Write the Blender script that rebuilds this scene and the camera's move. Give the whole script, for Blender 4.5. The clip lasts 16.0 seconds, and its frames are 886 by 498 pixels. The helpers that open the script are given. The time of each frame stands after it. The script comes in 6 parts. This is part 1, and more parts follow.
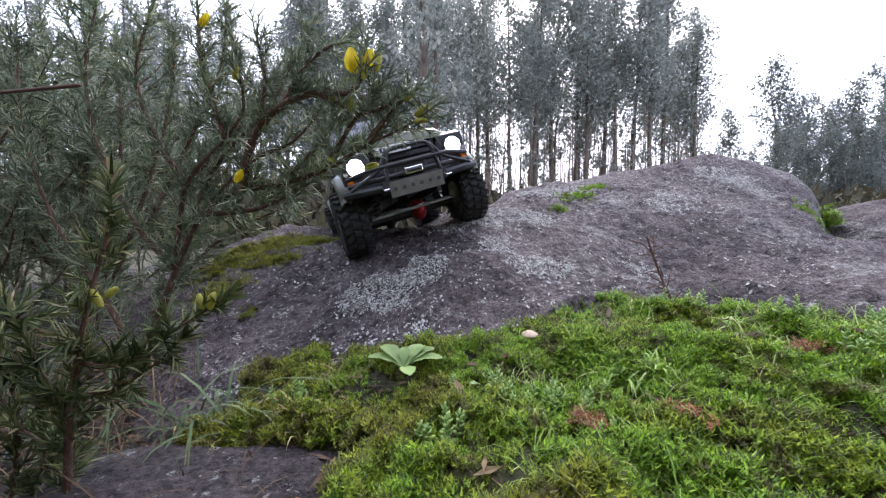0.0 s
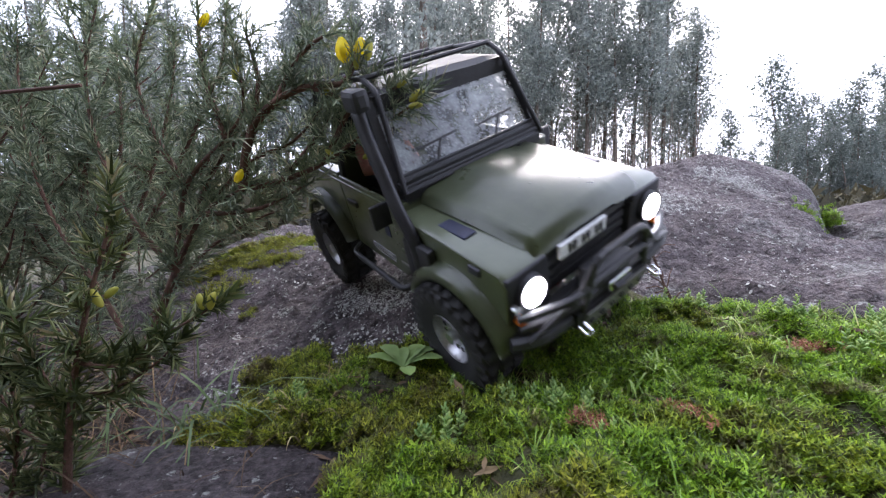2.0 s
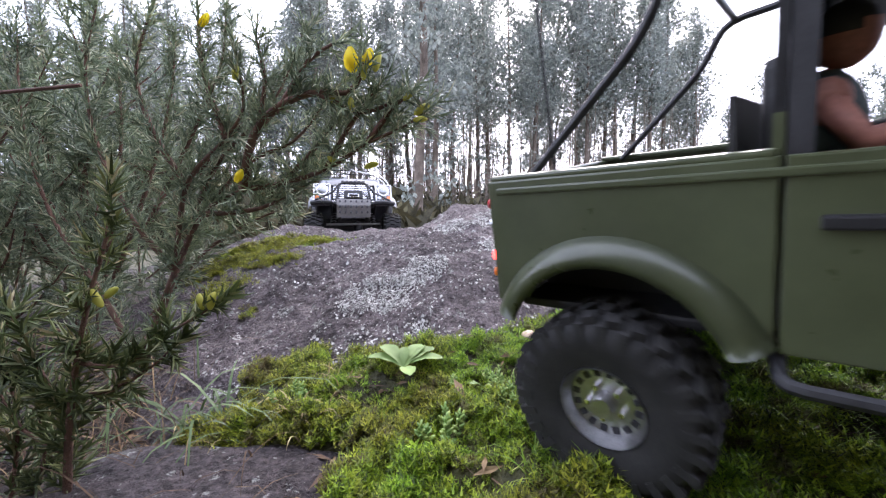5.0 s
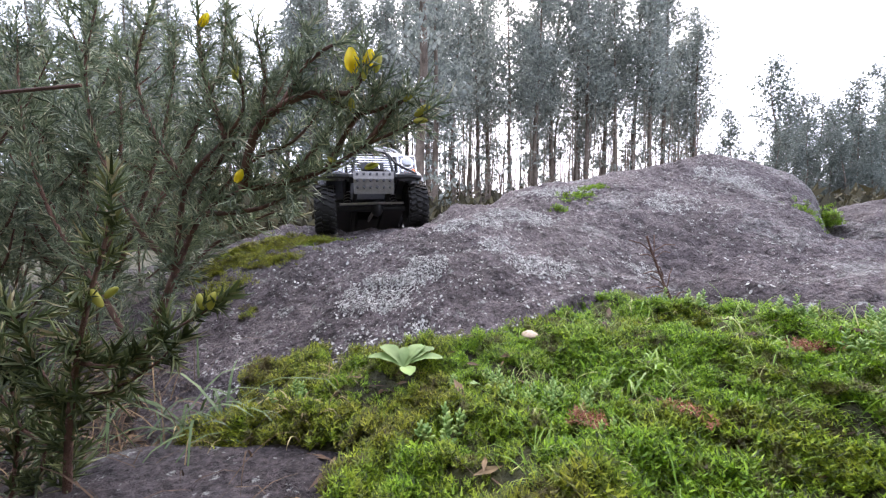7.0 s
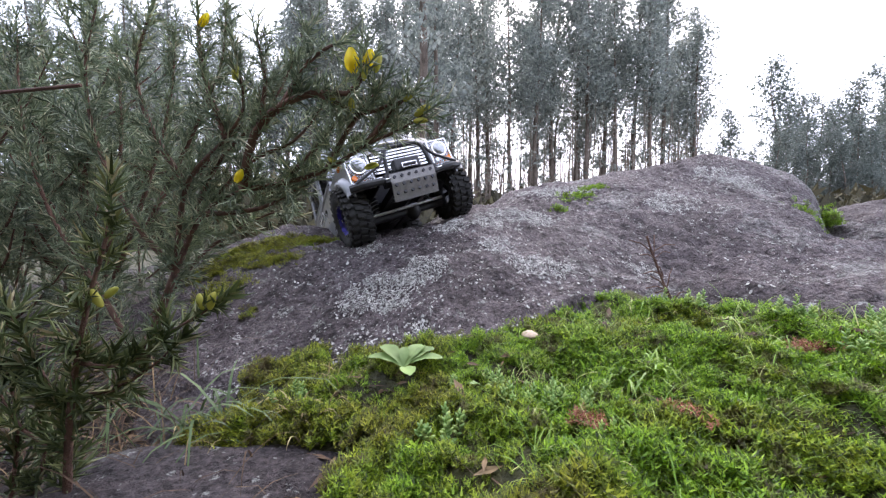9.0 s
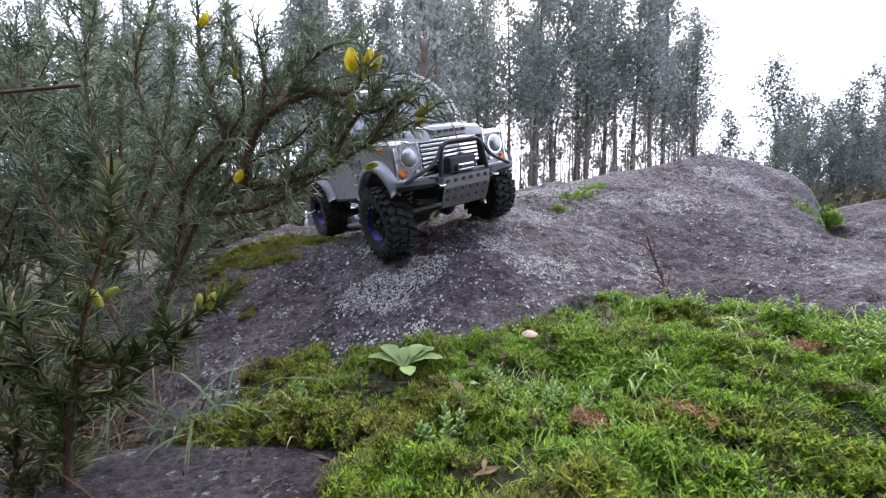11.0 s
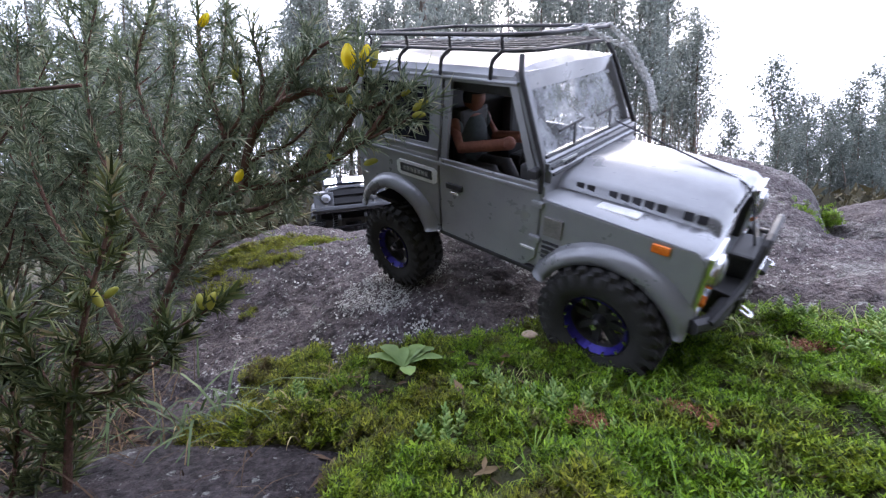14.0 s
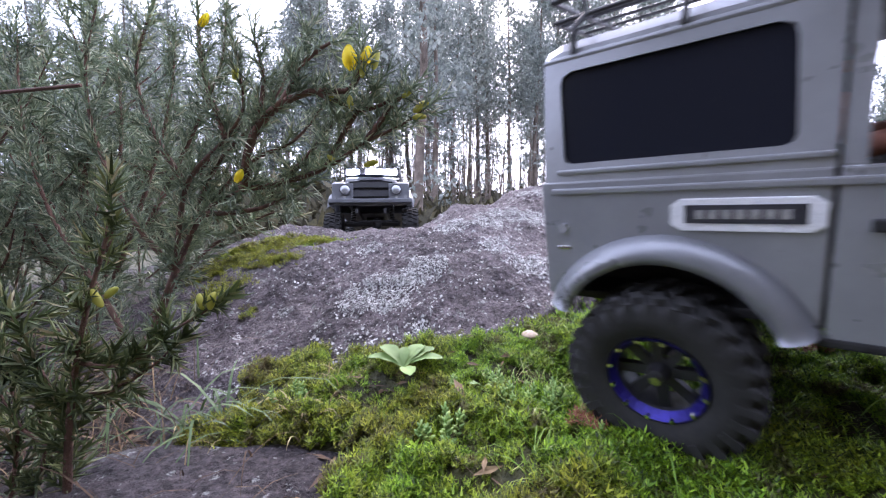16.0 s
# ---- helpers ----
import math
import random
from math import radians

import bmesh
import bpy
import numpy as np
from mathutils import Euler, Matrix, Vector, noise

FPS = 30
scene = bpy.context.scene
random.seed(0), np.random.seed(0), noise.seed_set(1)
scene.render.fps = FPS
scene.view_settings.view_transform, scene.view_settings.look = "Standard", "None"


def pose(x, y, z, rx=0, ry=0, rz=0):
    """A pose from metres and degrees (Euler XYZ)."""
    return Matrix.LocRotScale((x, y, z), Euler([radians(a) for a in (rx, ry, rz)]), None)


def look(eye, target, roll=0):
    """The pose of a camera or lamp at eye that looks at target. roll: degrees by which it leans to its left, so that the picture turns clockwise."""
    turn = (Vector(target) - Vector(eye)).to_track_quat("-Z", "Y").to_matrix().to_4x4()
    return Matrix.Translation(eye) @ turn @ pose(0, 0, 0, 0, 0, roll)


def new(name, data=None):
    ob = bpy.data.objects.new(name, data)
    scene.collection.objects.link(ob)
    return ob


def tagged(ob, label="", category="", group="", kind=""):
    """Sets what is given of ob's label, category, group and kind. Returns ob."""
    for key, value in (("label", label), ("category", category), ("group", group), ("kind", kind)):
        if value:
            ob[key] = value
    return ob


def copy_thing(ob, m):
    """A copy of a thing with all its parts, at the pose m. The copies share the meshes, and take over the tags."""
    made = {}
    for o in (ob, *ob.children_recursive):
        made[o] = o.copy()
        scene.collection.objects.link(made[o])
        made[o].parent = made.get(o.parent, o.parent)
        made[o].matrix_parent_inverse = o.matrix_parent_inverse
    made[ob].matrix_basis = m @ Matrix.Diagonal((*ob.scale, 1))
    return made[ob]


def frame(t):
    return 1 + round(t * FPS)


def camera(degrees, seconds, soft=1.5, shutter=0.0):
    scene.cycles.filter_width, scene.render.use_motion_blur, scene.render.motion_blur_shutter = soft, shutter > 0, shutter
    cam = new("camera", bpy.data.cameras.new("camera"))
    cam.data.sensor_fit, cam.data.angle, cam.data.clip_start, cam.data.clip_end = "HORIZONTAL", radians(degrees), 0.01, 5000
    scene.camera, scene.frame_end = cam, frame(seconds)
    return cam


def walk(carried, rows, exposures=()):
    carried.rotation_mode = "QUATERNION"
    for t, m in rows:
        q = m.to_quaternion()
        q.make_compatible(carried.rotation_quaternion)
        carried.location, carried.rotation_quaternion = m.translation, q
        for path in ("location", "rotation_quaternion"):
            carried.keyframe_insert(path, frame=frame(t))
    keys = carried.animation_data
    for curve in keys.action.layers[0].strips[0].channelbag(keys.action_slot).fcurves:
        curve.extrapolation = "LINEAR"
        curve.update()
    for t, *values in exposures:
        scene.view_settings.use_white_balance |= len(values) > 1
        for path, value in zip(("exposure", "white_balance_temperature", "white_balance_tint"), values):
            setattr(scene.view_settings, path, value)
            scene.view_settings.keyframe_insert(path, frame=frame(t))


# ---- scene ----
cam = camera(96.5, 16.0, soft=1.25, shutter=0.5)
EYE = (0.0, 0.0, 0.0)
CAM_POSE = look(EYE, (0.0, 1.0, -0.0594))
walk(cam, [(0.0, CAM_POSE), (16.0, CAM_POSE)],
     [(0.0, 1.68, 6300, 19), (2.0, 1.8, 6300, 19), (3.0, 1.98, 6250, 20), (4.0, 2.16, 6250, 21), (6.3, 2.0, 6500, 19), (9.2, 1.8, 6400, 18), (12.5, 1.76, 6250, 18), (14.5, 1.84, 6150, 21), (15.0, 1.95, 6050, 23), (15.4, 2.08, 5950, 25), (16.0, 2.16, 6000, 25)])

# ---- light: bright overcast sky, sun veiled by cloud over the wood ----
world = bpy.data.worlds.new("overcast_sky")
scene.world = world
world.use_nodes = True
wn, wl = world.node_tree.nodes, world.node_tree.links
wn.clear()
sky = wn.new("ShaderNodeTexSky")
sky.sky_type = "NISHITA"
sky.sun_disc = False
sky.sun_elevation = radians(40)
sky.sun_rotation = radians(8)
sky.air_density, sky.dust_density, sky.ozone_density = 1.0, 4.0, 1.0
cloud = wn.new("ShaderNodeMix")
cloud.data_type = "RGBA"
cloud.inputs["Factor"].default_value = 0.7
cloud.inputs["B"].default_value = (8.6, 9.5, 11.4, 1)
back = wn.new("ShaderNodeBackground")
back.inputs["Strength"].default_value = 0.1
wout = wn.new("ShaderNodeOutputWorld")
wl.new(sky.outputs[0], cloud.inputs["A"])
wl.new(cloud.outputs["Result"], back.inputs["Color"])
wl.new(back.outputs[0], wout.inputs["Surface"])
sun_data = bpy.data.lights.new("sun", "SUN")
sun_data.energy, sun_data.angle, sun_data.color = 1.3, radians(50), (1.0, 0.94, 0.86)
sun = new("sun", sun_data)
sun.matrix_world = look((0, 0, 0), (-0.11, -0.76, -0.64))


# ---- materials ----
def tree_of(name):
    m = bpy.data.materials.new(name)
    m.use_nodes = True
    return m, m.node_tree.nodes, m.node_tree.links, m.node_tree.nodes["Principled BSDF"]


def ramp_of(n, l, src, stops):
    r = n.new("ShaderNodeValToRGB")
    e = r.color_ramp.elements
    while len(e) < len(stops):
        e.new(0.5)
    for k, (p, c) in zip(e, stops):
        k.position, k.color = p, (*c, 1)
    l.new(src, r.inputs["Fac"])
    return r.outputs["Color"]


def noise_of(n, l, scale, detail=6, rough=0.6, vec=None):
    t = n.new("ShaderNodeTexNoise")
    t.inputs["Scale"].default_value, t.inputs["Detail"].default_value = scale, detail
    t.inputs["Roughness"].default_value = rough
    if vec is None:
        vec = coords(n)
    l.new(vec, t.inputs["Vector"])
    return t.outputs["Fac"]


def coords(n):
    return n.new("ShaderNodeTexCoord").outputs["Object"]


def mixed(n, l, fac, a, b, mode="MIX"):
    m = n.new("ShaderNodeMix")
    m.data_type, m.blend_type = "RGBA", mode
    for key, v in (("Factor", fac), ("A", a), ("B", b)):
        if isinstance(v, (tuple, list)):
            m.inputs[key].default_value = (*v, 1)
        elif isinstance(v, (int, float)):
            m.inputs[key].default_value = v
        else:
            l.new(v, m.inputs[key])
    return m.outputs["Result"]


def bumped(n, l, b, height, strength, dist):
    k = n.new("ShaderNodeBump")
    k.inputs["Strength"].default_value, k.inputs["Distance"].default_value = strength, dist
    l.new(height, k.inputs["Height"])
    l.new(k.outputs[0], b.inputs["Normal"])


def worn(name, c1, c2, scale=60, rough=0.5, metal=0.0, bump=0.2, dist=0.0005, rvar=0.15, coat=0.0):
    """Two tones in blotches, finer grain on top, uneven gloss."""
    m, n, l, b = tree_of(name)
    big, fine = noise_of(n, l, scale, 5), noise_of(n, l, scale * 8, 3)
    col = ramp_of(n, l, big, [(0.32, c1), (0.68, c2)])
    grain = ramp_of(n, l, fine, [(0.3, (0.82, 0.82, 0.82)), (0.7, (1.1, 1.1, 1.1))])
    l.new(mixed(n, l, 1.0, col, grain, "MULTIPLY"), b.inputs["Base Color"])
    rr = n.new("ShaderNodeMapRange")
    rr.inputs["To Min"].default_value, rr.inputs["To Max"].default_value = max(rough - rvar, 0.03), min(rough + rvar, 1)
    l.new(big, rr.inputs["Value"])
    l.new(rr.outputs[0], b.inputs["Roughness"])
    b.inputs["Metallic"].default_value = metal
    b.inputs["Coat Weight"].default_value = coat
    bumped(n, l, b, fine, bump, dist)
    return m


def leafy(name, stops, rough=0.5, through_light=0.25):
    """Leaves: each island its own tone, with light passing through."""
    m, n, l, b = tree_of(name)
    geo = n.new("ShaderNodeNewGeometry")
    col = ramp_of(n, l, geo.outputs["Random Per Island"], stops)
    var = ramp_of(n, l, noise_of(n, l, 14, 4), [(0.35, (0.6, 0.62, 0.6)), (0.65, (1.25, 1.2, 1.1))])
    c = mixed(n, l, 1.0, col, var, "MULTIPLY")
    l.new(c, b.inputs["Base Color"])
    b.inputs["Roughness"].default_value = rough
    tr = n.new("ShaderNodeBsdfTranslucent")
    l.new(c, tr.inputs["Color"])
    mx = n.new("ShaderNodeMixShader")
    mx.inputs[0].default_value = through_light
    l.new(b.outputs[0], mx.inputs[1])
    l.new(tr.outputs[0], mx.inputs[2])
    l.new(mx.outputs[0], n["Material Output"].inputs["Surface"])
    return m


def granite(name, lichen=0.5, tone=1.0):
    m, n, l, b = tree_of(name)
    v = coords(n)
    base = ramp_of(n, l, noise_of(n, l, 9, 9, 0.65, v), [(p, tuple(tone * c for c in k)) for p, k in ((0.3, (0.044, 0.035, 0.037)), (0.5, (0.106, 0.089, 0.092)), (0.72, (0.19, 0.166, 0.167)))])
    speck = ramp_of(n, l, noise_of(n, l, 210, 5, 0.75, v), [(0.33, (0.3, 0.27, 0.28)), (0.5, (0.95, 0.9, 0.92)), (0.68, (2.0, 1.9, 1.85))])
    col = mixed(n, l, 0.85, base, speck, "MULTIPLY")
    # darker blotches from a noise of their own
    blotch = ramp_of(n, l, noise_of(n, l, 70, 6, 0.7, v), [(0.36, (0.32, 0.3, 0.3)), (0.5, (1, 1, 1))])
    col = mixed(n, l, 0.9, col, blotch, "MULTIPLY")
    # grey-white crusts of lichen in ragged patches and specks
    warp = n.new("ShaderNodeVectorMath")
    warp.operation = "ADD"
    wv = n.new("ShaderNodeTexNoise")
    wv.inputs["Scale"].default_value, wv.inputs["Detail"].default_value = 30, 6
    l.new(v, wv.inputs["Vector"])
    sc = n.new("ShaderNodeVectorMath")
    sc.operation = "SCALE"
    sc.inputs["Scale"].default_value = 0.05
    l.new(wv.outputs["Color"], sc.inputs[0])
    l.new(v, warp.inputs[0])
    l.new(sc.outputs[0], warp.inputs[1])
    patch = noise_of(n, l, 5.5, 7, 0.62, warp.outputs[0])
    pm = ramp_of(n, l, patch, [(0.59 - 0.06 * lichen, (0, 0, 0)), (0.69 - 0.06 * lichen, (0.8, 0.8, 0.8))])
    specks = ramp_of(n, l, noise_of(n, l, 75, 4, 0.75, v), [(0.605, (0, 0, 0)), (0.64, (1, 1, 1))])
    crumb = ramp_of(n, l, noise_of(n, l, 170, 4, 0.75, v), [(0.42, (0, 0, 0)), (0.58, (1, 1, 1))])
    lich = ramp_of(n, l, noise_of(n, l, 110, 4, 0.6, v), [(0.3, (0.2, 0.205, 0.19)), (0.7, (0.46, 0.465, 0.43))])
    pm2 = mixed(n, l, 1.0, pm, crumb, "MULTIPLY")
    any_l = mixed(n, l, 0.8, pm2, specks, "LIGHTEN")
    l.new(mixed(n, l, any_l, col, lich), b.inputs["Base Color"])
    b.inputs["Roughness"].default_value = 0.78
    b.inputs["Specular IOR Level"].default_value = 0.35
    pits = ramp_of(n, l, noise_of(n, l, 95, 5, 0.65, v), [(0.36, (0, 0, 0)), (0.52, (1, 1, 1))])
    hs = mixed(n, l, 0.45, noise_of(n, l, 60, 8, 0.75, v), pits)
    bumped(n, l, b, hs, 1.0, 0.014)
    return m


def glassy(name, tint=(0.9, 0.93, 0.95), rough=0.05, alpha=0.35):
    m, n, l, b = tree_of(name)
    b.inputs["Base Color"].default_value = (*tint, 1)
    b.inputs["Roughness"].default_value = rough
    b.inputs["Alpha"].default_value = alpha
    b.inputs["Specular IOR Level"].default_value = 0.5 if alpha < 0.9 else 0.08
    drops = n.new("ShaderNodeTexVoronoi")
    drops.inputs["Scale"].default_value = 420
    l.new(coords(n), drops.inputs["Vector"])
    bumped(n, l, b, drops.outputs["Distance"], 0.25 if alpha < 0.9 else 0.02, 0.0008)
    return m


def glow(name, colour, strength):
    m, n, l, b = tree_of(name)
    b.inputs["Base Color"].default_value = (*colour, 1)
    b.inputs["Emission Color"].default_value = (*colour, 1)
    b.inputs["Emission Strength"].default_value = strength
    return m


def wet_glass(name):
    """Clear screen with rain on it: beads that scatter, streaks that are nearly clear."""
    m, n, l, b = tree_of(name)
    v = coords(n)
    b.inputs["Base Color"].default_value = (0.78, 0.82, 0.86, 1)
    b.inputs["Roughness"].default_value = 0.06
    beads = n.new("ShaderNodeTexVoronoi")
    beads.inputs["Scale"].default_value = 260
    l.new(v, beads.inputs["Vector"])
    bead = ramp_of(n, l, beads.outputs["Distance"], [(0.2, (1, 1, 1)), (0.42, (0, 0, 0))])
    haze = ramp_of(n, l, noise_of(n, l, 55, 6, 0.7, v), [(0.36, (0.12, 0.12, 0.12)), (0.66, (0.6, 0.6, 0.6))])
    l.new(mixed(n, l, mixed(n, l, 0.45, (0, 0, 0), bead), haze, (0.75, 0.75, 0.75)), b.inputs["Alpha"])
    bumped(n, l, b, bead, 0.5, 0.0008)
    return m


MAT_ROCK = granite("granite_with_lichen")
# darker copy of the granite: shade from the gorse is put into its tone
MAT_SHADED_GRANITE = granite("shaded_brown_granite", -0.3, 0.62)
MAT_SOIL = worn("dark_soil", (0.011, 0.0075, 0.0055), (0.032, 0.022, 0.015), 25, 0.9, bump=0.8, dist=0.01)
MAT_FIELD = worn("forest_floor", (0.035, 0.035, 0.014), (0.085, 0.07, 0.03), 0.8, 0.9, bump=0.5, dist=0.05)
MAT_MOSS = worn("moss_mat", (0.02, 0.02, 0.007), (0.07, 0.07, 0.015), 30, 0.85, bump=0.9, dist=0.006)
MAT_GRASS = leafy("grass_blades", [(0.0, (0.16, 0.32, 0.03)), (0.7, (0.3, 0.48, 0.07)), (1.0, (0.55, 0.52, 0.22))], 0.45, 0.3)
MAT_BARK = worn("tree_bark", (0.075, 0.058, 0.045), (0.2, 0.155, 0.12), 3, 0.9, bump=0.8, dist=0.02)
# grey-green leaves, paled: the haze over the wood is put into their colour
MAT_HAZED_LEAF = leafy("hazed_tree_leaves", [(0.0, (0.155, 0.185, 0.175)), (0.6, (0.265, 0.3, 0.285)), (1.0, (0.38, 0.41, 0.385))], 0.4, 0.5)
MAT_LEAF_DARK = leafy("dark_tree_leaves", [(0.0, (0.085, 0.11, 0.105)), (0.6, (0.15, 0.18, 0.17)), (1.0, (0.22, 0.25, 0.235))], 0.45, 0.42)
MAT_UNDER = leafy("undergrowth", [(0.0, (0.03, 0.028, 0.014)), (0.6, (0.07, 0.06, 0.03)), (1.0, (0.1, 0.09, 0.04))], 0.8, 0.15)


# ---- building helpers ----
def part(name, bm, material, parent=None, label="", smooth=False):
    me = bpy.data.meshes.new(name)
    bmesh.ops.recalc_face_normals(bm, faces=bm.faces[:])
    if smooth:
        for f in bm.faces:
            f.smooth = True
    bm.to_mesh(me)
    bm.free()
    me.materials.append(material)
    ob = new(name, me)
    if parent is not None:
        ob.parent = parent
    if label:
        ob["label"] = label
    return ob


def mesh_of(name, verts, faces, material, parent=None, smooth=False):
    me = bpy.data.meshes.new(name)
    me.from_pydata([tuple(v) for v in verts] if not isinstance(verts, np.ndarray) else verts.tolist(), [], faces if isinstance(faces, list) else faces.tolist())
    me.update()
    if smooth:
        me.polygons.foreach_set("use_smooth", [True] * len(me.polygons))
    me.materials.append(material)
    ob = new(name, me)
    if parent is not None:
        ob.parent = parent
    return ob


def rot_to(d, spin=0.0):
    """3 x 3 turn that takes +z to d."""
    q = Vector(d).to_track_quat("Z", "Y").to_matrix() @ Matrix.Rotation(spin, 3, "Z")
    return np.array(q)


def scattered(templates, places):
    """Joins copies of small (verts, faces) shapes: places are (which, 3x3, offset). Returns verts, faces."""
    vs, fs, base = [], [], 0
    for which, m, off in places:
        v, f = templates[which]
        vs.append(v @ m.T + off)
        fs.append(f + base)
        base += len(v)
    return np.concatenate(vs), [r for f in fs for r in f.tolist()]


# ---- ground, granite and moss ----
SWELL_X = [-0.8 + 0.3 * i for i in range(9)]
SWELL_Y = [0.15 + 0.3 * j for j in range(6)]
SWELLS = np.array([
    [-0.172, 0.12, -0.08, 0.019, 0.17, -0.192, 0.338, -0.004, 0.232],
    [0.246, -0.176, 0.13, -0.008, -0.0, 0.281, -0.233, -0.02, 0.087],
    [-0.265, 0.289, -0.072, 0.275, -0.088, 0.023, 0.046, 0.295, 0.17],
    [-0.106, 0.164, 0.03, -0.015, 0.23, 0.09, 0.113, -0.278, 0.21],
    [0.237, -0.167, 0.123, 0.195, 0.012, 0.19, 0.281, 0.195, 0.168],
    [-0.224, 0.315, -0.113, -0.049, 0.058, -0.087, -0.065, 0.001, -0.085]])


# small knobs and hollows along the crest: x, y, reach sideways, reach ahead, height
KNOBS = ((0.03, 0.90, 0.036, 0.05, 0.017), (0.125, 1.02, 0.045, 0.16, -0.022), (-0.055, 0.87, 0.055, 0.11, -0.015), (-0.35, 0.885, 0.05, 0.045, 0.019),
         (-0.27, 0.89, 0.05, 0.04, 0.006), (0.30, 1.11, 0.05, 0.06, 0.012), (0.77, 1.2, 0.06, 0.08, 0.011), (0.985, 1.14, 0.05, 0.08, 0.012),
         (0.42, 0.6, 0.2, 0.08, -0.02), (0.6, 0.8, 0.25, 0.15, 0.06), (0.84, 0.68, 0.1, 0.06, -0.015))


def rock_height(x, y):
    """The granite outcrop: broad swells over a level base."""
    ex = np.exp(-(np.subtract.outer(x, SWELL_X) ** 2) / 0.125)
    ey = np.exp(-(np.subtract.outer(y, SWELL_Y) ** 2) / 0.125)
    z = -0.3 + np.einsum("...i,...j,ji->...", ex, ey, SWELLS)
    z = z - 0.42 * np.clip(y - 0.93, 0, 0.7) / (1 + np.exp((x + 0.02) / 0.05))
    for cx, cy, sx, sy, up in KNOBS:
        z = z + up * np.exp(-(((x - cx) / sx) ** 2) - ((y - cy) / sy) ** 2)
    # a cleft ends the outcrop against the boulder beside it
    gap = np.clip((y - 0.62) / 0.12, 0, 1) / (1 + np.exp(-(x / np.maximum(y, 0.5) - 0.958) / 0.012))
    return z - gap * np.maximum(z + 0.03, 0)


def moss_height(x, y):
    return -0.2146 + 0.1453 * x + 0.1879 * y + 0.008 * x * y + 0.0087 * y * y


def moss_edge(x):
    """How far back the moss reaches before bare granite begins."""
    return 0.437 + 0.035 * np.exp(-(((x - 0.175) / 0.055) ** 2)) - 0.03 * np.exp(-(((x - 0.02) / 0.08) ** 2)) - 0.62 * np.clip(x - 0.27, 0, 0.3)


def fbm(x, y, s, seed, octaves=4):
    return noise.fractal(Vector((x * s + seed, y * s - seed, seed * 0.37)), 0.9, 2.1, octaves)


def sheet(name, x0, x1, y0, y1, step, height, material, keep=None):
    nx, ny = int((x1 - x0) / step) + 1, int((y1 - y0) / step) + 1
    xs, ys = np.linspace(x0, x1, nx), np.linspace(y0, y1, ny)
    gx, gy = np.meshgrid(xs, ys)
    gz = height(gx, gy)
    idx = np.arange(nx * ny).reshape(ny, nx)
    quads = np.stack([idx[:-1, :-1], idx[:-1, 1:], idx[1:, 1:], idx[1:, :-1]], -1).reshape(-1, 4)
    if keep is not None:
        k = keep(gx, gy).ravel()
        quads = quads[k[quads].any(1)]
    v = np.stack([gx, gy, gz], -1).reshape(-1, 3)
    return mesh_of(name, v, quads, material, smooth=True)


def rock_relief(gx, gy):
    z = rock_height(gx, gy)
    flat = [(a, b) for a, b in zip(gx.ravel(), gy.ravel())]
    d = np.array([0.010 * fbm(a, b, 7, 3.1, 3) + 0.0058 * fbm(a, b, 38, 7.7, 5) + 0.0034 * fbm(a, b, 95, 1.7, 3) for a, b in flat]).reshape(gx.shape)
    m, s = moss_height(gx, gy), np.clip((gy - moss_edge(gx)) / 0.05, -1, 1)
    z = np.where(s < 0, np.minimum(z, m - 0.02) * -s + z * (1 + s), z)
    z = np.where(s < 0, np.minimum(z, m - 0.012 * -s), np.where(gy < moss_edge(gx) + 0.06, np.maximum(z, m + 0.012 * s - 0.25 * np.clip(-0.3 - gx, 0, 1)), z))
    return z + d * np.clip(0.4 + s, 0.1, 1) - 0.06 * np.clip((0.40 - gy) / 0.04, 0, 1) * np.clip((-0.14 - gx) / 0.05, 0, 1)


def outcrop(gx, gy):
    """Rounded, uneven limits of the outcrop."""
    wob = 0.12 * np.sin(7 * gx + 3 * gy) + 0.07 * np.sin(17 * gy - 11 * gx)
    return (np.abs(gx - 0.38) / 1.36) ** 4 + (np.abs(gy - 0.9) / 0.88) ** 6 < 1 + wob


def clearing(gx, gy):
    """Uneven limits of the bare soil."""
    return ((gx - 0.1) / 2.25) ** 2 + ((gy - 0.4) / 2.05) ** 2 < 1 + 0.09 * np.sin(5 * gx + 2 * gy) + 0.06 * np.sin(13 * gy - 9 * gx) - 0.06


rock = tagged(sheet("granite_outcrop", -1.0, 1.75, 0.12, 1.8, 0.006, rock_relief, MAT_ROCK, outcrop), "rough grey granite outcrop with pale lichen crusts", "rock")


def boulder(name, c, r, seed, rough, label, mat=None, grit=0.0):
    bm = bmesh.new()
    bmesh.ops.create_icosphere(bm, subdivisions=6, radius=1)
    for v in bm.verts:
        p = v.co.copy()
        k = 1 + rough * noise.fractal(p * 1.3 + Vector((seed, 0, 0)), 0.8, 2, 4) + 0.035 * noise.fractal(p * 7 + Vector((0, seed, 0)), 0.6, 2.1, 6) + grit * noise.fractal(p * 22 + Vector((seed, seed, 0)), 0.5, 2.1, 4)
        v.co = Vector((p.x * r[0] * k + c[0], p.y * r[1] * k + c[1], p.z * r[2] * k + c[2]))
    return tagged(part(name, bm, mat or MAT_ROCK, smooth=True), label, "rock")


boulder("granite_boulder", (1.235, 0.99, -0.135), (0.315, 0.37, 0.205), 4.0, 0.10, "weathered grey granite boulder beside the outcrop")

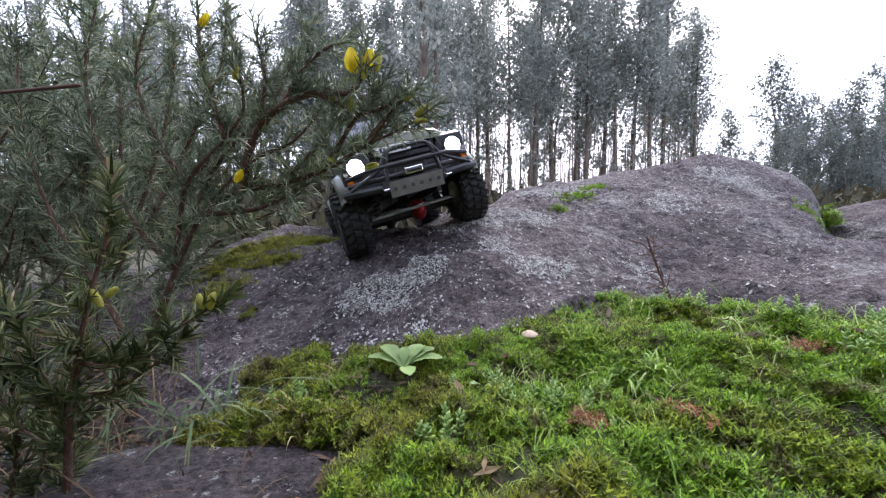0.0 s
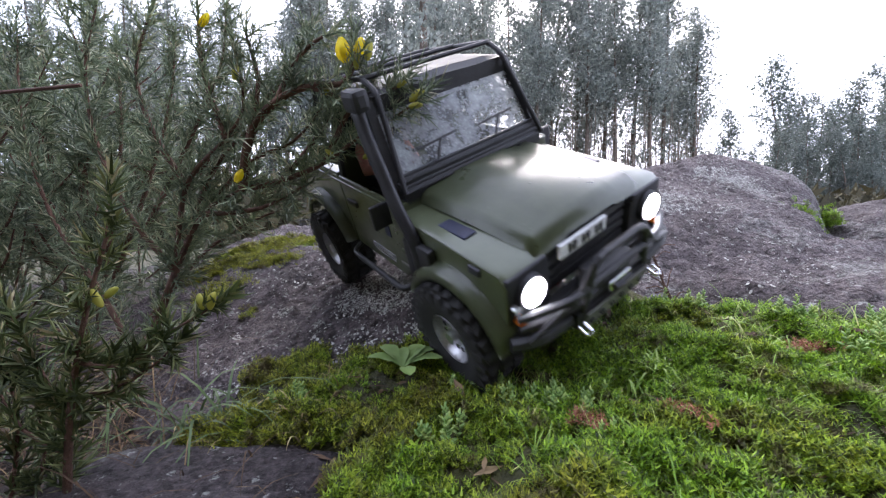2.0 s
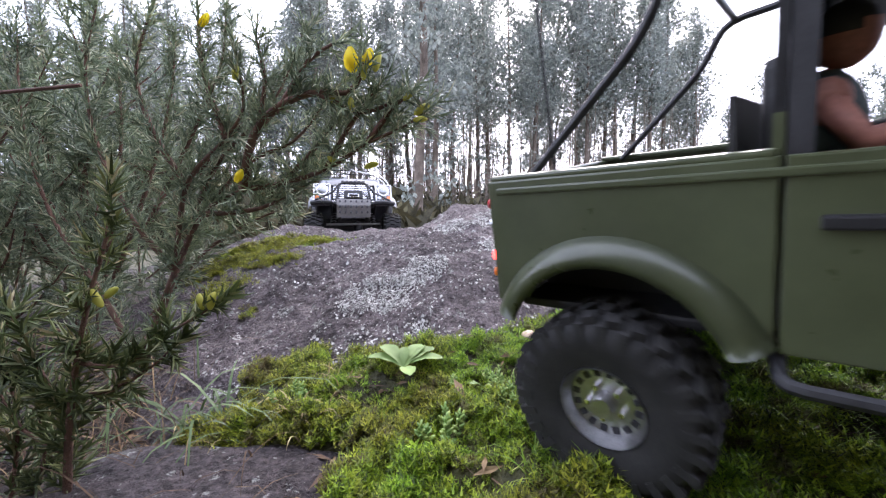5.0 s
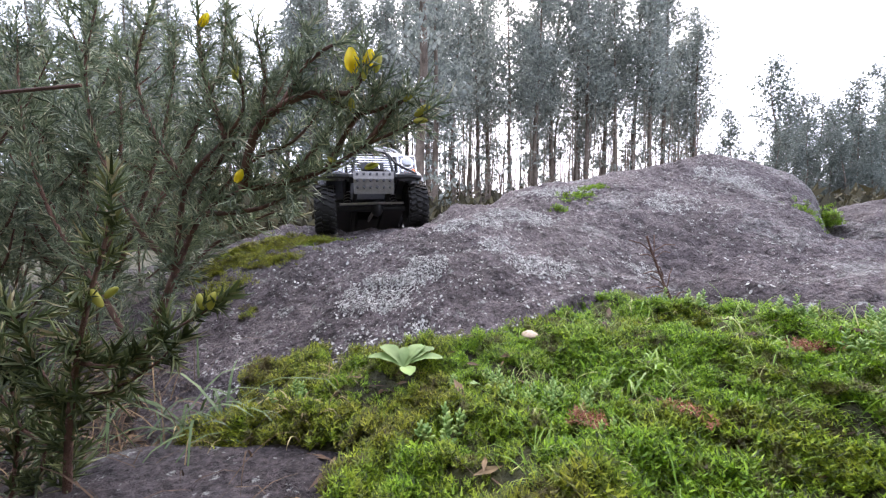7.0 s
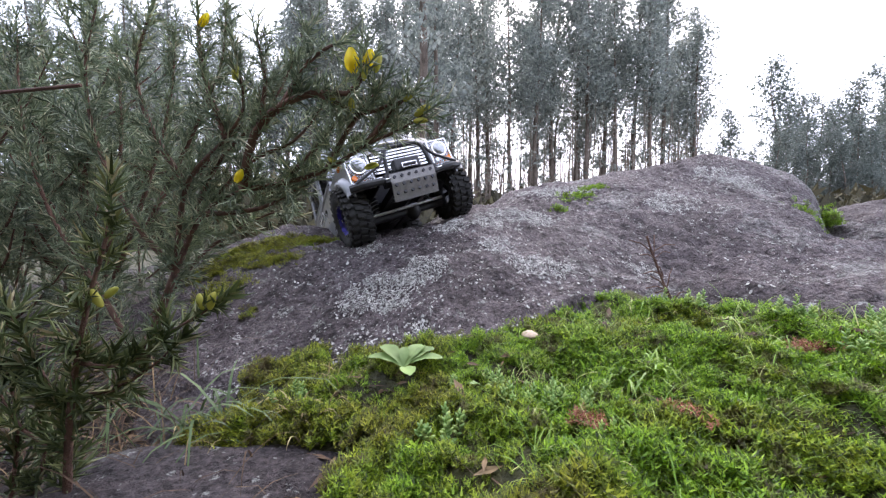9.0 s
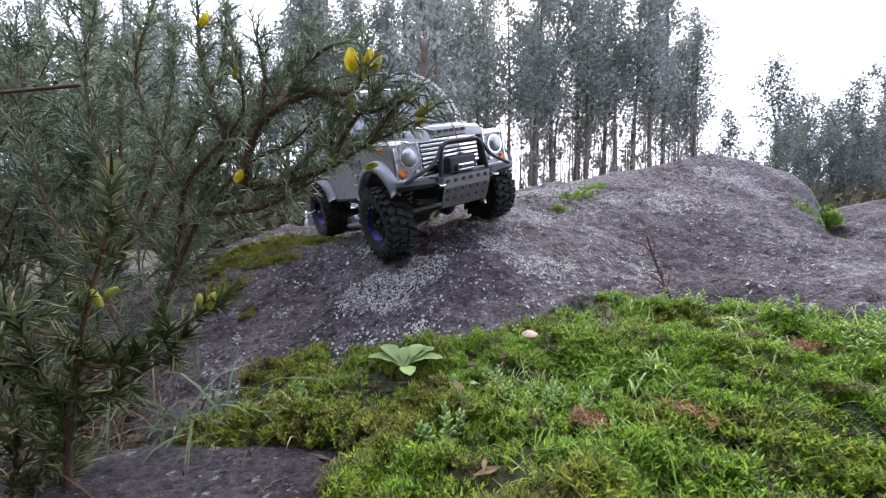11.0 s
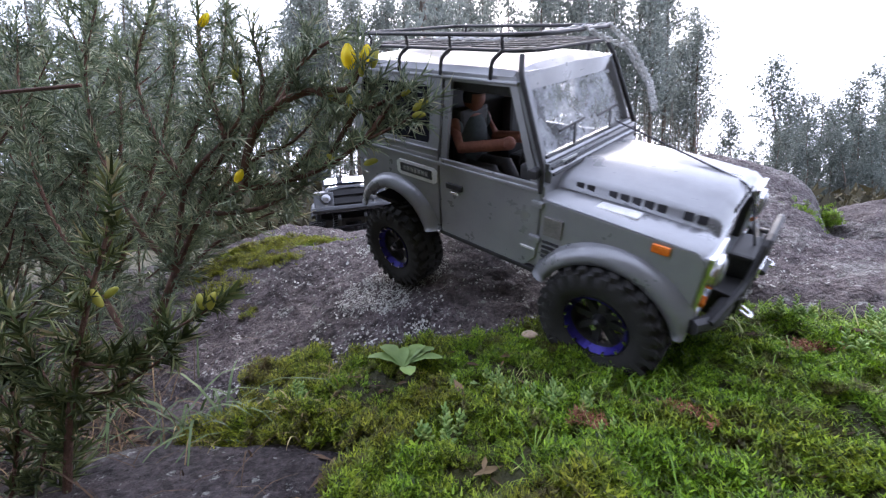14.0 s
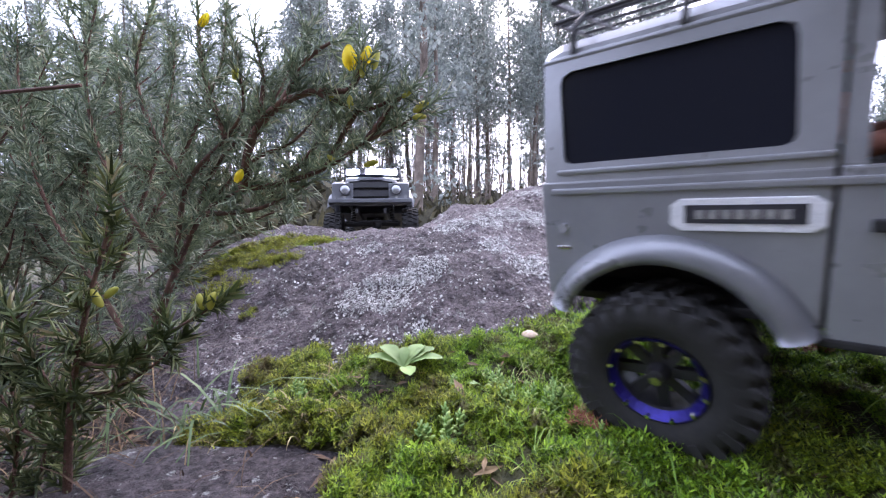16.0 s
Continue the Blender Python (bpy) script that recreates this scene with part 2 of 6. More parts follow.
def low_stone():
    """A flat-topped block of granite, half sunk, with blunt worn edges."""
    bm = bmesh.new()
    bmesh.ops.create_icosphere(bm, subdivisions=6, radius=1)
    for v in bm.verts:
        p = v.co.copy()
        q = p / (abs(p.x) ** 5 + abs(p.y) ** 5 + abs(p.z) ** 5) ** 0.2
        k = 1 + 0.05 * noise.fractal(q * 2.2 + Vector((9, 0, 0)), 0.8, 2, 4) + 0.03 * noise.fractal(q * 11, 0.6, 2.1, 5)
        v.co = Vector((q.x * 0.115 * k - 0.168, q.y * 0.066 * k + 0.247, q.z * 0.04 * k - 0.2105))
    return tagged(part("granite_stone", bm, MAT_SHADED_GRANITE, smooth=True), "low flat granite stone, rough, toned down for gorse shade, half sunk in soil", "rock")


low_stone()


def on_stone(x, y):
    """Where the low stone lies, with ragged borders."""
    return (np.abs(x + 0.168) < 0.106) & (np.abs(y - 0.246) < 0.056)



def moss_relief(gx, gy):
    z = moss_height(gx, gy)
    d = np.array([0.012 * fbm(a, b, 11, 1.3, 3) + 0.019 * abs(fbm(a, b, 27, 5.2, 2)) - 0.002 for a, b in zip(gx.ravel(), gy.ravel())]).reshape(gx.shape)
    return z + d - 0.045 * on_stone(gx, gy)


def mossy(gx, gy):
    """Where moss covers the ground: not on the bare soil under the gorse."""
    wob = np.array([0.03 * fbm(a, b, 14, 8.1, 3) for a, b in zip(np.ravel(gx), np.ravel(gy))]).reshape(np.shape(gx))
    return (gy < moss_edge(gx) + 0.03 + 0.3 * wob) & (gx + wob > -0.2)


def soil_relief(gx, gy):
    z = moss_height(np.clip(gx, -0.3, 0.6), np.clip(gy, -0.5, 0.6)) - 0.018
    z = z - 0.25 * np.clip((gy - 0.6) / 0.6, 0, 1) * (gx > -0.35)
    z = z - 0.2 * np.clip((gy - 0.36) / 0.1, 0, 1) * np.clip((gx + 0.34) / 0.08, 0, 1)
    d = np.array([0.015 * fbm(a, b, 9, 2.3, 4) for a, b in zip(gx.ravel(), gy.ravel())]).reshape(gx.shape)
    far = np.clip((np.maximum(np.abs(gx), np.abs(gy - 0.4)) - 1.2) / 0.9, 0, 1)
    return (z + d - 0.03 * on_stone(gx, gy)) * (1 - far) - 0.42 * far


moss = tagged(sheet("moss_carpet", -0.45, 1.6, -0.6, 0.62, 0.009, moss_relief, MAT_MOSS, mossy), "thick yellow-green moss carpet over stone", "moss", kind="structure")
tagged(sheet("soil", -2.2, 2.4, -1.7, 2.5, 0.03, soil_relief, MAT_SOIL, clearing), "dark damp soil with litter", "soil", kind="structure")


def ground_sheet():
    vs, fs = [(0, 0, -0.42)], []
    rings = [2, 4, 8, 14, 22, 32, 50, 90, 200, 600, 2500]
    n = 48
    for k, r in enumerate(rings):
        for i in range(n):
            a = 2 * math.pi * i / n
            x, y = r * math.cos(a), r * math.sin(a)
            z = -0.42 - 0.03 if r < 5 else -0.45 + 0.35 * fbm(x, y, 0.06, 2.2, 3)
            vs.append((x, y, z))
    for i in range(n):
        fs.append((0, 1 + i, 1 + (i + 1) % n))
    for k in range(len(rings) - 1):
        for i in range(n):
            a, b = 1 + k * n + i, 1 + k * n + (i + 1) % n
            fs.append((a, a + n, b + n, b))
    return tagged(mesh_of("ground", vs, fs, MAT_FIELD, smooth=True), "brown forest floor with dry grass", "ground", kind="structure")


ground_sheet()


# ---- the wood ----
def tree_mesh(seed, h, crown_from, spread, leaves, lean):
    """Tall thin tree: bent tapered trunk, rising limbs, hanging narrow leaves in loose clumps."""
    rnd = random.Random(seed)
    tv, tf = [], []

    def limb(pts, r0, r1, sides=6):
        base = len(tv)
        for k, p in enumerate(pts):
            r = r0 + (r1 - r0) * k / (len(pts) - 1)
            for s in range(sides):
                a = 2 * math.pi * s / sides
                tv.append((p[0] + r * math.cos(a), p[1] + r * math.sin(a), p[2]))
        for k in range(len(pts) - 1):
            for s in range(sides):
                a, b = base + k * sides + s, base + k * sides + (s + 1) % sides
                tf.append((a, b, b + sides, a + sides))

    bend = [rnd.uniform(-1, 1) * 0.35 for _ in range(4)]
    trunk = []
    for k in range(13):
        t = k / 12
        trunk.append((lean * t * h + bend[0] * math.sin(t * 5) + bend[2] * 0.4 * math.sin(t * 13), bend[1] * math.sin(t * 4), t * h * 0.97))
    limb(trunk, 0.011 * h, 0.02, 7)
    clumps = []
    for k in range(26):
        t = crown_from + (0.99 - crown_from) * (k / 25) ** 0.9
        i = min(int(t * 12), 11)
        u = t * 12 - i
        p = [trunk[i][c] * (1 - u) + trunk[i + 1][c] * u for c in range(3)]
        a, ln = rnd.uniform(0, 6.28), spread * h * (1.05 - 0.75 * t) * rnd.uniform(0.5, 1.3)
        q = (p[0] + ln * math.cos(a), p[1] + ln * math.sin(a), p[2] + ln * rnd.uniform(0.5, 1.4))
        m = (p[0] + (q[0] - p[0]) * 0.5, p[1] + (q[1] - p[1]) * 0.5, p[2] + (q[2] - p[2]) * 0.35)
        limb([p, m, q], 0.004 * h * (1.1 - t), 0.012, 4)
        clumps.append((q, ln * 0.6 + 0.45))
        if rnd.random() < 0.6:
            clumps.append((m, ln * 0.4 + 0.25))
    for k in range(22):
        t = rnd.uniform(0.12, crown_from)
        i = min(int(t * 12), 11)
        p = trunk[i]
        a, ln = rnd.uniform(0, 6.28), rnd.uniform(0.4, 1.1)
        q = (p[0] + ln * math.cos(a), p[1] + ln * math.sin(a), p[2] + rnd.uniform(0.1, 0.9))
        limb([p, q], 0.02, 0.008, 3)
        if rnd.random() < 0.6:
            clumps.append((q, 0.42))
    rs = np.random.RandomState(seed)
    w = np.array([c[1] ** 2 for c in clumps])
    which = rs.choice(len(clumps), leaves, p=w / w.sum())
    cen = np.array([c[0] for c in clumps])[which]
    rad = np.array([c[1] for c in clumps])[which]
    off = rs.normal(0, 1, (leaves, 3)) * rad[:, None] * np.array([0.38, 0.38, 0.5])
    c = cen + off
    d = rs.normal(0, 1, (leaves, 3)) + np.array([0, 0, -0.7])
    d /= np.linalg.norm(d, axis=1)[:, None]
    s = np.cross(d, rs.normal(0, 1, (leaves, 3)))
    s /= np.linalg.norm(s, axis=1)[:, None]
    ln = rs.uniform(0.15, 0.34, leaves)[:, None]
    wd = ln * rs.uniform(0.16, 0.3, leaves)[:, None]
    lv = np.stack([c, c + d * ln * 0.45 + s * wd, c + d * ln, c + d * ln * 0.5 - s * wd], 1).reshape(-1, 3)
    lf = np.arange(leaves * 4).reshape(-1, 4)
    return tv, tf, lv, lf


def tree_thing(seed, h, crown_from, spread, leaves, lean, label):
    tv, tf, lv, lf = tree_mesh(seed, h, crown_from, spread, leaves, lean)
    t = tagged(new("eucalyptus_tree"), label, "tree", "trees of the wood")
    t.rotation_mode = "QUATERNION"
    mesh_of("trunk", tv, tf, MAT_BARK, t, smooth=True)
    mesh_of("crown", lv, lf, MAT_HAZED_LEAF if label == TALL else MAT_LEAF_DARK, t)
    return t


TALL = "tall slender eucalyptus with bare trunk and drooping grey-green leaves paled for haze"
SMALL = "young bushy eucalyptus with foliage to the ground"
kinds = [tree_thing(11 + k, 17.0, 0.34 + 0.06 * (k % 3), 0.105, 4500, 0.01 * (k - 3), TALL) for k in range(6)]
kinds += [tree_thing(31 + k, 12.0, 0.1, 0.11, 4600, 0.0, SMALL) for k in range(3)]
used = set()


def plant(kind, az, dist, size, turn):
    """az: sideways metres per metre ahead."""
    m = Matrix.Translation((az * dist, dist, -0.5)) @ Matrix.Rotation(turn, 4, "Z") @ Matrix.Scale(size, 4)
    src = kinds[kind]
    if kind in used:
        ob = copy_thing(src, m)
        ob.scale = (size, size, size)
    else:
        used.add(kind)
        ob = src
        ob.location, ob.rotation_quaternion, ob.scale = m.translation, m.to_quaternion(), (size, size, size)
    return ob


wood = random.Random(5)
# the front of the wood, then deeper rows that close it; the trees step down at its open end
for k in range(50):
    az = -1.25 + 1.9 * (k + wood.random()) / 50
    dist = wood.uniform(24, 34)
    edge = max(0.0, (az - 0.53) / 0.12)
    size = wood.uniform(0.93, 1.17) * dist / 28 * (1 - 0.3 * edge)
    if az < -0.45 and k % 3:
        continue
    if -0.45 < az < -0.4 or 0.115 < az < 0.16 or 0.25 < az < 0.28:
        continue
    plant(k % 6, az, dist, size, wood.uniform(0, 6.28))
for k in range(20):
    az = -0.9 + 1.5 * (k + wood.random()) / 20
    dist = wood.uniform(36, 50)
    edge = max(0.0, (az - 0.5) / 0.12)
    plant((k * 5 + 1) % 6, az, dist, wood.uniform(0.8, 1.0) * dist / 30 * (1 - 0.3 * edge), wood.uniform(0, 6.28))
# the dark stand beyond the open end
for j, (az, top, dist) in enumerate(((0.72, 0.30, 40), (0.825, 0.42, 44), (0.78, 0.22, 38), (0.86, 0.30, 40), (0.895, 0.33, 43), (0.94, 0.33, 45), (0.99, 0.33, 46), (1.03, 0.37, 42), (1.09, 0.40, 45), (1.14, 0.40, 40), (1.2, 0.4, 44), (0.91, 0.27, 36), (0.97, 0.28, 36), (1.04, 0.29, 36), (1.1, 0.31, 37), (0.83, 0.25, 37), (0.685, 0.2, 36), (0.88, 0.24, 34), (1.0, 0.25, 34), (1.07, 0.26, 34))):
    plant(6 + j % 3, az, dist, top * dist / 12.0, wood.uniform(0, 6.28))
for k in range(9):
    az = -1.4 + 1.15 * (k + wood.random()) / 9
    plant(6 + k % 3, az, wood.uniform(15, 30), wood.uniform(0.5, 0.95), wood.uniform(0, 6.28))
for az, dist, size in ((-0.065, 13, 1.0), (-0.02, 19, 0.95)):
    plant(wood.randrange(6), az, dist, size, wood.uniform(0, 6.28))


def undergrowth():
    rs = np.random.RandomState(8)
    n = 70000
    a = rs.uniform(-1.7, 1.4, n)
    d = rs.uniform(9, 40, n)
    hmax = 0.4 + 2.6 * np.clip((d - 10) / 16, 0, 1) + 2.2 * np.clip(0.02 - a, 0, 0.5)
    z = -0.5 + rs.uniform(0, 1, n) ** 1.1 * hmax * (0.65 + 0.35 * np.sin(a * 31 + d))
    c = np.stack([a * d, d, z], 1)
    u = rs.normal(0, 1, (n, 3)) + np.array([0, 0, 0.8])
    u /= np.linalg.norm(u, axis=1)[:, None]
    s = np.cross(u, rs.normal(0, 1, (n, 3)))
    s /= np.linalg.norm(s, axis=1)[:, None]
    ln = rs.uniform(0.25, 0.8, n)[:, None]
    v = np.stack([c - s * ln * 0.3, c + s * ln * 0.3, c + u * ln], 1).reshape(-1, 3)
    tagged(mesh_of("undergrowth", v, np.arange(n * 3).reshape(-1, 3), MAT_UNDER), "brown bracken and scrub below the trees", "undergrowth", kind="stuff")


undergrowth()


def saplings():
    """Thin poles and dead lower twigs that fill the wood between the tall trunks."""
    rnd = random.Random(77)
    vs, fs = [], []
    for k in range(620):
        a, d = rnd.uniform(-0.9, 0.62), rnd.uniform(22, 46)
        x, y, h, r = a * d, d, rnd.uniform(5, 13) * d / 34, rnd.uniform(0.03, 0.07)
        lx, ly = rnd.uniform(-0.05, 0.05), rnd.uniform(-0.04, 0.04)
        b = len(vs)
        for t in (0, 0.35, 0.7, 1):
            w = r * (1 - 0.8 * t)
            o = 0.15 * math.sin(3 * t + k)
            for ax, ay in ((-w, -w), (w, -w), (0, w)):
                vs.append((x + lx * h * t + o + ax, y + ly * h * t + ay, -0.6 + h * t))
        for j in range(3):
            for i in range(3):
                p, q = b + 3 * j + i, b + 3 * j + (i + 1) % 3
                fs.append((p, q, q + 3, p + 3))
        for j in range(7):
            t = rnd.uniform(0.15, 1)
            c = (x + lx * h * t, y, -0.6 + h * t)
            dx, dz, ln = rnd.uniform(-1, 1), rnd.uniform(0.1, 0.8), rnd.uniform(0.4, 1.4)
            b = len(vs)
            vs.extend([(c[0], c[1], c[2] - 0.02), (c[0], c[1], c[2] + 0.02), (c[0] + dx * ln, c[1] + 0.2, c[2] + dz * ln)])
            fs.append((b, b + 1, b + 2))
    tagged(mesh_of("saplings", vs, fs, MAT_BARK), "thin bare saplings between the tall trunks", "saplings", kind="stuff")


saplings()


def light_block_bank():
    """Rounded bank added unseen behind and beside the camera; blocks sky light, closes the clearing."""
    na, nz = 220, 34
    verts, faces = [], []
    for i in range(na + 1):
        t = i / na
        a = math.pi * (1.1 + 0.88 * t)
        end = min(1.0, 5 * t + 0.15, 5 * (1 - t) + 0.15)
        top = (1.95 + 0.16 * math.sin(3.1 * a) + 0.07 * math.sin(11.3 * a)) * end
        for k in range(nz + 1):
            u = k / nz
            b = math.pi * u
            r = 1.72 - 0.5 * math.cos(b)
            p = Vector((0.1 + r * 1.25 * math.cos(a), 0.05 + r * math.sin(a), -0.4 + top * math.sin(b) ** 0.6))
            p += Vector((math.cos(a) * math.cos(b) * -1, math.sin(a) * math.cos(b) * -1, math.sin(b))) * (0.14 * noise.fractal(p * 3.5, 0.7, 2.1, 6) if k % nz else 0)
            verts.append(tuple(p))
    for i in range(na):
        for k in range(nz):
            q = i * (nz + 1) + k
            faces.append((q, q + 1, q + nz + 2, q + nz + 1))
    ob = mesh_of("light_block_bank", verts, faces, MAT_UNDER)
    tagged(ob, "unseen dark bank added to block sky light behind the camera", "hedge", kind="structure")


light_block_bank()


# ---- the model trucks ----
def paint(name, c1, c2, rough=0.42, metal=0.0):
    m, n, l, b = tree_of(name)
    v = coords(n)
    blotch = ramp_of(n, l, noise_of(n, l, 18, 7, 0.65, v), [(0.35, c1), (0.75, c2)])
    wet = n.new("ShaderNodeTexVoronoi")
    wet.inputs["Scale"].default_value = 130
    l.new(v, wet.inputs["Vector"])
    bead = ramp_of(n, l, wet.outputs["Distance"], [(0.12, (1, 1, 1)), (0.26, (0, 0, 0))])
    some = ramp_of(n, l, noise_of(n, l, 45, 3, 0.6, v), [(0.5, (0, 0, 0)), (0.62, (1, 1, 1))])
    drop = mixed(n, l, 1.0, bead, some, "MULTIPLY")
    l.new(blotch, b.inputs["Base Color"])
    b.inputs["Coat Weight"].default_value, b.inputs["Coat Roughness"].default_value = 0.7, 0.18
    b.inputs["Metallic"].default_value = metal
    rr = ramp_of(n, l, noise_of(n, l, 30, 4, 0.6, v), [(0.3, (rough - 0.14,) * 3), (0.7, (rough + 0.12,) * 3)])
    l.new(mixed(n, l, mixed(n, l, 0.6, (0, 0, 0), drop), rr, (0.2, 0.2, 0.2)), b.inputs["Roughness"])
    bumped(n, l, b, drop, 0.12, 0.0008)
    return m


MAT_GREEN = paint("olive_green_paint", (0.058, 0.07, 0.034), (0.09, 0.108, 0.055), 0.38)
MAT_GREY = paint("metallic_grey_paint", (0.25, 0.258, 0.272), (0.335, 0.343, 0.36), 0.36, 0.35)
MAT_SILVER = paint("pale_silver_paint", (0.075, 0.08, 0.09), (0.12, 0.125, 0.135), 0.4)
MAT_PLASTIC = worn("black_plastic", (0.012, 0.012, 0.014), (0.028, 0.028, 0.031), 60, 0.5)
MAT_RUBBER = worn("black_rubber", (0.010, 0.010, 0.010), (0.026, 0.025, 0.024), 90, 0.82, bump=0.5)
MAT_STEEL = worn("brushed_steel", (0.45, 0.45, 0.46), (0.6, 0.6, 0.6), 150, 0.35, 1.0)
MAT_CHROME = worn("chrome", (0.75, 0.75, 0.76), (0.85, 0.85, 0.85), 150, 0.14, 1.0, rvar=0.06)
MAT_DULL = worn("dull_aluminium_plate", (0.2, 0.19, 0.185), (0.3, 0.29, 0.28), 90, 0.5, 0.6)
MAT_RED = worn("red_anodised_metal", (0.35, 0.012, 0.02), (0.5, 0.02, 0.03), 80, 0.35, 0.4)
MAT_BLUE = worn("blue_anodised_metal", (0.015, 0.011, 0.11), (0.03, 0.022, 0.22), 80, 0.38, 0.6)
MAT_ORANGE = worn("orange_lens", (0.75, 0.16, 0.015), (0.9, 0.24, 0.03), 200, 0.25)
MAT_WHITE = worn("white_sticker", (0.68, 0.69, 0.7), (0.8, 0.8, 0.8), 120, 0.5)
MAT_INK = worn("dark_ink", (0.02, 0.02, 0.025), (0.04, 0.04, 0.05), 120, 0.6)
MAT_NAVY = worn("navy_sticker", (0.01, 0.013, 0.035), (0.018, 0.022, 0.055), 120, 0.5)
MAT_GLASS = wet_glass("wet_windscreen")
MAT_TINT = glassy("dark_tinted_glass", (0.014, 0.015, 0.021), 0.1, 0.97)
MAT_SEAT = worn("dark_seat_vinyl", (0.02, 0.02, 0.022), (0.04, 0.04, 0.042), 50, 0.6)
MAT_LAMP = glow("lit_headlamp", (0.93, 0.95, 1.0), 14)
MAT_BAR = glow("lit_light_bar", (0.86, 0.9, 1.0), 26)
MAT_TAIL = glow("lit_tail_lamp", (1.0, 0.05, 0.04), 2.2)
MAT_REFLECT = worn("clear_lens", (0.55, 0.57, 0.6), (0.8, 0.82, 0.85), 260, 0.12, 0.7)
MAT_LENS = worn("dim_clear_lens", (0.3, 0.31, 0.33), (0.5, 0.51, 0.53), 300, 0.16, 0.6)
MAT_FACET = worn("faceted_reflector", (0.55, 0.56, 0.58), (0.8, 0.8, 0.82), 240, 0.2, 0.95, bump=1.0, dist=0.003)
MAT_SKIN = worn("figure_plastic", (0.34, 0.14, 0.1), (0.42, 0.18, 0.13), 40, 0.6)
MAT_SHIRT = worn("figure_grey_teal", (0.05, 0.07, 0.075), (0.08, 0.11, 0.11), 40, 0.8)


def box(bm, x0, x1, y0, y1, z0, z1, bevel=0.0):
    m = Matrix.Translation(((x0 + x1) / 2, (y0 + y1) / 2, (z0 + z1) / 2)) @ Matrix.Diagonal((x1 - x0, y1 - y0, z1 - z0, 1))
    r = bmesh.ops.create_cube(bm, size=1, matrix=m)
    if bevel:
        es = list({e for v in r["verts"] for e in v.link_edges})
        bmesh.ops.bevel(bm, geom=es, offset=bevel, segments=2, affect="EDGES", profile=0.6)
    return bm


def boxed(*a, bevel=0.0015):
    return box(bmesh.new(), *a, bevel=bevel)


def slab(poly, y0, y1, bevel=0.0, lean=0.0):
    """A panel: an outline in x and z, from y0 to y1. lean: how far in it leans for each metre above the waist."""
    bm = bmesh.new()
    s = 1 if y0 + y1 > 0 else -1

    def inset(z):
        return -s * lean * max(z - 0.17, 0)
    a = [bm.verts.new((x, y0 + inset(z), z)) for x, z in poly]
    b = [bm.verts.new((x, y1 + inset(z), z)) for x, z in poly]
    bm.faces.new(a)
    bm.faces.new(b[::-1])
    n = len(poly)
    for i in range(n):
        bm.faces.new((a[i], b[i], b[(i + 1) % n], a[(i + 1) % n]))
    if bevel:
        es = [e for e in bm.edges if not (e.verts[0] in a and e.verts[1] in b) and not (e.verts[0] in b and e.verts[1] in a)]
        bmesh.ops.bevel(bm, geom=es, offset=bevel, segments=2, affect="EDGES", profile=0.6)
    return bm


def arch(cx, cz, r, x_from, x_to, z, n=14):
    """Points over a wheel arch from x_from to x_to at height z."""
    a0 = math.pi - math.asin(min(1, max(-1, (z - cz) / r)))
    a1 = math.asin(min(1, max(-1, (z - cz) / r)))
    pts = [(cx + r * math.cos(a0 + (a1 - a0) * k / n), cz + r * math.sin(a0 + (a1 - a0) * k / n)) for k in range(n + 1)]
    return pts


def rod(bm, pts, r, sides=8):
    """A bent round bar through the points."""
    pts = [Vector(p) for p in pts]
    rings = []
    for k, p in enumerate(pts):
        d = (pts[min(k + 1, len(pts) - 1)] - pts[max(k - 1, 0)]).normalized()
        q = d.to_track_quat("Z", "Y").to_matrix()
        rings.append([bm.verts.new(p + q @ Vector((r * math.cos(6.2832 * s / sides), r * math.sin(6.2832 * s / sides), 0))) for s in range(sides)])
    for a, b in zip(rings, rings[1:]):
        for s in range(sides):
            bm.faces.new((a[s], a[(s + 1) % sides], b[(s + 1) % sides], b[s]))
    bm.faces.new(rings[0][::-1])
    bm.faces.new(rings[-1])
    return bm


def bent(pts, r, sides=8, soft=3):
    """Rounds the corners of a path, then makes the bar."""
    vs = [Vector(p) for p in pts]
    out = [vs[0]]
    for a, b, c in zip(vs, vs[1:], vs[2:]):
        k = min(0.35 * (b - a).length, 0.35 * (c - b).length, 0.014)
        p, q = b + (a - b).normalized() * k, b + (c - b).normalized() * k
        out += [p.lerp(b, t).lerp(b.lerp(q, t), t) for t in [i / soft for i in range(soft + 1)]]
    out.append(vs[-1])
    return rod(bmesh.new(), out, r, sides)


def disc(x, y, z, r, depth, axis="X", seg=24, r2=None):
    bm = bmesh.new()
    turn = Matrix.Rotation(math.pi / 2, 4, "Y") if axis == "X" else (Matrix.Rotation(math.pi / 2, 4, "X") if axis == "Y" else Matrix())
    bmesh.ops.create_cone(bm, cap_ends=True, segments=seg, radius1=r, radius2=r if r2 is None else r2, depth=depth, matrix=Matrix.Translation((x, y, z)) @ turn)
    return bm


def lathe(profile, seg=40):
    """Turns (radius, y) pairs about the y axis."""
    bm = bmesh.new()
    rings = [[bm.verts.new((r * math.cos(6.28318 * k / seg), y, r * math.sin(6.28318 * k / seg))) for k in range(seg)] for r, y in profile]
    for a, b in zip(rings, rings[1:]):
        for k in range(seg):
            bm.faces.new((a[k], a[(k + 1) % seg], b[(k + 1) % seg], b[k]))
    return bm


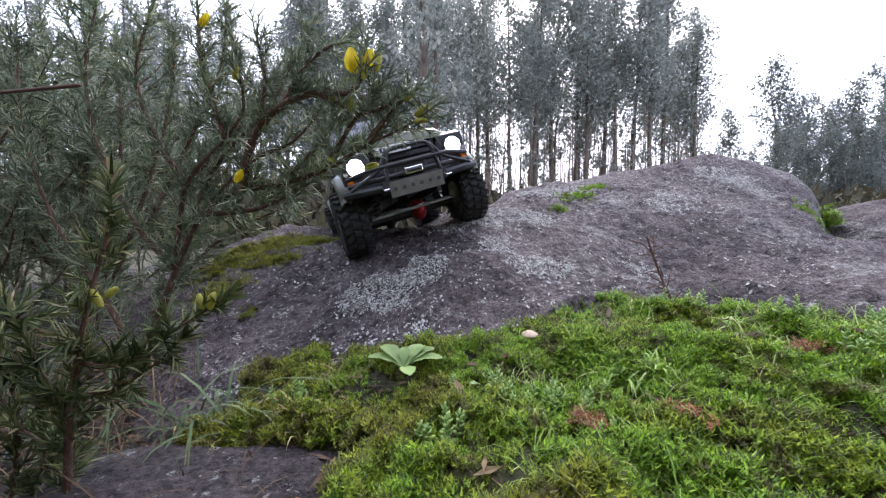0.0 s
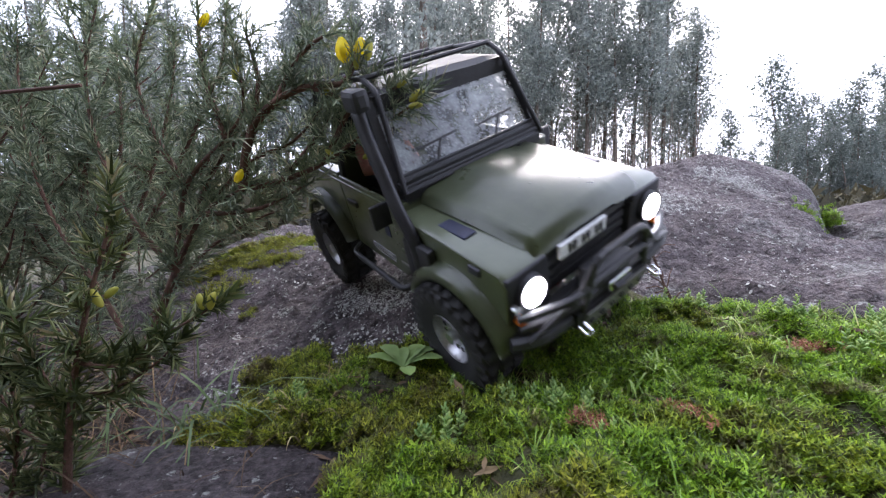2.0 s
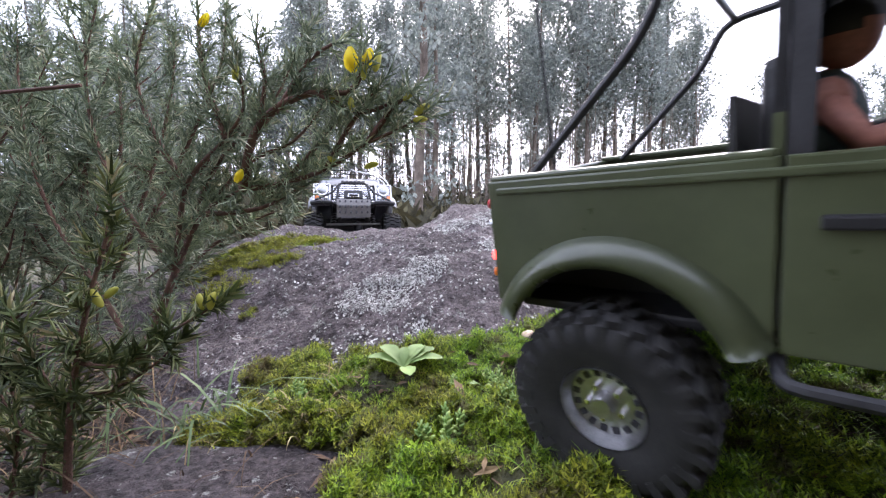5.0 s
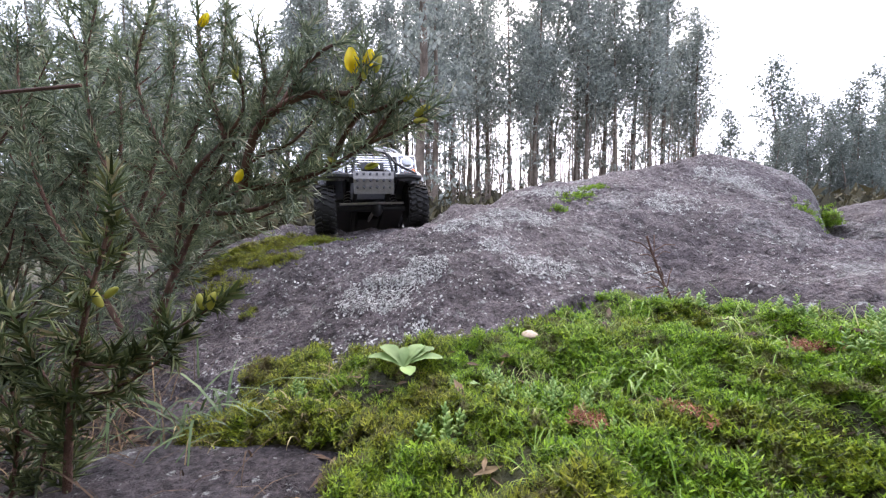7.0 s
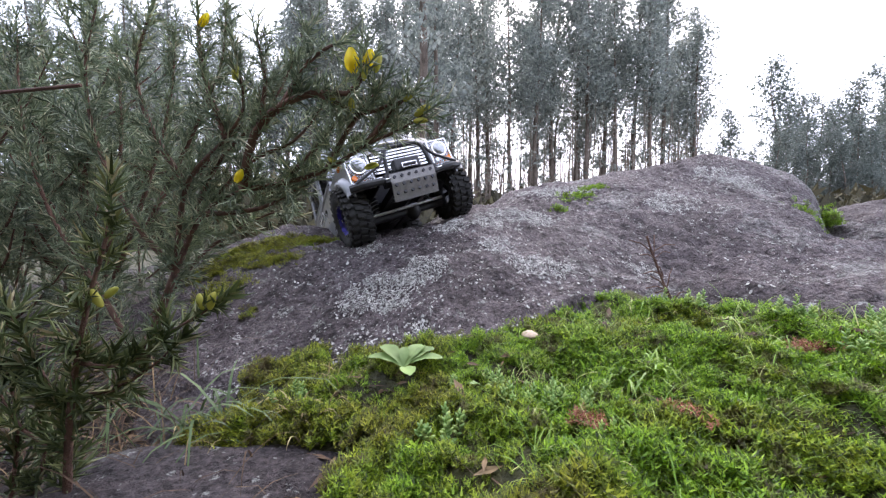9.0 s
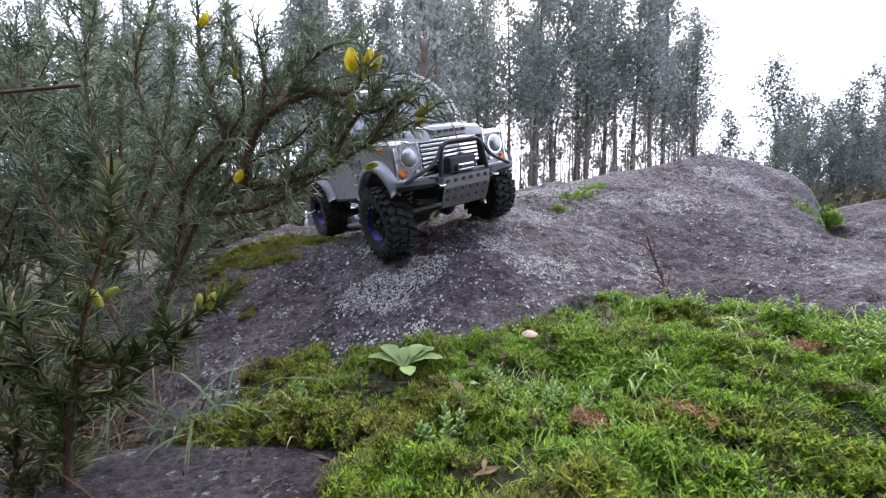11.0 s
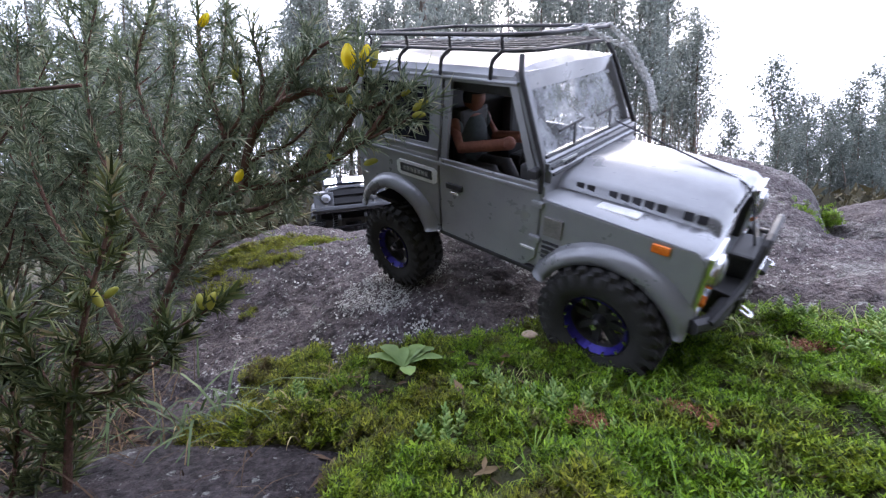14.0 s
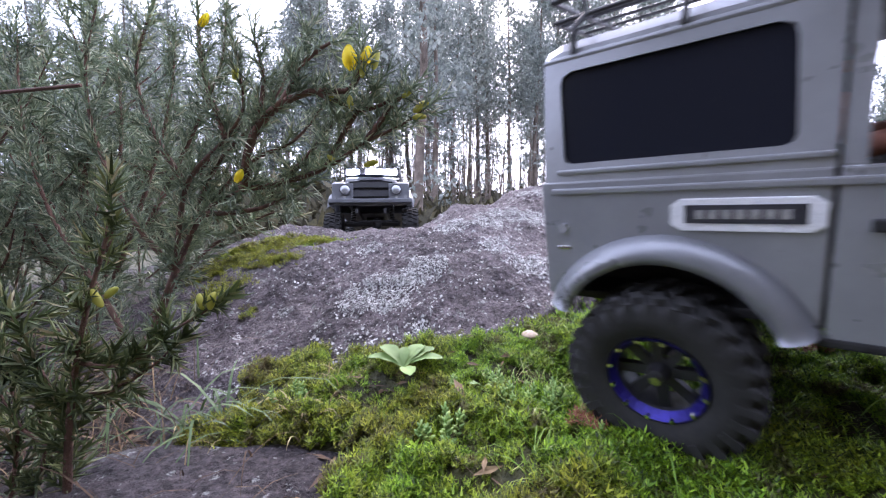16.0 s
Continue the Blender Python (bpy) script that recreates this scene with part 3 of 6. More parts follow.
def add_lugs(bm, rad, half, count, size):
    for k in range(count):
        for row, (y, skew) in enumerate(((-half * 0.62, 0.35), (0.0, -0.2), (half * 0.62, -0.35))):
            a = 6.28318 * (k + 0.5 * (row % 2)) / count
            m = Matrix.Rotation(-a, 4, "Y") @ Matrix.Translation((rad, y, 0)) @ Matrix.Rotation(skew, 4, "X") @ Matrix.Diagonal((0.0045, half * 0.52, size, 1))
            bmesh.ops.create_cube(bm, size=1, matrix=m)
        for y in (-half, half):
            a = 6.28318 * (k + 0.25) / count
            m = Matrix.Rotation(-a, 4, "Y") @ Matrix.Translation((rad - 0.006, y * 0.97, 0)) @ Matrix.Diagonal((0.011, 0.003, size * 0.8, 1))
            bmesh.ops.create_cube(bm, size=1, matrix=m)


def make_wheel(car, x, side, style):
    """Tyre with lugs, rim with spokes or slots, hub nut. Axle along y."""
    w = new("wheel")
    w.parent = car
    half, R = 0.0215, 0.0508
    ri = 0.0242 if style == "green" else 0.029
    bm = lathe([(ri, -half * 0.8), (0.036, -half), (0.046, -half * 1.02), (R - 0.001, -half * 0.86), (R, -half * 0.5), (R, half * 0.5), (R - 0.001, half * 0.86), (0.046, half * 1.02), (0.036, half), (ri, half * 0.8)], 44)
    part("tyre", bm, MAT_RUBBER, w, smooth=True)
    bm = bmesh.new()
    add_lugs(bm, R + 0.0012, half, 26, 0.0062)
    tread = part("tread", bm, MAT_RUBBER, w)
    tread["kind"] = "stuff"
    rim_mat = {"green": MAT_STEEL, "grey": MAT_PLASTIC, "silver": MAT_PLASTIC}[style]
    o = side
    bm = lathe([(0.0285, -half * 0.85), (0.0295, -half * 0.7), (0.025, -half * 0.55), (0.025, half * 0.55), (0.0295, half * 0.7), (0.0285, half * 0.85)], 32)
    rim = part("rim", bm, rim_mat, w, smooth=True)
    rim.scale = (ri / 0.029, 1, ri / 0.029)
    if style == "green":
        bm = disc(0, o * half * 0.35, 0, 0.025, 0.003, "Y", 28)
        part("rim_face", bm, MAT_STEEL, rim)
        for k in range(16):
            slot = part("rim_slot", boxed(-0.0022, 0.0022, o * half * 0.35 - 0.0022, o * half * 0.35 + 0.0022, 0.0185, 0.0235, bevel=0), MAT_INK, rim)
            slot.matrix_basis = Matrix.Rotation(6.28318 * k / 16, 4, "Y")
        part("hub", disc(0, o * half * 0.55, 0, 0.0085, 0.012, "Y", 18, 0.007), MAT_STEEL, rim)
        for k in range(5):
            a = 6.28318 * k / 5
            part("nut", disc(0.012 * math.cos(a), o * half * 0.5, 0.012 * math.sin(a), 0.002, 0.004, "Y", 6), MAT_CHROME, rim)
    else:
        bm = bmesh.new()
        for k in range(8):
            a = 6.28318 * k / 8
            box(bm, -0.0032, 0.0032, o * half * 0.2 - 0.002, o * half * 0.2 + 0.003, 0.006, 0.0258)
            bmesh.ops.rotate(bm, verts=bm.verts[-8:], cent=(0, 0, 0), matrix=Matrix.Rotation(a, 3, "Y"))
        part("spokes", bm, MAT_PLASTIC, rim)
        if style == "grey":
            part("beadlock_ring", lathe([(0.0245, o * half * 0.5), (0.0285, o * half * 0.72), (0.0275, o * half * 0.86), (0.0235, o * half * 0.6)], 32), MAT_BLUE, rim, "blue anodised ring")
            for k in range(12):
                a = 6.28318 * (k + 0.5) / 12
                part("bolt", disc(0.0265 * math.cos(a), o * half * 0.86, 0.0265 * math.sin(a), 0.0015, 0.003, "Y", 6), MAT_CHROME, rim)
        part("hub", disc(0, o * half * 0.35, 0, 0.0075, 0.014, "Y", 16, 0.005), MAT_PLASTIC, rim)
        part("hub_nut", disc(0, o * half * 0.75, 0, 0.003, 0.006, "Y", 6), MAT_CHROME, rim)
    w.location = (x, side * (0.102 if style == "silver" else 0.1), 0.0545)
    return w


def flare(car, x, side, paint_mat):
    """Rounded lip over a wheel."""
    bm = bmesh.new()
    prof = [(-0.004, 0.0155), (0.002, 0.015), (0.0085, 0.0125), (0.0125, 0.0085), (0.014, 0.0035), (0.013, -0.001), (0.0105, -0.001)]
    n, rows = 18, []
    for k in range(n + 1):
        a = math.pi * (0.905 - 0.81 * k / n)
        sx = 1.0 + 0.05 * abs(math.cos(a)) ** 3
        row = []
        for out, up in prof[::-1]:
            r = 0.0575 + up
            row.append(bm.verts.new((max(-0.2035, min(0.1965, x + r * math.cos(a) * sx)), side * (0.0985 + out), 0.068 + r * math.sin(a) * 0.98)))
        rows.append(row)
    for a, b in zip(rows, rows[1:]):
        for i in range(len(prof) - 1):
            bm.faces.new((a[i], a[i + 1], b[i + 1], b[i]))
    bmesh.ops.solidify(bm, geom=bm.faces[:], thickness=0.002)
    return part("wheel_flare", bm, paint_mat, car, smooth=True)


def bars(car, name, x, y, z, width, height, n, mat, side):
    """Unreadable lettering on a flank as plain bars."""
    for k in range(n):
        w = width / n
        part(name, boxed(x + k * w, x + k * w + w * 0.72, y - 0.0006, y + 0.0006, z - height / 2, z + height / 2, bevel=0), mat, car)


def make_figure(label, arm, back=0.0):
    """Seated driver doll, one plain shape."""
    bm = bmesh.new()

    def ball(c, r, squash=(1, 1, 1)):
        bmesh.ops.create_uvsphere(bm, u_segments=14, v_segments=10, radius=1, matrix=Matrix.Translation(c) @ Matrix.Diagonal((r * squash[0], r * squash[1], r * squash[2], 1)))
    y = -0.045
    ball((-0.045, y, 0.228), 0.0125, (1, 0.9, 1.15))
    ball((-0.05, y, 0.185), 0.021, (0.75, 1.15, 1.45))
    for s in (-1, 1):
        ball((-0.05, y + s * 0.024, 0.2), 0.0085, (1, 0.9, 1.2))
        rod(bm, [(-0.05, y + s * 0.026, 0.2), (-0.038, y + s * 0.03, 0.182), (-0.012 + arm + back, y + s * 0.016, 0.187 + 0.25 * back)], 0.0062, 8)
        ball((-0.009 + arm + back, y + s * 0.014, 0.188 + 0.25 * back), 0.0068)
        rod(bm, [(-0.05, y + s * 0.012, 0.155), (-0.01, y + s * 0.014, 0.158), (0.012, y + s * 0.014, 0.125)], 0.009, 8)
    bmesh.ops.transform(bm, matrix=Matrix.Translation((-back, 0, -0.008 + 0.3 * back)), verts=bm.verts)
    f = part("driver_figure", bm, MAT_SKIN, smooth=True)
    f.data.materials.append(MAT_SHIRT)
    f.data.materials.append(MAT_SEAT)
    for p in f.data.polygons:
        c = p.center
        if c.x < -0.025 - back and 0.14 < c.z < 0.205 and abs(c.y - y) < 0.026:
            p.material_index = 1
        if c.z > 0.2195 and c.x < -0.041 - back or c.z > 0.226 + 0.3 * back:
            p.material_index = 2
        if c.z < 0.158 + 0.3 * back and c.x > -0.04 - back:
            p.material_index = 2
    return tagged(f, label, "figurine")


def make_truck(name, label, style):
    car = tagged(new(name), label, "model car")
    col = {"green": MAT_GREEN, "grey": MAT_GREY, "silver": MAT_SILVER}[style]
    trim = MAT_PLASTIC
    frontcol = {"green": MAT_INK, "grey": MAT_CHROME, "silver": MAT_SILVER}[style]
    FX, RX = 0.1935, -0.205
    # chassis and running gear
    for s in (-1, 1):
        part("chassis_rail", boxed(-0.2, 0.2, s * 0.036 - 0.004, s * 0.036 + 0.004, 0.07, 0.083), MAT_PLASTIC, car)
    for x in (-0.134, 0.134):
        part("axle", rod(bmesh.new(), [(x, -0.075, 0.053), (x, 0.075, 0.053)], 0.0075, 10), MAT_PLASTIC, car)
        bm = bmesh.new()
        bmesh.ops.create_uvsphere(bm, u_segments=16, v_segments=10, radius=0.017, matrix=Matrix.Translation((x, 0.012, 0.053)) @ Matrix.Diagonal((1.1, 0.8, 1.1, 1)))
        part("differential", bm, MAT_RED if style == "green" and x > 0 else MAT_PLASTIC, car, "red anodised differential cover" if style == "green" and x > 0 else "", smooth=True)
        for s in (-1, 1):
            sh = part("shock_absorber", rod(bmesh.new(), [(x - 0.01, s * 0.055, 0.055), (x - 0.004, s * 0.048, 0.12)], 0.0065, 10), MAT_PLASTIC, car)
            bm = bmesh.new()
            rod(bm, [(x - 0.009 + 0.0075 * math.cos(t * 0.9) + 0.004 * t / 40, s * (0.0545 - 0.005 * t / 40) + 0.0075 * math.sin(t * 0.9), 0.06 + 0.04 * t / 40) for t in range(41)], 0.001, 4)
            part("spring", bm, MAT_STEEL, sh)
    part("drive_shaft", rod(bmesh.new(), [(-0.12, 0.01, 0.058), (0.0, 0.0, 0.075), (0.12, 0.01, 0.058)], 0.004, 8), MAT_STEEL, car)
    part("steering_link", rod(bmesh.new(), [(0.152, -0.07, 0.056), (0.152, 0.07, 0.058)], 0.003, 8), MAT_STEEL if style != "silver" else MAT_PLASTIC, car)
    part("gearbox", boxed(-0.03, 0.04, -0.025, 0.025, 0.068, 0.1), MAT_PLASTIC, car)
    part("floor_pan", boxed(RX + 0.01, 0.1, -0.09, 0.09, 0.088, 0.094), MAT_PLASTIC, car)
    # dark inner wheel wells, so that no light shows through the arches
    for x in (-0.134, 0.134):
        for s in (-1, 1):
            part("inner_arch", boxed(x - 0.06, x + 0.06, s * 0.056 - 0.002, s * 0.056 + 0.002, 0.09, 0.145), MAT_PLASTIC, car)
    # wings, doors and rear flanks
    for s in (-1, 1):
        y0, y1 = (0.097, 0.1005) if s > 0 else (-0.1005, -0.097)
        ar = arch(0.134, 0.068, 0.058, 0, 0, 0.085)
        wing = part("wing", slab([(0.064, 0.085)] + ar + [(FX, 0.085), (FX, 0.146), (FX - 0.006, 0.154), (0.064, 0.160)], y0, y1, 0.001), col, car)
        bm = bmesh.new()
        yi = s * 0.058
        ring = [(0.062, 0.161), (0.12, 0.158), (FX - 0.008, 0.1545), (FX - 0.001, 0.149)]
        va = [bm.verts.new((x, s * 0.1, z)) for x, z in ring]
        vc = [bm.verts.new((x, s * 0.095, z + 0.003)) for x, z in ring]
        vb = [bm.verts.new((x, yi, z + 0.0035)) for x, z in ring]
        for A, B in ((va, vc), (vc, vb)):
            for i in range(3):
                bm.faces.new((A[i], A[i + 1], B[i + 1], B[i]))
        part("wing_top", bm, col, wing, smooth=True)
        part("wing_vent", boxed(0.105, 0.14, s * 0.082 - 0.007, s * 0.082 + 0.007, 0.158, 0.1622), MAT_NAVY if style == "green" else MAT_WHITE if style == "grey" else MAT_PLASTIC, wing)
        flare(car, 0.134, s, col if style != "grey" else MAT_GREY)
        flare(car, -0.134, s, col)
        if style == "silver":
            continue
        door = part("door", slab([(-0.061, 0.087), (0.05, 0.087), (0.062, 0.1), (0.062, 0.173), (-0.061, 0.173)], y0, y1, 0.0012), col, car)
        fr = bmesh.new()
        lean = 0.14

        def post(x0, z0, x1, z1, w):
            q = Vector((x1 - x0, 0, z1 - z0)).normalized()
            nrm = Vector((-q.z, 0, q.x)) * w
            ps = [Vector((x0, 0, z0)) + nrm, Vector((x1, 0, z1)) + nrm, Vector((x1, 0, z1)) - nrm, Vector((x0, 0, z0)) - nrm]
            lo = [fr.verts.new((p.x, s * (0.0985 - lean * max(p.z - 0.17, 0)), p.z)) for p in ps]
            hi = [fr.verts.new((p.x, s * (0.0945 - lean * max(p.z - 0.17, 0)), p.z)) for p in ps]
            fr.faces.new(lo)
            fr.faces.new(hi[::-1])
            for i in range(4):
                fr.faces.new((lo[i], hi[i], hi[(i + 1) % 4], lo[(i + 1) % 4]))
        post(-0.057, 0.17, -0.057, 0.25, 0.004)
        post(0.053, 0.172, 0.017, 0.25, 0.0035)
        post(-0.061, 0.25, 0.02, 0.25, 0.004)
        part("window_frame", fr, col if style == "grey" else MAT_PLASTIC, door)
        hd = part("door_handle", boxed(-0.05, -0.028, s * 0.1005 - 0.003, s * 0.1005 + 0.003, 0.143, 0.149, bevel=0.0012), MAT_PLASTIC, door)
        if style == "grey":
            part("lever", boxed(-0.043, -0.031, s * 0.101 - 0.0036, s * 0.101 + 0.0036, 0.1385, 0.142, bevel=0.0012), MAT_CHROME, hd)
        part("hinge", boxed(0.054, 0.066, s * 0.1005 - 0.003, s * 0.1005 + 0.003, 0.118, 0.124), col, door)
        part("hinge", boxed(0.054, 0.066, s * 0.1005 - 0.003, s * 0.1005 + 0.003, 0.152, 0.158), col, door)
        part("waist_trim", boxed(-0.2, 0.06, s * 0.1 - 0.0022, s * 0.1 + 0.0022, 0.1645, 0.1685, bevel=0.001), col, car)
        ar = arch(-0.134, 0.068, 0.058, 0, 0, 0.097)
        part("rear_flank", slab([(RX, 0.097)] + ar + [(-0.064, 0.087), (-0.063, 0.087), (-0.063, 0.173), (RX, 0.173)], y0, y1, 0.0012), col, car)
    if style == "silver":
        for s in (-1, 1):
            ar = arch(-0.134, 0.068, 0.058, 0, 0, 0.1)
            part("rear_flank", slab([(RX, 0.1)] + ar + [(0.06, 0.1), (0.06, 0.16), (RX, 0.168)], s * 0.099 - 0.0017, s * 0.099 + 0.0017, 0.001), col, car)
    # nose: recessed grille between two lamp panels
    part("grille_backing", boxed(FX - 0.02, FX - 0.012, -0.056, 0.056, 0.1, 0.166), MAT_INK, car)
    nslat = {"green": 5, "grey": 8, "silver": 2}[style]
    gr = part("grille_frame", slab([(FX - 0.013, 0.106), (FX - 0.008, 0.106), (FX - 0.008, 0.11), (FX - 0.013, 0.11)], -0.052, 0.052), frontcol if style != "green" else MAT_PLASTIC, car)
    for k in range(nslat):
        z = 0.113 + 0.048 * (k + 0.5) / nslat
        part("slat", boxed(FX - 0.013, FX - 0.004, -0.051, 0.051, z - 0.016 / nslat, z + 0.016 / nslat, bevel=0.0007), {"green": MAT_PLASTIC, "grey": MAT_CHROME, "silver": MAT_PLASTIC}[style], gr)
    for s in (-1, 1):
        pn = part("lamp_panel", boxed(FX - 0.01, FX + 0.001, min(s * (0.046 if style == "silver" else 0.056), s * 0.099), max(s * (0.046 if style == "silver" else 0.056), s * 0.099), 0.1, 0.152, bevel=0.002), {"green": MAT_INK, "grey": MAT_GREY, "silver": MAT_SILVER}[style], car)
        hl = part("headlight", disc(FX + 0.003, s * (0.066 if style == "silver" else 0.078), 0.133, 0.0145, 0.007, "X", 28), MAT_PLASTIC if style != "grey" else MAT_CHROME, car)
        if style == "grey":
            bz = part("lamp_housing", boxed(FX - 0.002, FX + 0.0025, s * 0.0785 - 0.0195, s * 0.0785 + 0.0195, 0.1035, 0.151, bevel=0.0018), MAT_FACET, car, "square faceted clear lamp housing")
            for yy in (-0.0195, 0.0195):
                part("housing_rim", boxed(FX + 0.0005, FX + 0.0035, s * 0.0785 + yy - 0.0012, s * 0.0785 + yy + 0.0012, 0.1047, 0.1498, bevel=0.0005), MAT_CHROME, bz)
            for zz in (0.1035, 0.151):
                part("housing_rim", boxed(FX + 0.0005, FX + 0.0035, s * 0.0785 - 0.0205, s * 0.0785 + 0.0205, zz - 0.0012, zz + 0.0012, bevel=0.0005), MAT_CHROME, bz)
        bm = bmesh.new()
        bmesh.ops.create_uvsphere(bm, u_segments=20, v_segments=12, radius=1, matrix=Matrix.Translation((FX + 0.0055, s * (0.066 if style == "silver" else 0.078), 0.133)) @ Matrix.Diagonal((0.0045, 0.0125, 0.0125, 1)))
        part("lens", bm, MAT_LAMP if style == "green" else MAT_LENS, hl, "lit white headlamp lens" if style == "green" else "", smooth=True)
        part("indicator", disc(FX + 0.003, s * 0.091, 0.113, 0.0045, 0.006, "X", 14), MAT_ORANGE if style != "silver" else MAT_LENS, car)
        part("side_lamp", disc(FX + 0.003, s * (0.0945 if style == "green" else 0.067), 0.126 if style == "green" else 0.113, 0.0035, 0.006, "X", 14), MAT_REFLECT, car)
        if style != "silver":
            part("side_indicator", boxed(0.157, 0.17, s * 0.1 - 0.003, s * 0.1 + 0.003, 0.1455, 0.1525, bevel=0.0015), MAT_ORANGE if style == "grey" else MAT_INK, car)
    part("front_apron", boxed(FX - 0.006, FX + 0.004, -0.099, 0.099, 0.093, 0.104), col if style != "green" else MAT_PLASTIC, car)
    # bonnet with its raised middle
    bm = bmesh.new()
    xs = [0.062, 0.075, 0.13, FX - 0.012, FX - 0.003]
    zs = [0.176, 0.1765, 0.1738, 0.169, 0.163]
    sect = [(-0.068, -0.0115), (-0.0655, -0.004), (-0.06, 0.0), (-0.034, 0.002), (-0.029, 0.0045), (0.029, 0.0045), (0.034, 0.002), (0.06, 0.0), (0.0655, -0.004), (0.068, -0.0115)]
    rows = []
    for x, z in zip(xs, zs):
        taper = 1.12 - 0.12 * (x - 0.062) / (FX - 0.065)
        rows.append([bm.verts.new((x, y * taper, z + dz)) for y, dz in sect])
    for a, b in zip(rows, rows[1:]):
        for i in range(len(sect) - 1):
            bm.faces.new((a[i], a[i + 1], b[i + 1], b[i]))
    lip = [bm.verts.new((FX - 0.0015, v.co.y, v.co.z - (0.012 if style != "silver" else 0.007))) for v in rows[-1]]
    for i in range(len(sect) - 1):
        bm.faces.new((rows[-1][i], rows[-1][i + 1], lip[i + 1], lip[i]))
    if style == "silver":
        hood_mat = MAT_SILVER
    else:
        hood_mat = col
    bmesh.ops.solidify(bm, geom=bm.faces[:], thickness=0.0018)
    hood = part("bonnet", bm, hood_mat, car, smooth=True)
    if style == "grey":
        for k in range(11):
            if k in (2, 8):
                continue
            x = 0.08 + 0.0095 * k
            part("lettering_bar", boxed(x, x + 0.0065, -0.0745 + 0.0072 * (x - 0.062) / 0.13, -0.0735 + 0.0072 * (x - 0.062) / 0.13, 0.1668 - 0.006 * (x - 0.062) / 0.13, 0.1735 - 0.006 * (x - 0.062) / 0.13, bevel=0), MAT_INK, hood)
        for k in range(6):
            part("lettering_bar", boxed(FX - 0.0035, FX - 0.001, -0.03 + 0.0105 * k, -0.022 + 0.0105 * k, 0.1605, 0.1645, bevel=0), MAT_INK, hood)
    # bulkhead and windscreen
    part("bulkhead", boxed(0.052, 0.064, -0.099, 0.099, 0.09, 0.172), col, car)
    part("scuttle", slab([(0.064, 0.168), (0.064, 0.181), (0.056, 0.192), (0.049, 0.192), (0.05, 0.168)], -0.09, 0.09, 0.001), MAT_PLASTIC if style == "green" else col, car)
    if style != "silver":
        wf = bmesh.new()

        def strut(a, b, w, d):
            a, b = Vector(a), Vector(b)
            q = (b - a).normalized().to_track_quat("Z", "Y").to_matrix().to_4x4()
            bmesh.ops.create_cube(wf, size=1, matrix=Matrix.Translation((a + b) / 2) @ q @ Matrix.Diagonal((d, w, (b - a).length + 0.004, 1)))
        strut((0.055, -0.091, 0.182), (0.022, -0.083, 0.255), 0.008, 0.008)
        strut((0.055, 0.091, 0.182), (0.022, 0.083, 0.255), 0.008, 0.008)
        strut((0.022, -0.083, 0.254), (0.022, 0.083, 0.254), 0.008, 0.009)
        strut((0.0555, -0.09, 0.186), (0.0555, 0.09, 0.186), 0.006, 0.013)
        part("windscreen_frame", wf, MAT_PLASTIC if style == "green" else col, car)
        bm = bmesh.new()
        vs = [bm.verts.new(p) for p in ((0.051, -0.088, 0.19), (0.051, 0.088, 0.19), (0.023, 0.081, 0.252), (0.023, -0.081, 0.252))]
        bm.faces.new(vs)
        bmesh.ops.solidify(bm, geom=bm.faces[:], thickness=0.001)
        part("windscreen", bm, MAT_GLASS, car)
        for y in (-0.045, 0.03):
            wp = part("wiper", rod(bmesh.new(), [(0.059, y, 0.194), (0.0515, y + 0.012, 0.21)], 0.0013, 6), MAT_PLASTIC, car)
            part("blade", rod(bmesh.new(), [(0.0505, y - 0.014, 0.2085), (0.05, y + 0.032, 0.2115)], 0.0012, 6), MAT_PLASTIC, wp)
        for x, z in ((0.0645, 0.1795), (0.0625, 0.1845), (0.0595, 0.1885), (0.056, 0.193)):
            part("scuttle_rail", rod(bmesh.new(), [(x, -0.088, z), (x, 0.088, z)], 0.0015, 6), MAT_PLASTIC, car)
        if style == "grey":
            part("sticker", boxed(0.0605, 0.0635, -0.07, -0.045, 0.181, 0.1875, bevel=0), MAT_WHITE, car)
            for k in range(3):
                part("sticker_bar", boxed(0.0625, 0.0642, -0.068 + 0.0075 * k, -0.063 + 0.0075 * k, 0.1825, 0.186, bevel=0), MAT_INK, car)
        # roof
        rear = -0.062 if style == "green" else RX
        bm = bmesh.new()
        sect = [(-0.087, 0.249), (-0.0865, 0.254), (-0.08, 0.2595), (-0.06, 0.263), (0, 0.265), (0.06, 0.263), (0.08, 0.2595), (0.0865, 0.254), (0.087, 0.249)]
        rows = [[bm.verts.new((x, y, z - dz)) for y, z in sect] for x, dz in ((0.027, 0.006), (0.018, 0.001), (-0.02, 0.0), (rear + 0.01, 0.0), (rear, 0.003))]
        for a, b in zip(rows, rows[1:]):
            for i in range(8):
                bm.faces.new((a[i], a[i + 1], b[i + 1], b[i]))
        bm.faces.new(rows[0][::-1])
        bm.faces.new(rows[-1])
        part("roof", bm, MAT_PLASTIC if style == "green" else col, car, smooth=False)
        for s in (-1, 1):
            part("gutter", boxed(rear, 0.024, s * 0.088 - 0.002, s * 0.088 + 0.002, 0.2475, 0.251), MAT_PLASTIC if style == "green" else col, car)
        # cabin
        for y in (-0.045, 0.045):
            st = part("seat", boxed(-0.058, -0.018, y - 0.024, y + 0.024, 0.12, 0.148, bevel=0.005), MAT_SEAT, car)
            part("seat_back", boxed(-0.072, -0.058, y - 0.024, y + 0.024, 0.12, 0.215, bevel=0.005), MAT_SEAT, st)
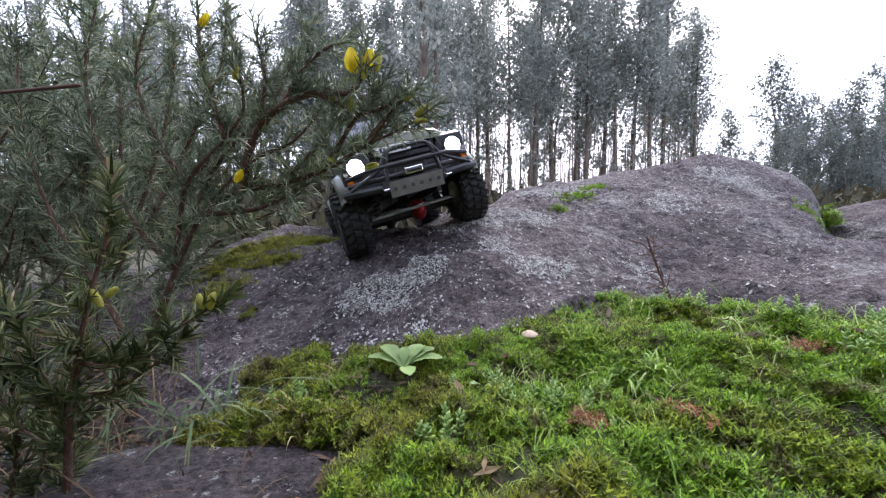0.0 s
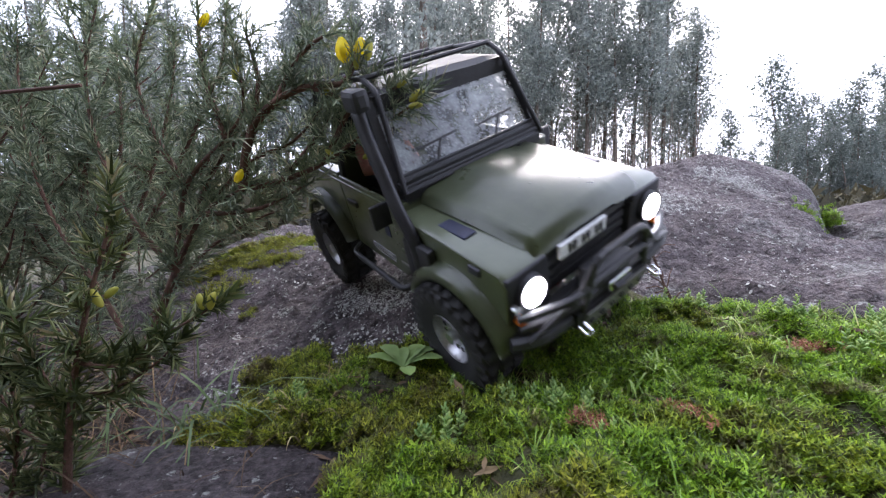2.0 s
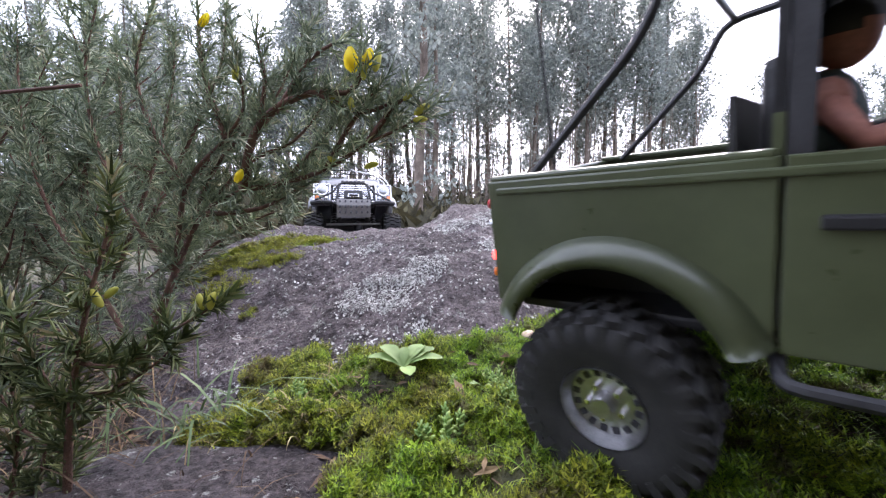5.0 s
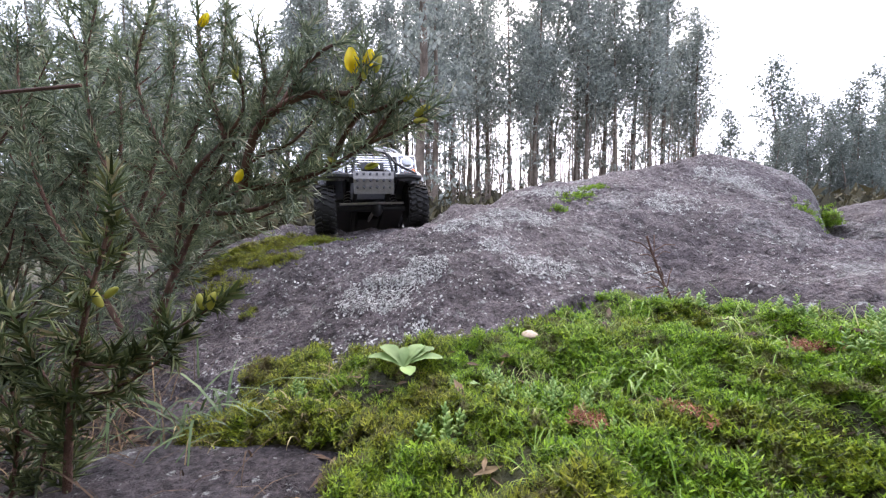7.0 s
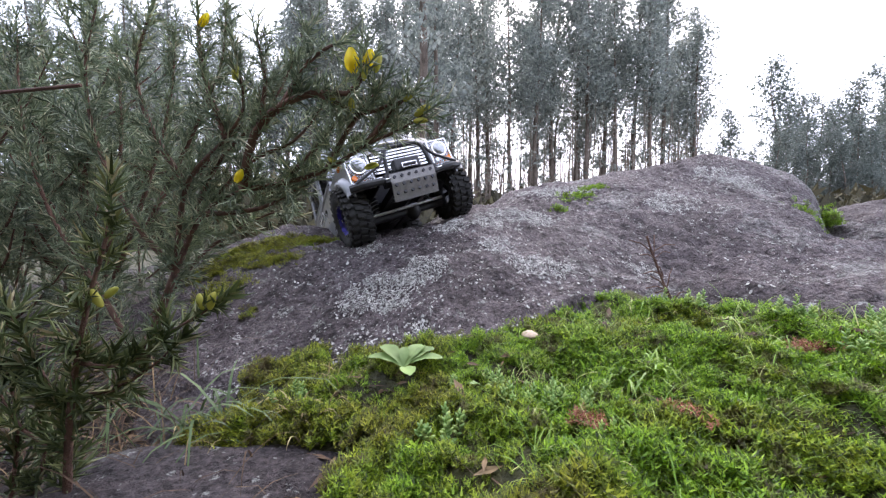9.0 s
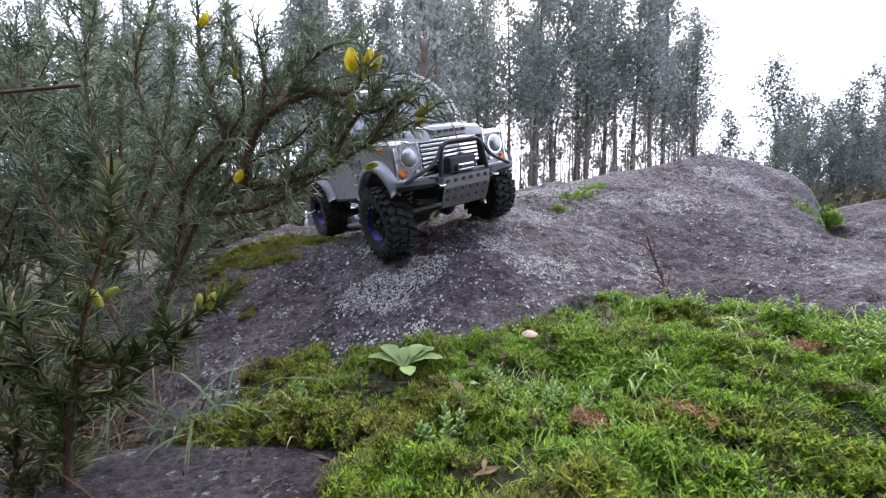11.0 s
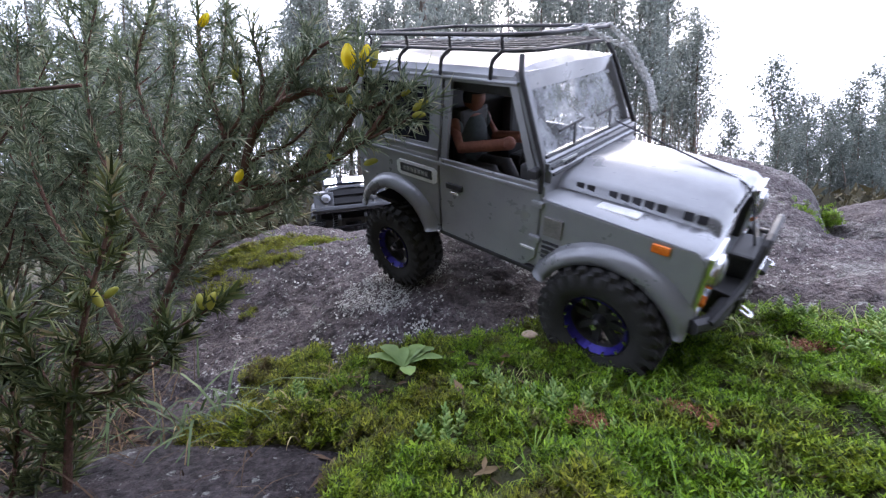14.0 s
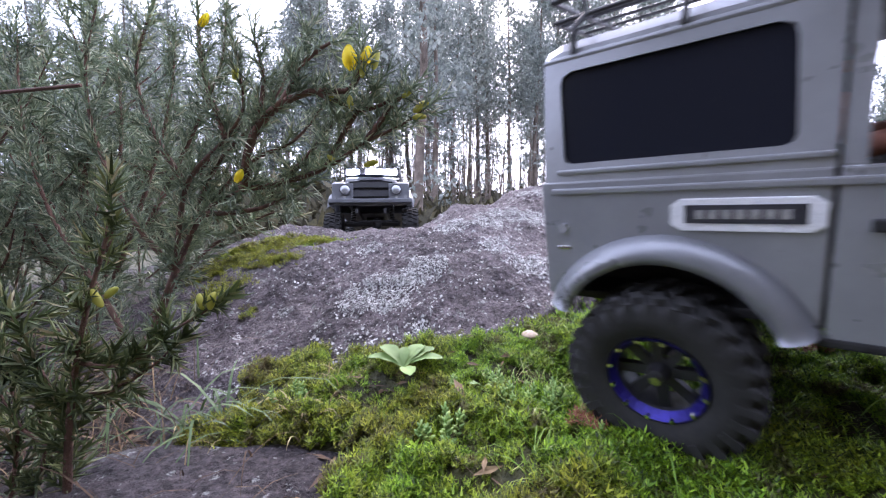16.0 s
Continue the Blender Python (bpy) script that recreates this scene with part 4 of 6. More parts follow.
        part("headliner", boxed(rear + 0.012, 0.012, -0.08, 0.08, 0.236, 0.25, bevel=0.004), MAT_SEAT, car)
        part("bulkhead_panel", boxed(-0.082, -0.079, -0.086, 0.086, 0.1, 0.2 if style == "green" else 0.25, bevel=0), MAT_SEAT, car)
        part("dashboard", boxed(0.03, 0.052, -0.088, 0.088, 0.15, 0.182, bevel=0.003), MAT_SEAT, car)
        bm = rod(bmesh.new(), [(0.018 + 0.008 * math.sin(a), -0.045 + 0.019 * math.cos(a), 0.183 + 0.017 * math.sin(a)) for a in [6.2832 * k / 24 for k in range(25)]], 0.0022, 6)
        part("steering_wheel", bm, MAT_PLASTIC, car)
    # rear end
    tg = part("tailgate", boxed(RX - 0.003, RX + 0.003, -0.0995, 0.0995, 0.093, 0.173), col, car)
    for s in (-1, 1):
        for z, mt, r in (((0.158, MAT_RED, 0.0032), (0.145, MAT_REFLECT, 0.003), (0.123, MAT_TAIL, 0.0036), (0.111, MAT_ORANGE, 0.0034)) if style == "green" else ((0.158, MAT_ORANGE, 0.0034), (0.146, MAT_RED, 0.0036), (0.132, MAT_REFLECT, 0.0036), (0.118, MAT_ORANGE, 0.0034))):
            part("tail_lamp", disc(RX - (0.0045 if style == "green" else 0.003), s * (0.093 if style == "green" else 0.088), z, r, 0.005, "X", 14), mt, car)
    part("rear_bumper", boxed(RX - 0.006, RX + 0.004, -0.055, 0.055, 0.078, 0.09), MAT_PLASTIC, car)
    if style == "green":
        # open load bed with a hoop, snorkel, steps, roof bars
        for s in (-1, 1):
            part("bed_rail", boxed(RX, -0.064, s * 0.094 - 0.006, s * 0.094 + 0.006, 0.172, 0.176), col, car)
        part("cab_back", slab([(-0.066, 0.095), (-0.062, 0.095), (-0.062, 0.19), (-0.066, 0.19)], -0.094, 0.094), col, car)
        for y in (-0.082, 0, 0.082):
            part("rear_pillar", boxed(-0.066, -0.062, y - 0.006, y + 0.006, 0.19, 0.25, bevel=0), MAT_PLASTIC, car)
        part("rear_window", boxed(-0.0655, -0.0635, -0.08, 0.08, 0.19, 0.25, bevel=0), MAT_TINT, car)
        part("bed_floor", boxed(RX, -0.064, -0.095, 0.095, 0.128, 0.132), MAT_PLASTIC, car)
        for s in (-1, 1):
            part("hoop", bent([(-0.185, s * 0.085, 0.172), (-0.12, s * 0.08, 0.235), (-0.105, s * 0.078, 0.264), (0.01, s * 0.076, 0.272), (0.028, s * 0.075, 0.262), (0.066, s * 0.09, 0.18)], 0.0026), MAT_PLASTIC, car, "black tubular roof cage")
        for x, z in ((-0.1, 0.266), (-0.05, 0.269), (0.01, 0.272)):
            part("crossbar", bent([(x, -0.077, z), (x, 0.077, z)], 0.0024), MAT_PLASTIC, car)
        bm = bent([(0.088, -0.103, 0.112), (0.088, -0.105, 0.148), (0.07, -0.105, 0.175), (0.038, -0.098, 0.235), (0.03, -0.094, 0.262)], 0.0086, 14)
        for v in bm.verts:
            v.co.y = -0.104 + (v.co.y + 0.104) * 0.62
        sn = part("snorkel", bm, MAT_PLASTIC, car, "black plastic snorkel", smooth=True)
        part("snorkel_base", boxed(0.07, 0.112, -0.108, -0.1, 0.106, 0.146, bevel=0.003), MAT_PLASTIC, sn)
        part("snorkel_head", boxed(0.018, 0.043, -0.105, -0.089, 0.251, 0.27, bevel=0.005), MAT_PLASTIC, sn)
        for s in (-1, 1):
            part("step_bar", bent([(-0.062, s * 0.088, 0.086), (-0.06, s * 0.112, 0.078), (0.056, s * 0.112, 0.078), (0.06, s * 0.088, 0.086)], 0.0032), MAT_PLASTIC, car)
            part("mirror", boxed(0.048, 0.053, min(s * 0.103, s * 0.122), max(s * 0.103, s * 0.12), 0.152, 0.176, bevel=0.002), MAT_PLASTIC, car)
            y = s * 0.1008
            part("shield_sticker", boxed(0.026, 0.0355, y - 0.0006, y + 0.0006, 0.129, 0.1475, bevel=0), MAT_NAVY, car)
            bars(car, "lettering_bar", -0.016, y, 0.1025, 0.05, 0.0062, 10, MAT_REFLECT, s)
            part("lettering_bar", boxed(-0.012, 0.03, y - 0.0004, y + 0.0004, 0.0955, 0.0968, bevel=0), MAT_REFLECT, car)
            part("lettering_bar", boxed(0.044, 0.06, y - 0.0005, y + 0.0005, 0.102, 0.1045, bevel=0), MAT_DULL, car)
        plate = part("number_plate", boxed(FX + 0.001, FX + 0.004, -0.046, 0.012, 0.142, 0.1545, bevel=0.0008), MAT_WHITE, car)
        for k in range(8):
            if k in (2, 5):
                continue
            part("plate_bar", boxed(FX + 0.003, FX + 0.0046, -0.036 + 0.0055 * k, -0.0325 + 0.0055 * k, 0.1445, 0.152, bevel=0), MAT_INK, plate)
        part("aerial", rod(bmesh.new(), [(-0.17, -0.08, 0.17), (-0.175, -0.08, 0.29)], 0.0008, 5), MAT_PLASTIC, car)
    if style == "grey":
        for s in (-1, 1):
            lean = 0.14
            q = slab([(RX, 0.172), (-0.063, 0.172), (-0.063, 0.184), (-0.187, 0.184), (-0.1905, 0.1855), (-0.192, 0.189), (-0.194, 0.233), (-0.1925, 0.2385), (-0.187, 0.241), (-0.086, 0.241), (-0.0805, 0.2385), (-0.079, 0.233), (-0.077, 0.189), (-0.0785, 0.1855), (-0.082, 0.184), (-0.063, 0.184), (-0.063, 0.25), (RX, 0.25)], s * 0.0985 - 0.0018, s * 0.0985 + 0.0018, 0, lean)
            up = part("upper_flank", q, col, car)
            part("side_window", slab([(-0.195, 0.183), (-0.0755, 0.183), (-0.0755, 0.242), (-0.195, 0.242)], s * 0.097 - 0.0006, s * 0.097 + 0.0006, 0, lean), MAT_TINT, up, "dark tinted side window")
            part("waist_trim", boxed(-0.196, -0.064, s * 0.0995 - 0.0016, s * 0.0995 + 0.0016, 0.1775, 0.1805, bevel=0.0008), col, car)
            mk = part("side_marker", disc(-0.1935, s * 0.101, 0.142, 0.0032, 0.004, "Y", 14), MAT_REFLECT, car)
            part("marker_base", boxed(-0.198, -0.189, s * 0.1 - 0.0016, s * 0.1 + 0.0016, 0.127, 0.1295, bevel=0.0006), MAT_CHROME, mk)
            y = s * 0.1012
            em = part("emblem", slab([(-0.129, 0.1455), (-0.124, 0.142), (-0.069, 0.142), (-0.064, 0.1455), (-0.064, 0.1565), (-0.069, 0.16), (-0.124, 0.16), (-0.129, 0.1565)], y - 0.001, y + 0.001, 0.0006), MAT_WHITE, car)
            part("emblem_field", boxed(-0.122, -0.071, y - 0.0016, y + 0.0016, 0.1465, 0.1565, bevel=0), MAT_INK, em)
            for k in range(7):
                part("emblem_bar", boxed(-0.117 + 0.006 * k, -0.113 + 0.006 * k, y - 0.002, y + 0.002, 0.149, 0.154, bevel=0), MAT_REFLECT, em)
            part("side_vent", boxed(0.068, 0.086, y - 0.0012, y + 0.0012, 0.128, 0.146, bevel=0.0006), MAT_DULL, car)
            part("mirror_foot", boxed(0.05, 0.058, s * 0.1 - 0.006, s * 0.1 + 0.006, 0.178, 0.186), MAT_PLASTIC, car)
            for z in (0.1, 0.105, 0.11, 0.115, 0.12):
                part("vent_slat", boxed(0.068, 0.084, y - 0.001, y + 0.001, z, z + 0.002, bevel=0), MAT_INK, car)
            part("badge", boxed(0.046, 0.06, y - 0.0008, y + 0.0008, 0.108, 0.11, bevel=0), MAT_WHITE, car)
            part("screen_bar", bent([(0.06, s * 0.1, 0.165), (0.06, s * 0.098, 0.185), (0.026, s * 0.089, 0.257), (0.02, s * 0.08, 0.27)], 0.0024), MAT_PLASTIC, car)
            part("sill", boxed(-0.064, 0.066, s * 0.0985 - 0.003, s * 0.0985 + 0.003, 0.083, 0.088), MAT_PLASTIC, car)
        part("rear_door_upper", boxed(RX - 0.002, RX + 0.002, -0.088, 0.088, 0.173, 0.25), MAT_TINT, car)
        rack = part("roof_rack", bent([(-0.2, -0.082, 0.285), (0.02, -0.082, 0.285), (0.03, -0.06, 0.285), (0.03, 0.06, 0.285), (0.02, 0.082, 0.285), (-0.2, 0.082, 0.285), (-0.2, -0.082, 0.285)], 0.0019), MAT_PLASTIC, car, "black wire roof rack")
        part("lower_rail", bent([(-0.2, -0.08, 0.273), (0.018, -0.08, 0.273), (0.028, -0.06, 0.273), (0.028, 0.06, 0.273), (0.018, 0.08, 0.273), (-0.2, 0.08, 0.273), (-0.2, -0.08, 0.273)], 0.0016), MAT_PLASTIC, rack)
        for k in range(8):
            y = -0.07 + 0.02 * k
            part("rack_slat", rod(bmesh.new(), [(-0.2, y, 0.273), (0.027, y, 0.273)], 0.0011, 5), MAT_PLASTIC, rack)
        for x in (-0.18, -0.12, -0.06, 0.0):
            part("rack_crossbar", rod(bmesh.new(), [(x, -0.08, 0.272), (x, 0.08, 0.272)], 0.0013, 5), MAT_PLASTIC, rack)
            for s in (-1, 1):
                part("rack_post", rod(bmesh.new(), [(x, s * 0.082, 0.285), (x, s * 0.08, 0.273)], 0.0015, 5), MAT_PLASTIC, rack)
                part("rack_foot", bent([(x, s * 0.08, 0.273), (x - 0.004, s * 0.089, 0.266), (x - 0.005, s * 0.09, 0.251)], 0.0019, 6), MAT_PLASTIC, rack)
        # twisted rope on the rack, hanging over the screen to the bumper
        for j, y in enumerate((-0.02, 0.035)):
            bm = bmesh.new()
            path = [(-0.14, y, 0.278), (-0.03, y - 0.01, 0.279), (0.03, y + 0.02, 0.287), (0.045, 0.075 + 0.3 * y, 0.266), (0.066, 0.1 + 0.2 * y, 0.228), (0.076, 0.104 + 0.2 * y, 0.2)]
            vs = [Vector(p) for p in path]
            fine = []
            for a, b in zip(vs, vs[1:]):
                for k in range(16):
                    fine.append(a.lerp(b, k / 16))
            for tw in (0, math.pi):
                rod(bm, [p + Vector((0.0006 * math.sin(i * 1.1 + tw), 0.0016 * math.cos(i * 1.1 + tw), 0.0016 * math.sin(i * 1.1 + tw))) for i, p in enumerate(fine)], 0.0011, 5)
            part("tow_rope", bm, MAT_WHITE, rack, "grey-white twisted tow rope")
        part("winch_line", bent([(0.06, 0.04, 0.2), (0.13, 0.035, 0.181), (FX, 0.01, 0.171), (FX + 0.02, 0.0, 0.115)], 0.0009, 5), MAT_INK, car)
    if style == "silver":
        # open rock-crawler body: cage, seat and a lit bar over the bonnet
        for s in (-1, 1):
            part("cage_hoop", bent([(0.06, s * 0.085, 0.17), (0.03, s * 0.075, 0.235), (-0.1, s * 0.075, 0.24), (-0.19, s * 0.085, 0.168)], 0.0035), MAT_PLASTIC, car)
            part("seat", boxed(-0.06, -0.02, s * 0.045 - 0.022, s * 0.045 + 0.022, 0.11, 0.15, bevel=0.005), MAT_SEAT, car)
            part("body_edge", bent([(0.05, s * 0.1, 0.12), (0.062, s * 0.104, 0.155), (0.03, s * 0.104, 0.172), (-0.06, s * 0.102, 0.168)], 0.004), MAT_WHITE, car)
        for x, z in ((0.03, 0.235), (-0.1, 0.24)):
            part("cage_bar", rod(bmesh.new(), [(x, -0.075, z), (x, 0.075, z)], 0.0035, 8), MAT_PLASTIC, car)
        lb = part("light_bar", boxed(0.14, 0.152, -0.075, 0.075, 0.182, 0.206, bevel=0.002), MAT_PLASTIC, car)
        for k in range(8):
            if k == 2:
                continue
            y = -0.068 + 0.017 * k
            part("lamp", boxed(0.152, 0.1545, y + 0.0005, y + 0.0165, 0.1865, 0.2015, bevel=0.001), MAT_BAR, lb, "lit white LED lamp")
        # added dark panel, no seen part: stands in for the dimness behind the bar
        part("cab_back", boxed(-0.104, -0.099, -0.074, 0.074, 0.12, 0.236, bevel=0.002), MAT_SEAT, car)
        part("bonnet_panel", boxed(0.08, 0.19, -0.035, 0.035, 0.174, 0.178), MAT_NAVY, car)
    # front bumper, guard and winch
    if style == "silver":
        part("bumper", boxed(FX + 0.002, FX + 0.014, -0.108, 0.108, 0.097, 0.108, bevel=0.002), MAT_SILVER, car)
    else:
        bp = part("bumper", slab([(FX + 0.004, 0.083), (FX + 0.024, 0.086), (FX + 0.024, 0.1), (FX + 0.004, 0.102)], -0.05, 0.05, 0.001), MAT_PLASTIC, car)
        for s in (-1, 1):
            part("bumper_end", bent([(FX + 0.016, s * 0.05, 0.093), (FX + 0.014, s * 0.085, 0.095), (FX + 0.004, s * 0.104, 0.097)], 0.0062), MAT_PLASTIC, bp)
            part("guard_side", bent([(FX + 0.014, s * 0.095, 0.1), (FX + 0.024, s * 0.05, 0.118), (FX + 0.024, s * 0.034, 0.142)], 0.0026), MAT_PLASTIC, bp)
            part("shackle", bent([(FX + 0.026, s * 0.045, 0.092), (FX + 0.034, s * 0.045, 0.088), (FX + 0.034, s * 0.052, 0.088), (FX + 0.026, s * 0.052, 0.092)], 0.0014, 6), MAT_CHROME, bp)
        part("guard_hoop", bent([(FX + 0.022, -0.042, 0.1), (FX + 0.025, -0.034, 0.145), (FX + 0.025, 0.034, 0.145), (FX + 0.022, 0.042, 0.1)], 0.0032), MAT_PLASTIC, bp)
        if style == "green":
            part("guard_rail", bent([(FX + 0.006, -0.096, 0.118), (FX + 0.024, -0.06, 0.122), (FX + 0.024, 0.06, 0.122), (FX + 0.006, 0.096, 0.118)], 0.0032), MAT_PLASTIC, bp)
            part("guard_rail", bent([(FX + 0.006, -0.096, 0.107), (FX + 0.02, -0.05, 0.107), (FX + 0.02, 0.05, 0.107), (FX + 0.006, 0.096, 0.107)], 0.0036), MAT_PLASTIC, bp)
        wn_ = part("winch", boxed(FX + 0.003, FX + 0.022, -0.024, 0.024, 0.103, 0.124, bevel=0.003), MAT_PLASTIC, bp)
        part("winch_drum", rod(bmesh.new(), [(FX + 0.014, -0.017, 0.117), (FX + 0.014, 0.017, 0.117)], 0.007, 12), MAT_INK, wn_)
        part("fairlead", boxed(FX + 0.024, FX + 0.028, -0.014, 0.014, 0.103, 0.113), MAT_CHROME, wn_)
        part("fairlead_roller", rod(bmesh.new(), [(FX + 0.029, -0.011, 0.108), (FX + 0.029, 0.011, 0.108)], 0.0025, 8), MAT_INK, wn_)
        sk = part("skid_plate", slab([(FX + 0.008, 0.055), (FX + 0.024, 0.082), (FX + 0.026, 0.098), (FX + 0.0245, 0.098), (FX + 0.0225, 0.083), (FX + 0.006, 0.056)] if style == "grey" else [(FX + 0.022, 0.076), (FX + 0.0275, 0.098), (FX + 0.026, 0.098), (FX + 0.0205, 0.076)], -0.042, 0.042), MAT_DULL, bp, "grey perforated plate")
        for r in range(3 if style == "grey" else 1):
            for k in range(6):
                y = -0.034 + 0.0136 * k
                zz = (0.092, 0.079, 0.067)[r] if style == "grey" else 0.087
                xx = FX + (0.0255, 0.0225, 0.0152)[r] if style == "grey" else FX + 0.0248
                part("hole", disc(xx, y, zz, 0.0027, 0.003, "X", 12), MAT_INK, sk)
    wheels = [make_wheel(car, x, s, style) for x in (-0.134, 0.134) for s in (-1, 1)]
    return car, wheels


green, green_wheels = make_truck("pickup_truck", "olive green scale model pickup with snorkel and lit headlamps", "green")
grey, grey_wheels = make_truck("station_wagon", "wet metallic grey scale model wagon with roof rack", "grey")
silver, silver_wheels = make_truck("rock_crawler", "pale silver scale model crawler with lit light bar", "silver")
green_driver = make_figure("bare-armed driver figurine seated in the green pickup", 0.0)
grey_driver = make_figure("driver figurine with outstretched arms seated in the grey wagon", 0.006, 0.015)


# ---- gorse ----
MAT_SPINE = leafy("gorse_spines", [(0.0, (0.115, 0.16, 0.105)), (0.5, (0.23, 0.295, 0.19)), (0.85, (0.38, 0.45, 0.3)), (1.0, (0.52, 0.5, 0.36))], 0.45, 0.38)
MAT_SPINE_NEW = leafy("young_gorse_spines", [(0.0, (0.05, 0.075, 0.025)), (0.5, (0.13, 0.175, 0.065)), (0.85, (0.27, 0.31, 0.13)), (1.0, (0.45, 0.38, 0.24))], 0.45, 0.4)
MAT_WOOD = worn("gorse_wood", (0.07, 0.034, 0.023), (0.17, 0.09, 0.062), 90, 0.85, bump=0.7, dist=0.002)
MAT_PETAL = leafy("yellow_petals", [(0.0, (0.92, 0.74, 0.006)), (1.0, (0.97, 0.84, 0.015))], 0.5, 0.5)
MAT_BUD = leafy("green_yellow_buds", [(0.0, (0.4, 0.42, 0.07)), (1.0, (0.6, 0.55, 0.09))], 0.6, 0.25)

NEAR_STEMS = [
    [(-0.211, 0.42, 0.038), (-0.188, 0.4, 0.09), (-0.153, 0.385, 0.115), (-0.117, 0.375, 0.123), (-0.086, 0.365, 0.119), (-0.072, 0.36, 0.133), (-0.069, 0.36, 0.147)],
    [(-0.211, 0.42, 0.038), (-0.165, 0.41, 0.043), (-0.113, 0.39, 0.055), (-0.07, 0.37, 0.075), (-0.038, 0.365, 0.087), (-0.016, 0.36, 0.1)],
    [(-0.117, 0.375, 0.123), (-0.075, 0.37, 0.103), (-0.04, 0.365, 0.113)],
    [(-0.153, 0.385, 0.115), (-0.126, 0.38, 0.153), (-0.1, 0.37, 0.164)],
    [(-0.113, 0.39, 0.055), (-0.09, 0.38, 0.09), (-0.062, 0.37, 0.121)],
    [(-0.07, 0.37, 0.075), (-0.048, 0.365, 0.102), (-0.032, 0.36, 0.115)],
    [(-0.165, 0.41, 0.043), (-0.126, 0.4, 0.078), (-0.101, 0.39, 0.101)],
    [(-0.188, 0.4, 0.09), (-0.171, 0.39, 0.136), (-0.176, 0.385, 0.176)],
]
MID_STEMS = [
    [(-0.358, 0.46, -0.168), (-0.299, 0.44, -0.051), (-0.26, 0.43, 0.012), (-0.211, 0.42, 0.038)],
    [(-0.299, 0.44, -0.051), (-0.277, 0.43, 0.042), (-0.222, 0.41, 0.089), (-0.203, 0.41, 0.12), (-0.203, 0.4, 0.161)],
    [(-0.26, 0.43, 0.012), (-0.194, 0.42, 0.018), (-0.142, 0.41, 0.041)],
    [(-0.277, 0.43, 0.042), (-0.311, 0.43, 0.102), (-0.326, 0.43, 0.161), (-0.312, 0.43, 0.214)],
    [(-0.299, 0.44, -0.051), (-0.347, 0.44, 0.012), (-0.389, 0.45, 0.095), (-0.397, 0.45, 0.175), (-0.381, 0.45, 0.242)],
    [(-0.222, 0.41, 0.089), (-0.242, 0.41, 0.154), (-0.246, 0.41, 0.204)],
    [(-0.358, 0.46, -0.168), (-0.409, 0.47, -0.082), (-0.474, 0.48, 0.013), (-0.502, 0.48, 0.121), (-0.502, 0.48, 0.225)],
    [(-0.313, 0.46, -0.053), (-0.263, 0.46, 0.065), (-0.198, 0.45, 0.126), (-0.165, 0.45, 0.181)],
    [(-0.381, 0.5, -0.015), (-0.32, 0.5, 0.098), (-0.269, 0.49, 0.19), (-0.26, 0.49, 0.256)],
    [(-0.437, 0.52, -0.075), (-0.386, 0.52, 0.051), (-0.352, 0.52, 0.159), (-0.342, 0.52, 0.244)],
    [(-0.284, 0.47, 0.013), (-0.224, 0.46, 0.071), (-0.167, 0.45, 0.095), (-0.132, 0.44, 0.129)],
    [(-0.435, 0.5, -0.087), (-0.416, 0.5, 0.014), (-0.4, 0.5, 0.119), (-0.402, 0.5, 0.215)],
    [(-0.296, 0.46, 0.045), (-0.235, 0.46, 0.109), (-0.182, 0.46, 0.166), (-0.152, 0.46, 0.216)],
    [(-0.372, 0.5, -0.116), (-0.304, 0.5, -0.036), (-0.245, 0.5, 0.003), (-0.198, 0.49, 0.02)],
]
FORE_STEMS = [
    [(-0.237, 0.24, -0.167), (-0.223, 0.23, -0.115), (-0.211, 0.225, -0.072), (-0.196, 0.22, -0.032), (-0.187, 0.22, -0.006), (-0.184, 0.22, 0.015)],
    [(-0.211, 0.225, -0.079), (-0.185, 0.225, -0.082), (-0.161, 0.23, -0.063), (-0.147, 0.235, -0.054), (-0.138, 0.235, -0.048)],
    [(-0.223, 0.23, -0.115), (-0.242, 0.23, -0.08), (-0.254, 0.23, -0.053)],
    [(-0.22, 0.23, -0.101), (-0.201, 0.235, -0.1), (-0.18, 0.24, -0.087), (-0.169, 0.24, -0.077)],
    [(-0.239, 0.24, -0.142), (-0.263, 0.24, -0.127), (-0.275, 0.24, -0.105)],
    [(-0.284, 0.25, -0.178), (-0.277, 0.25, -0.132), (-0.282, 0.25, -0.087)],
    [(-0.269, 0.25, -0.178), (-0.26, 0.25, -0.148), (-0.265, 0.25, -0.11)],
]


def spine(length, radius, bend):
    """A thin three-sided thorn, slightly bent."""
    v = []
    for t, r in ((0.0, 1.0), (0.5, 0.75)):
        for k in range(3):
            a = 2.0944 * k
            v.append((radius * r * math.cos(a) + bend * t * t * length, radius * r * math.sin(a), t * length))
    v.append((bend * length, 0, length))
    f = [(0, 1, 4), (0, 4, 3), (1, 2, 5), (1, 5, 4), (2, 0, 3), (2, 3, 5), (3, 4, 6), (4, 5, 6), (5, 3, 6)]
    return np.array(v), np.array(f)


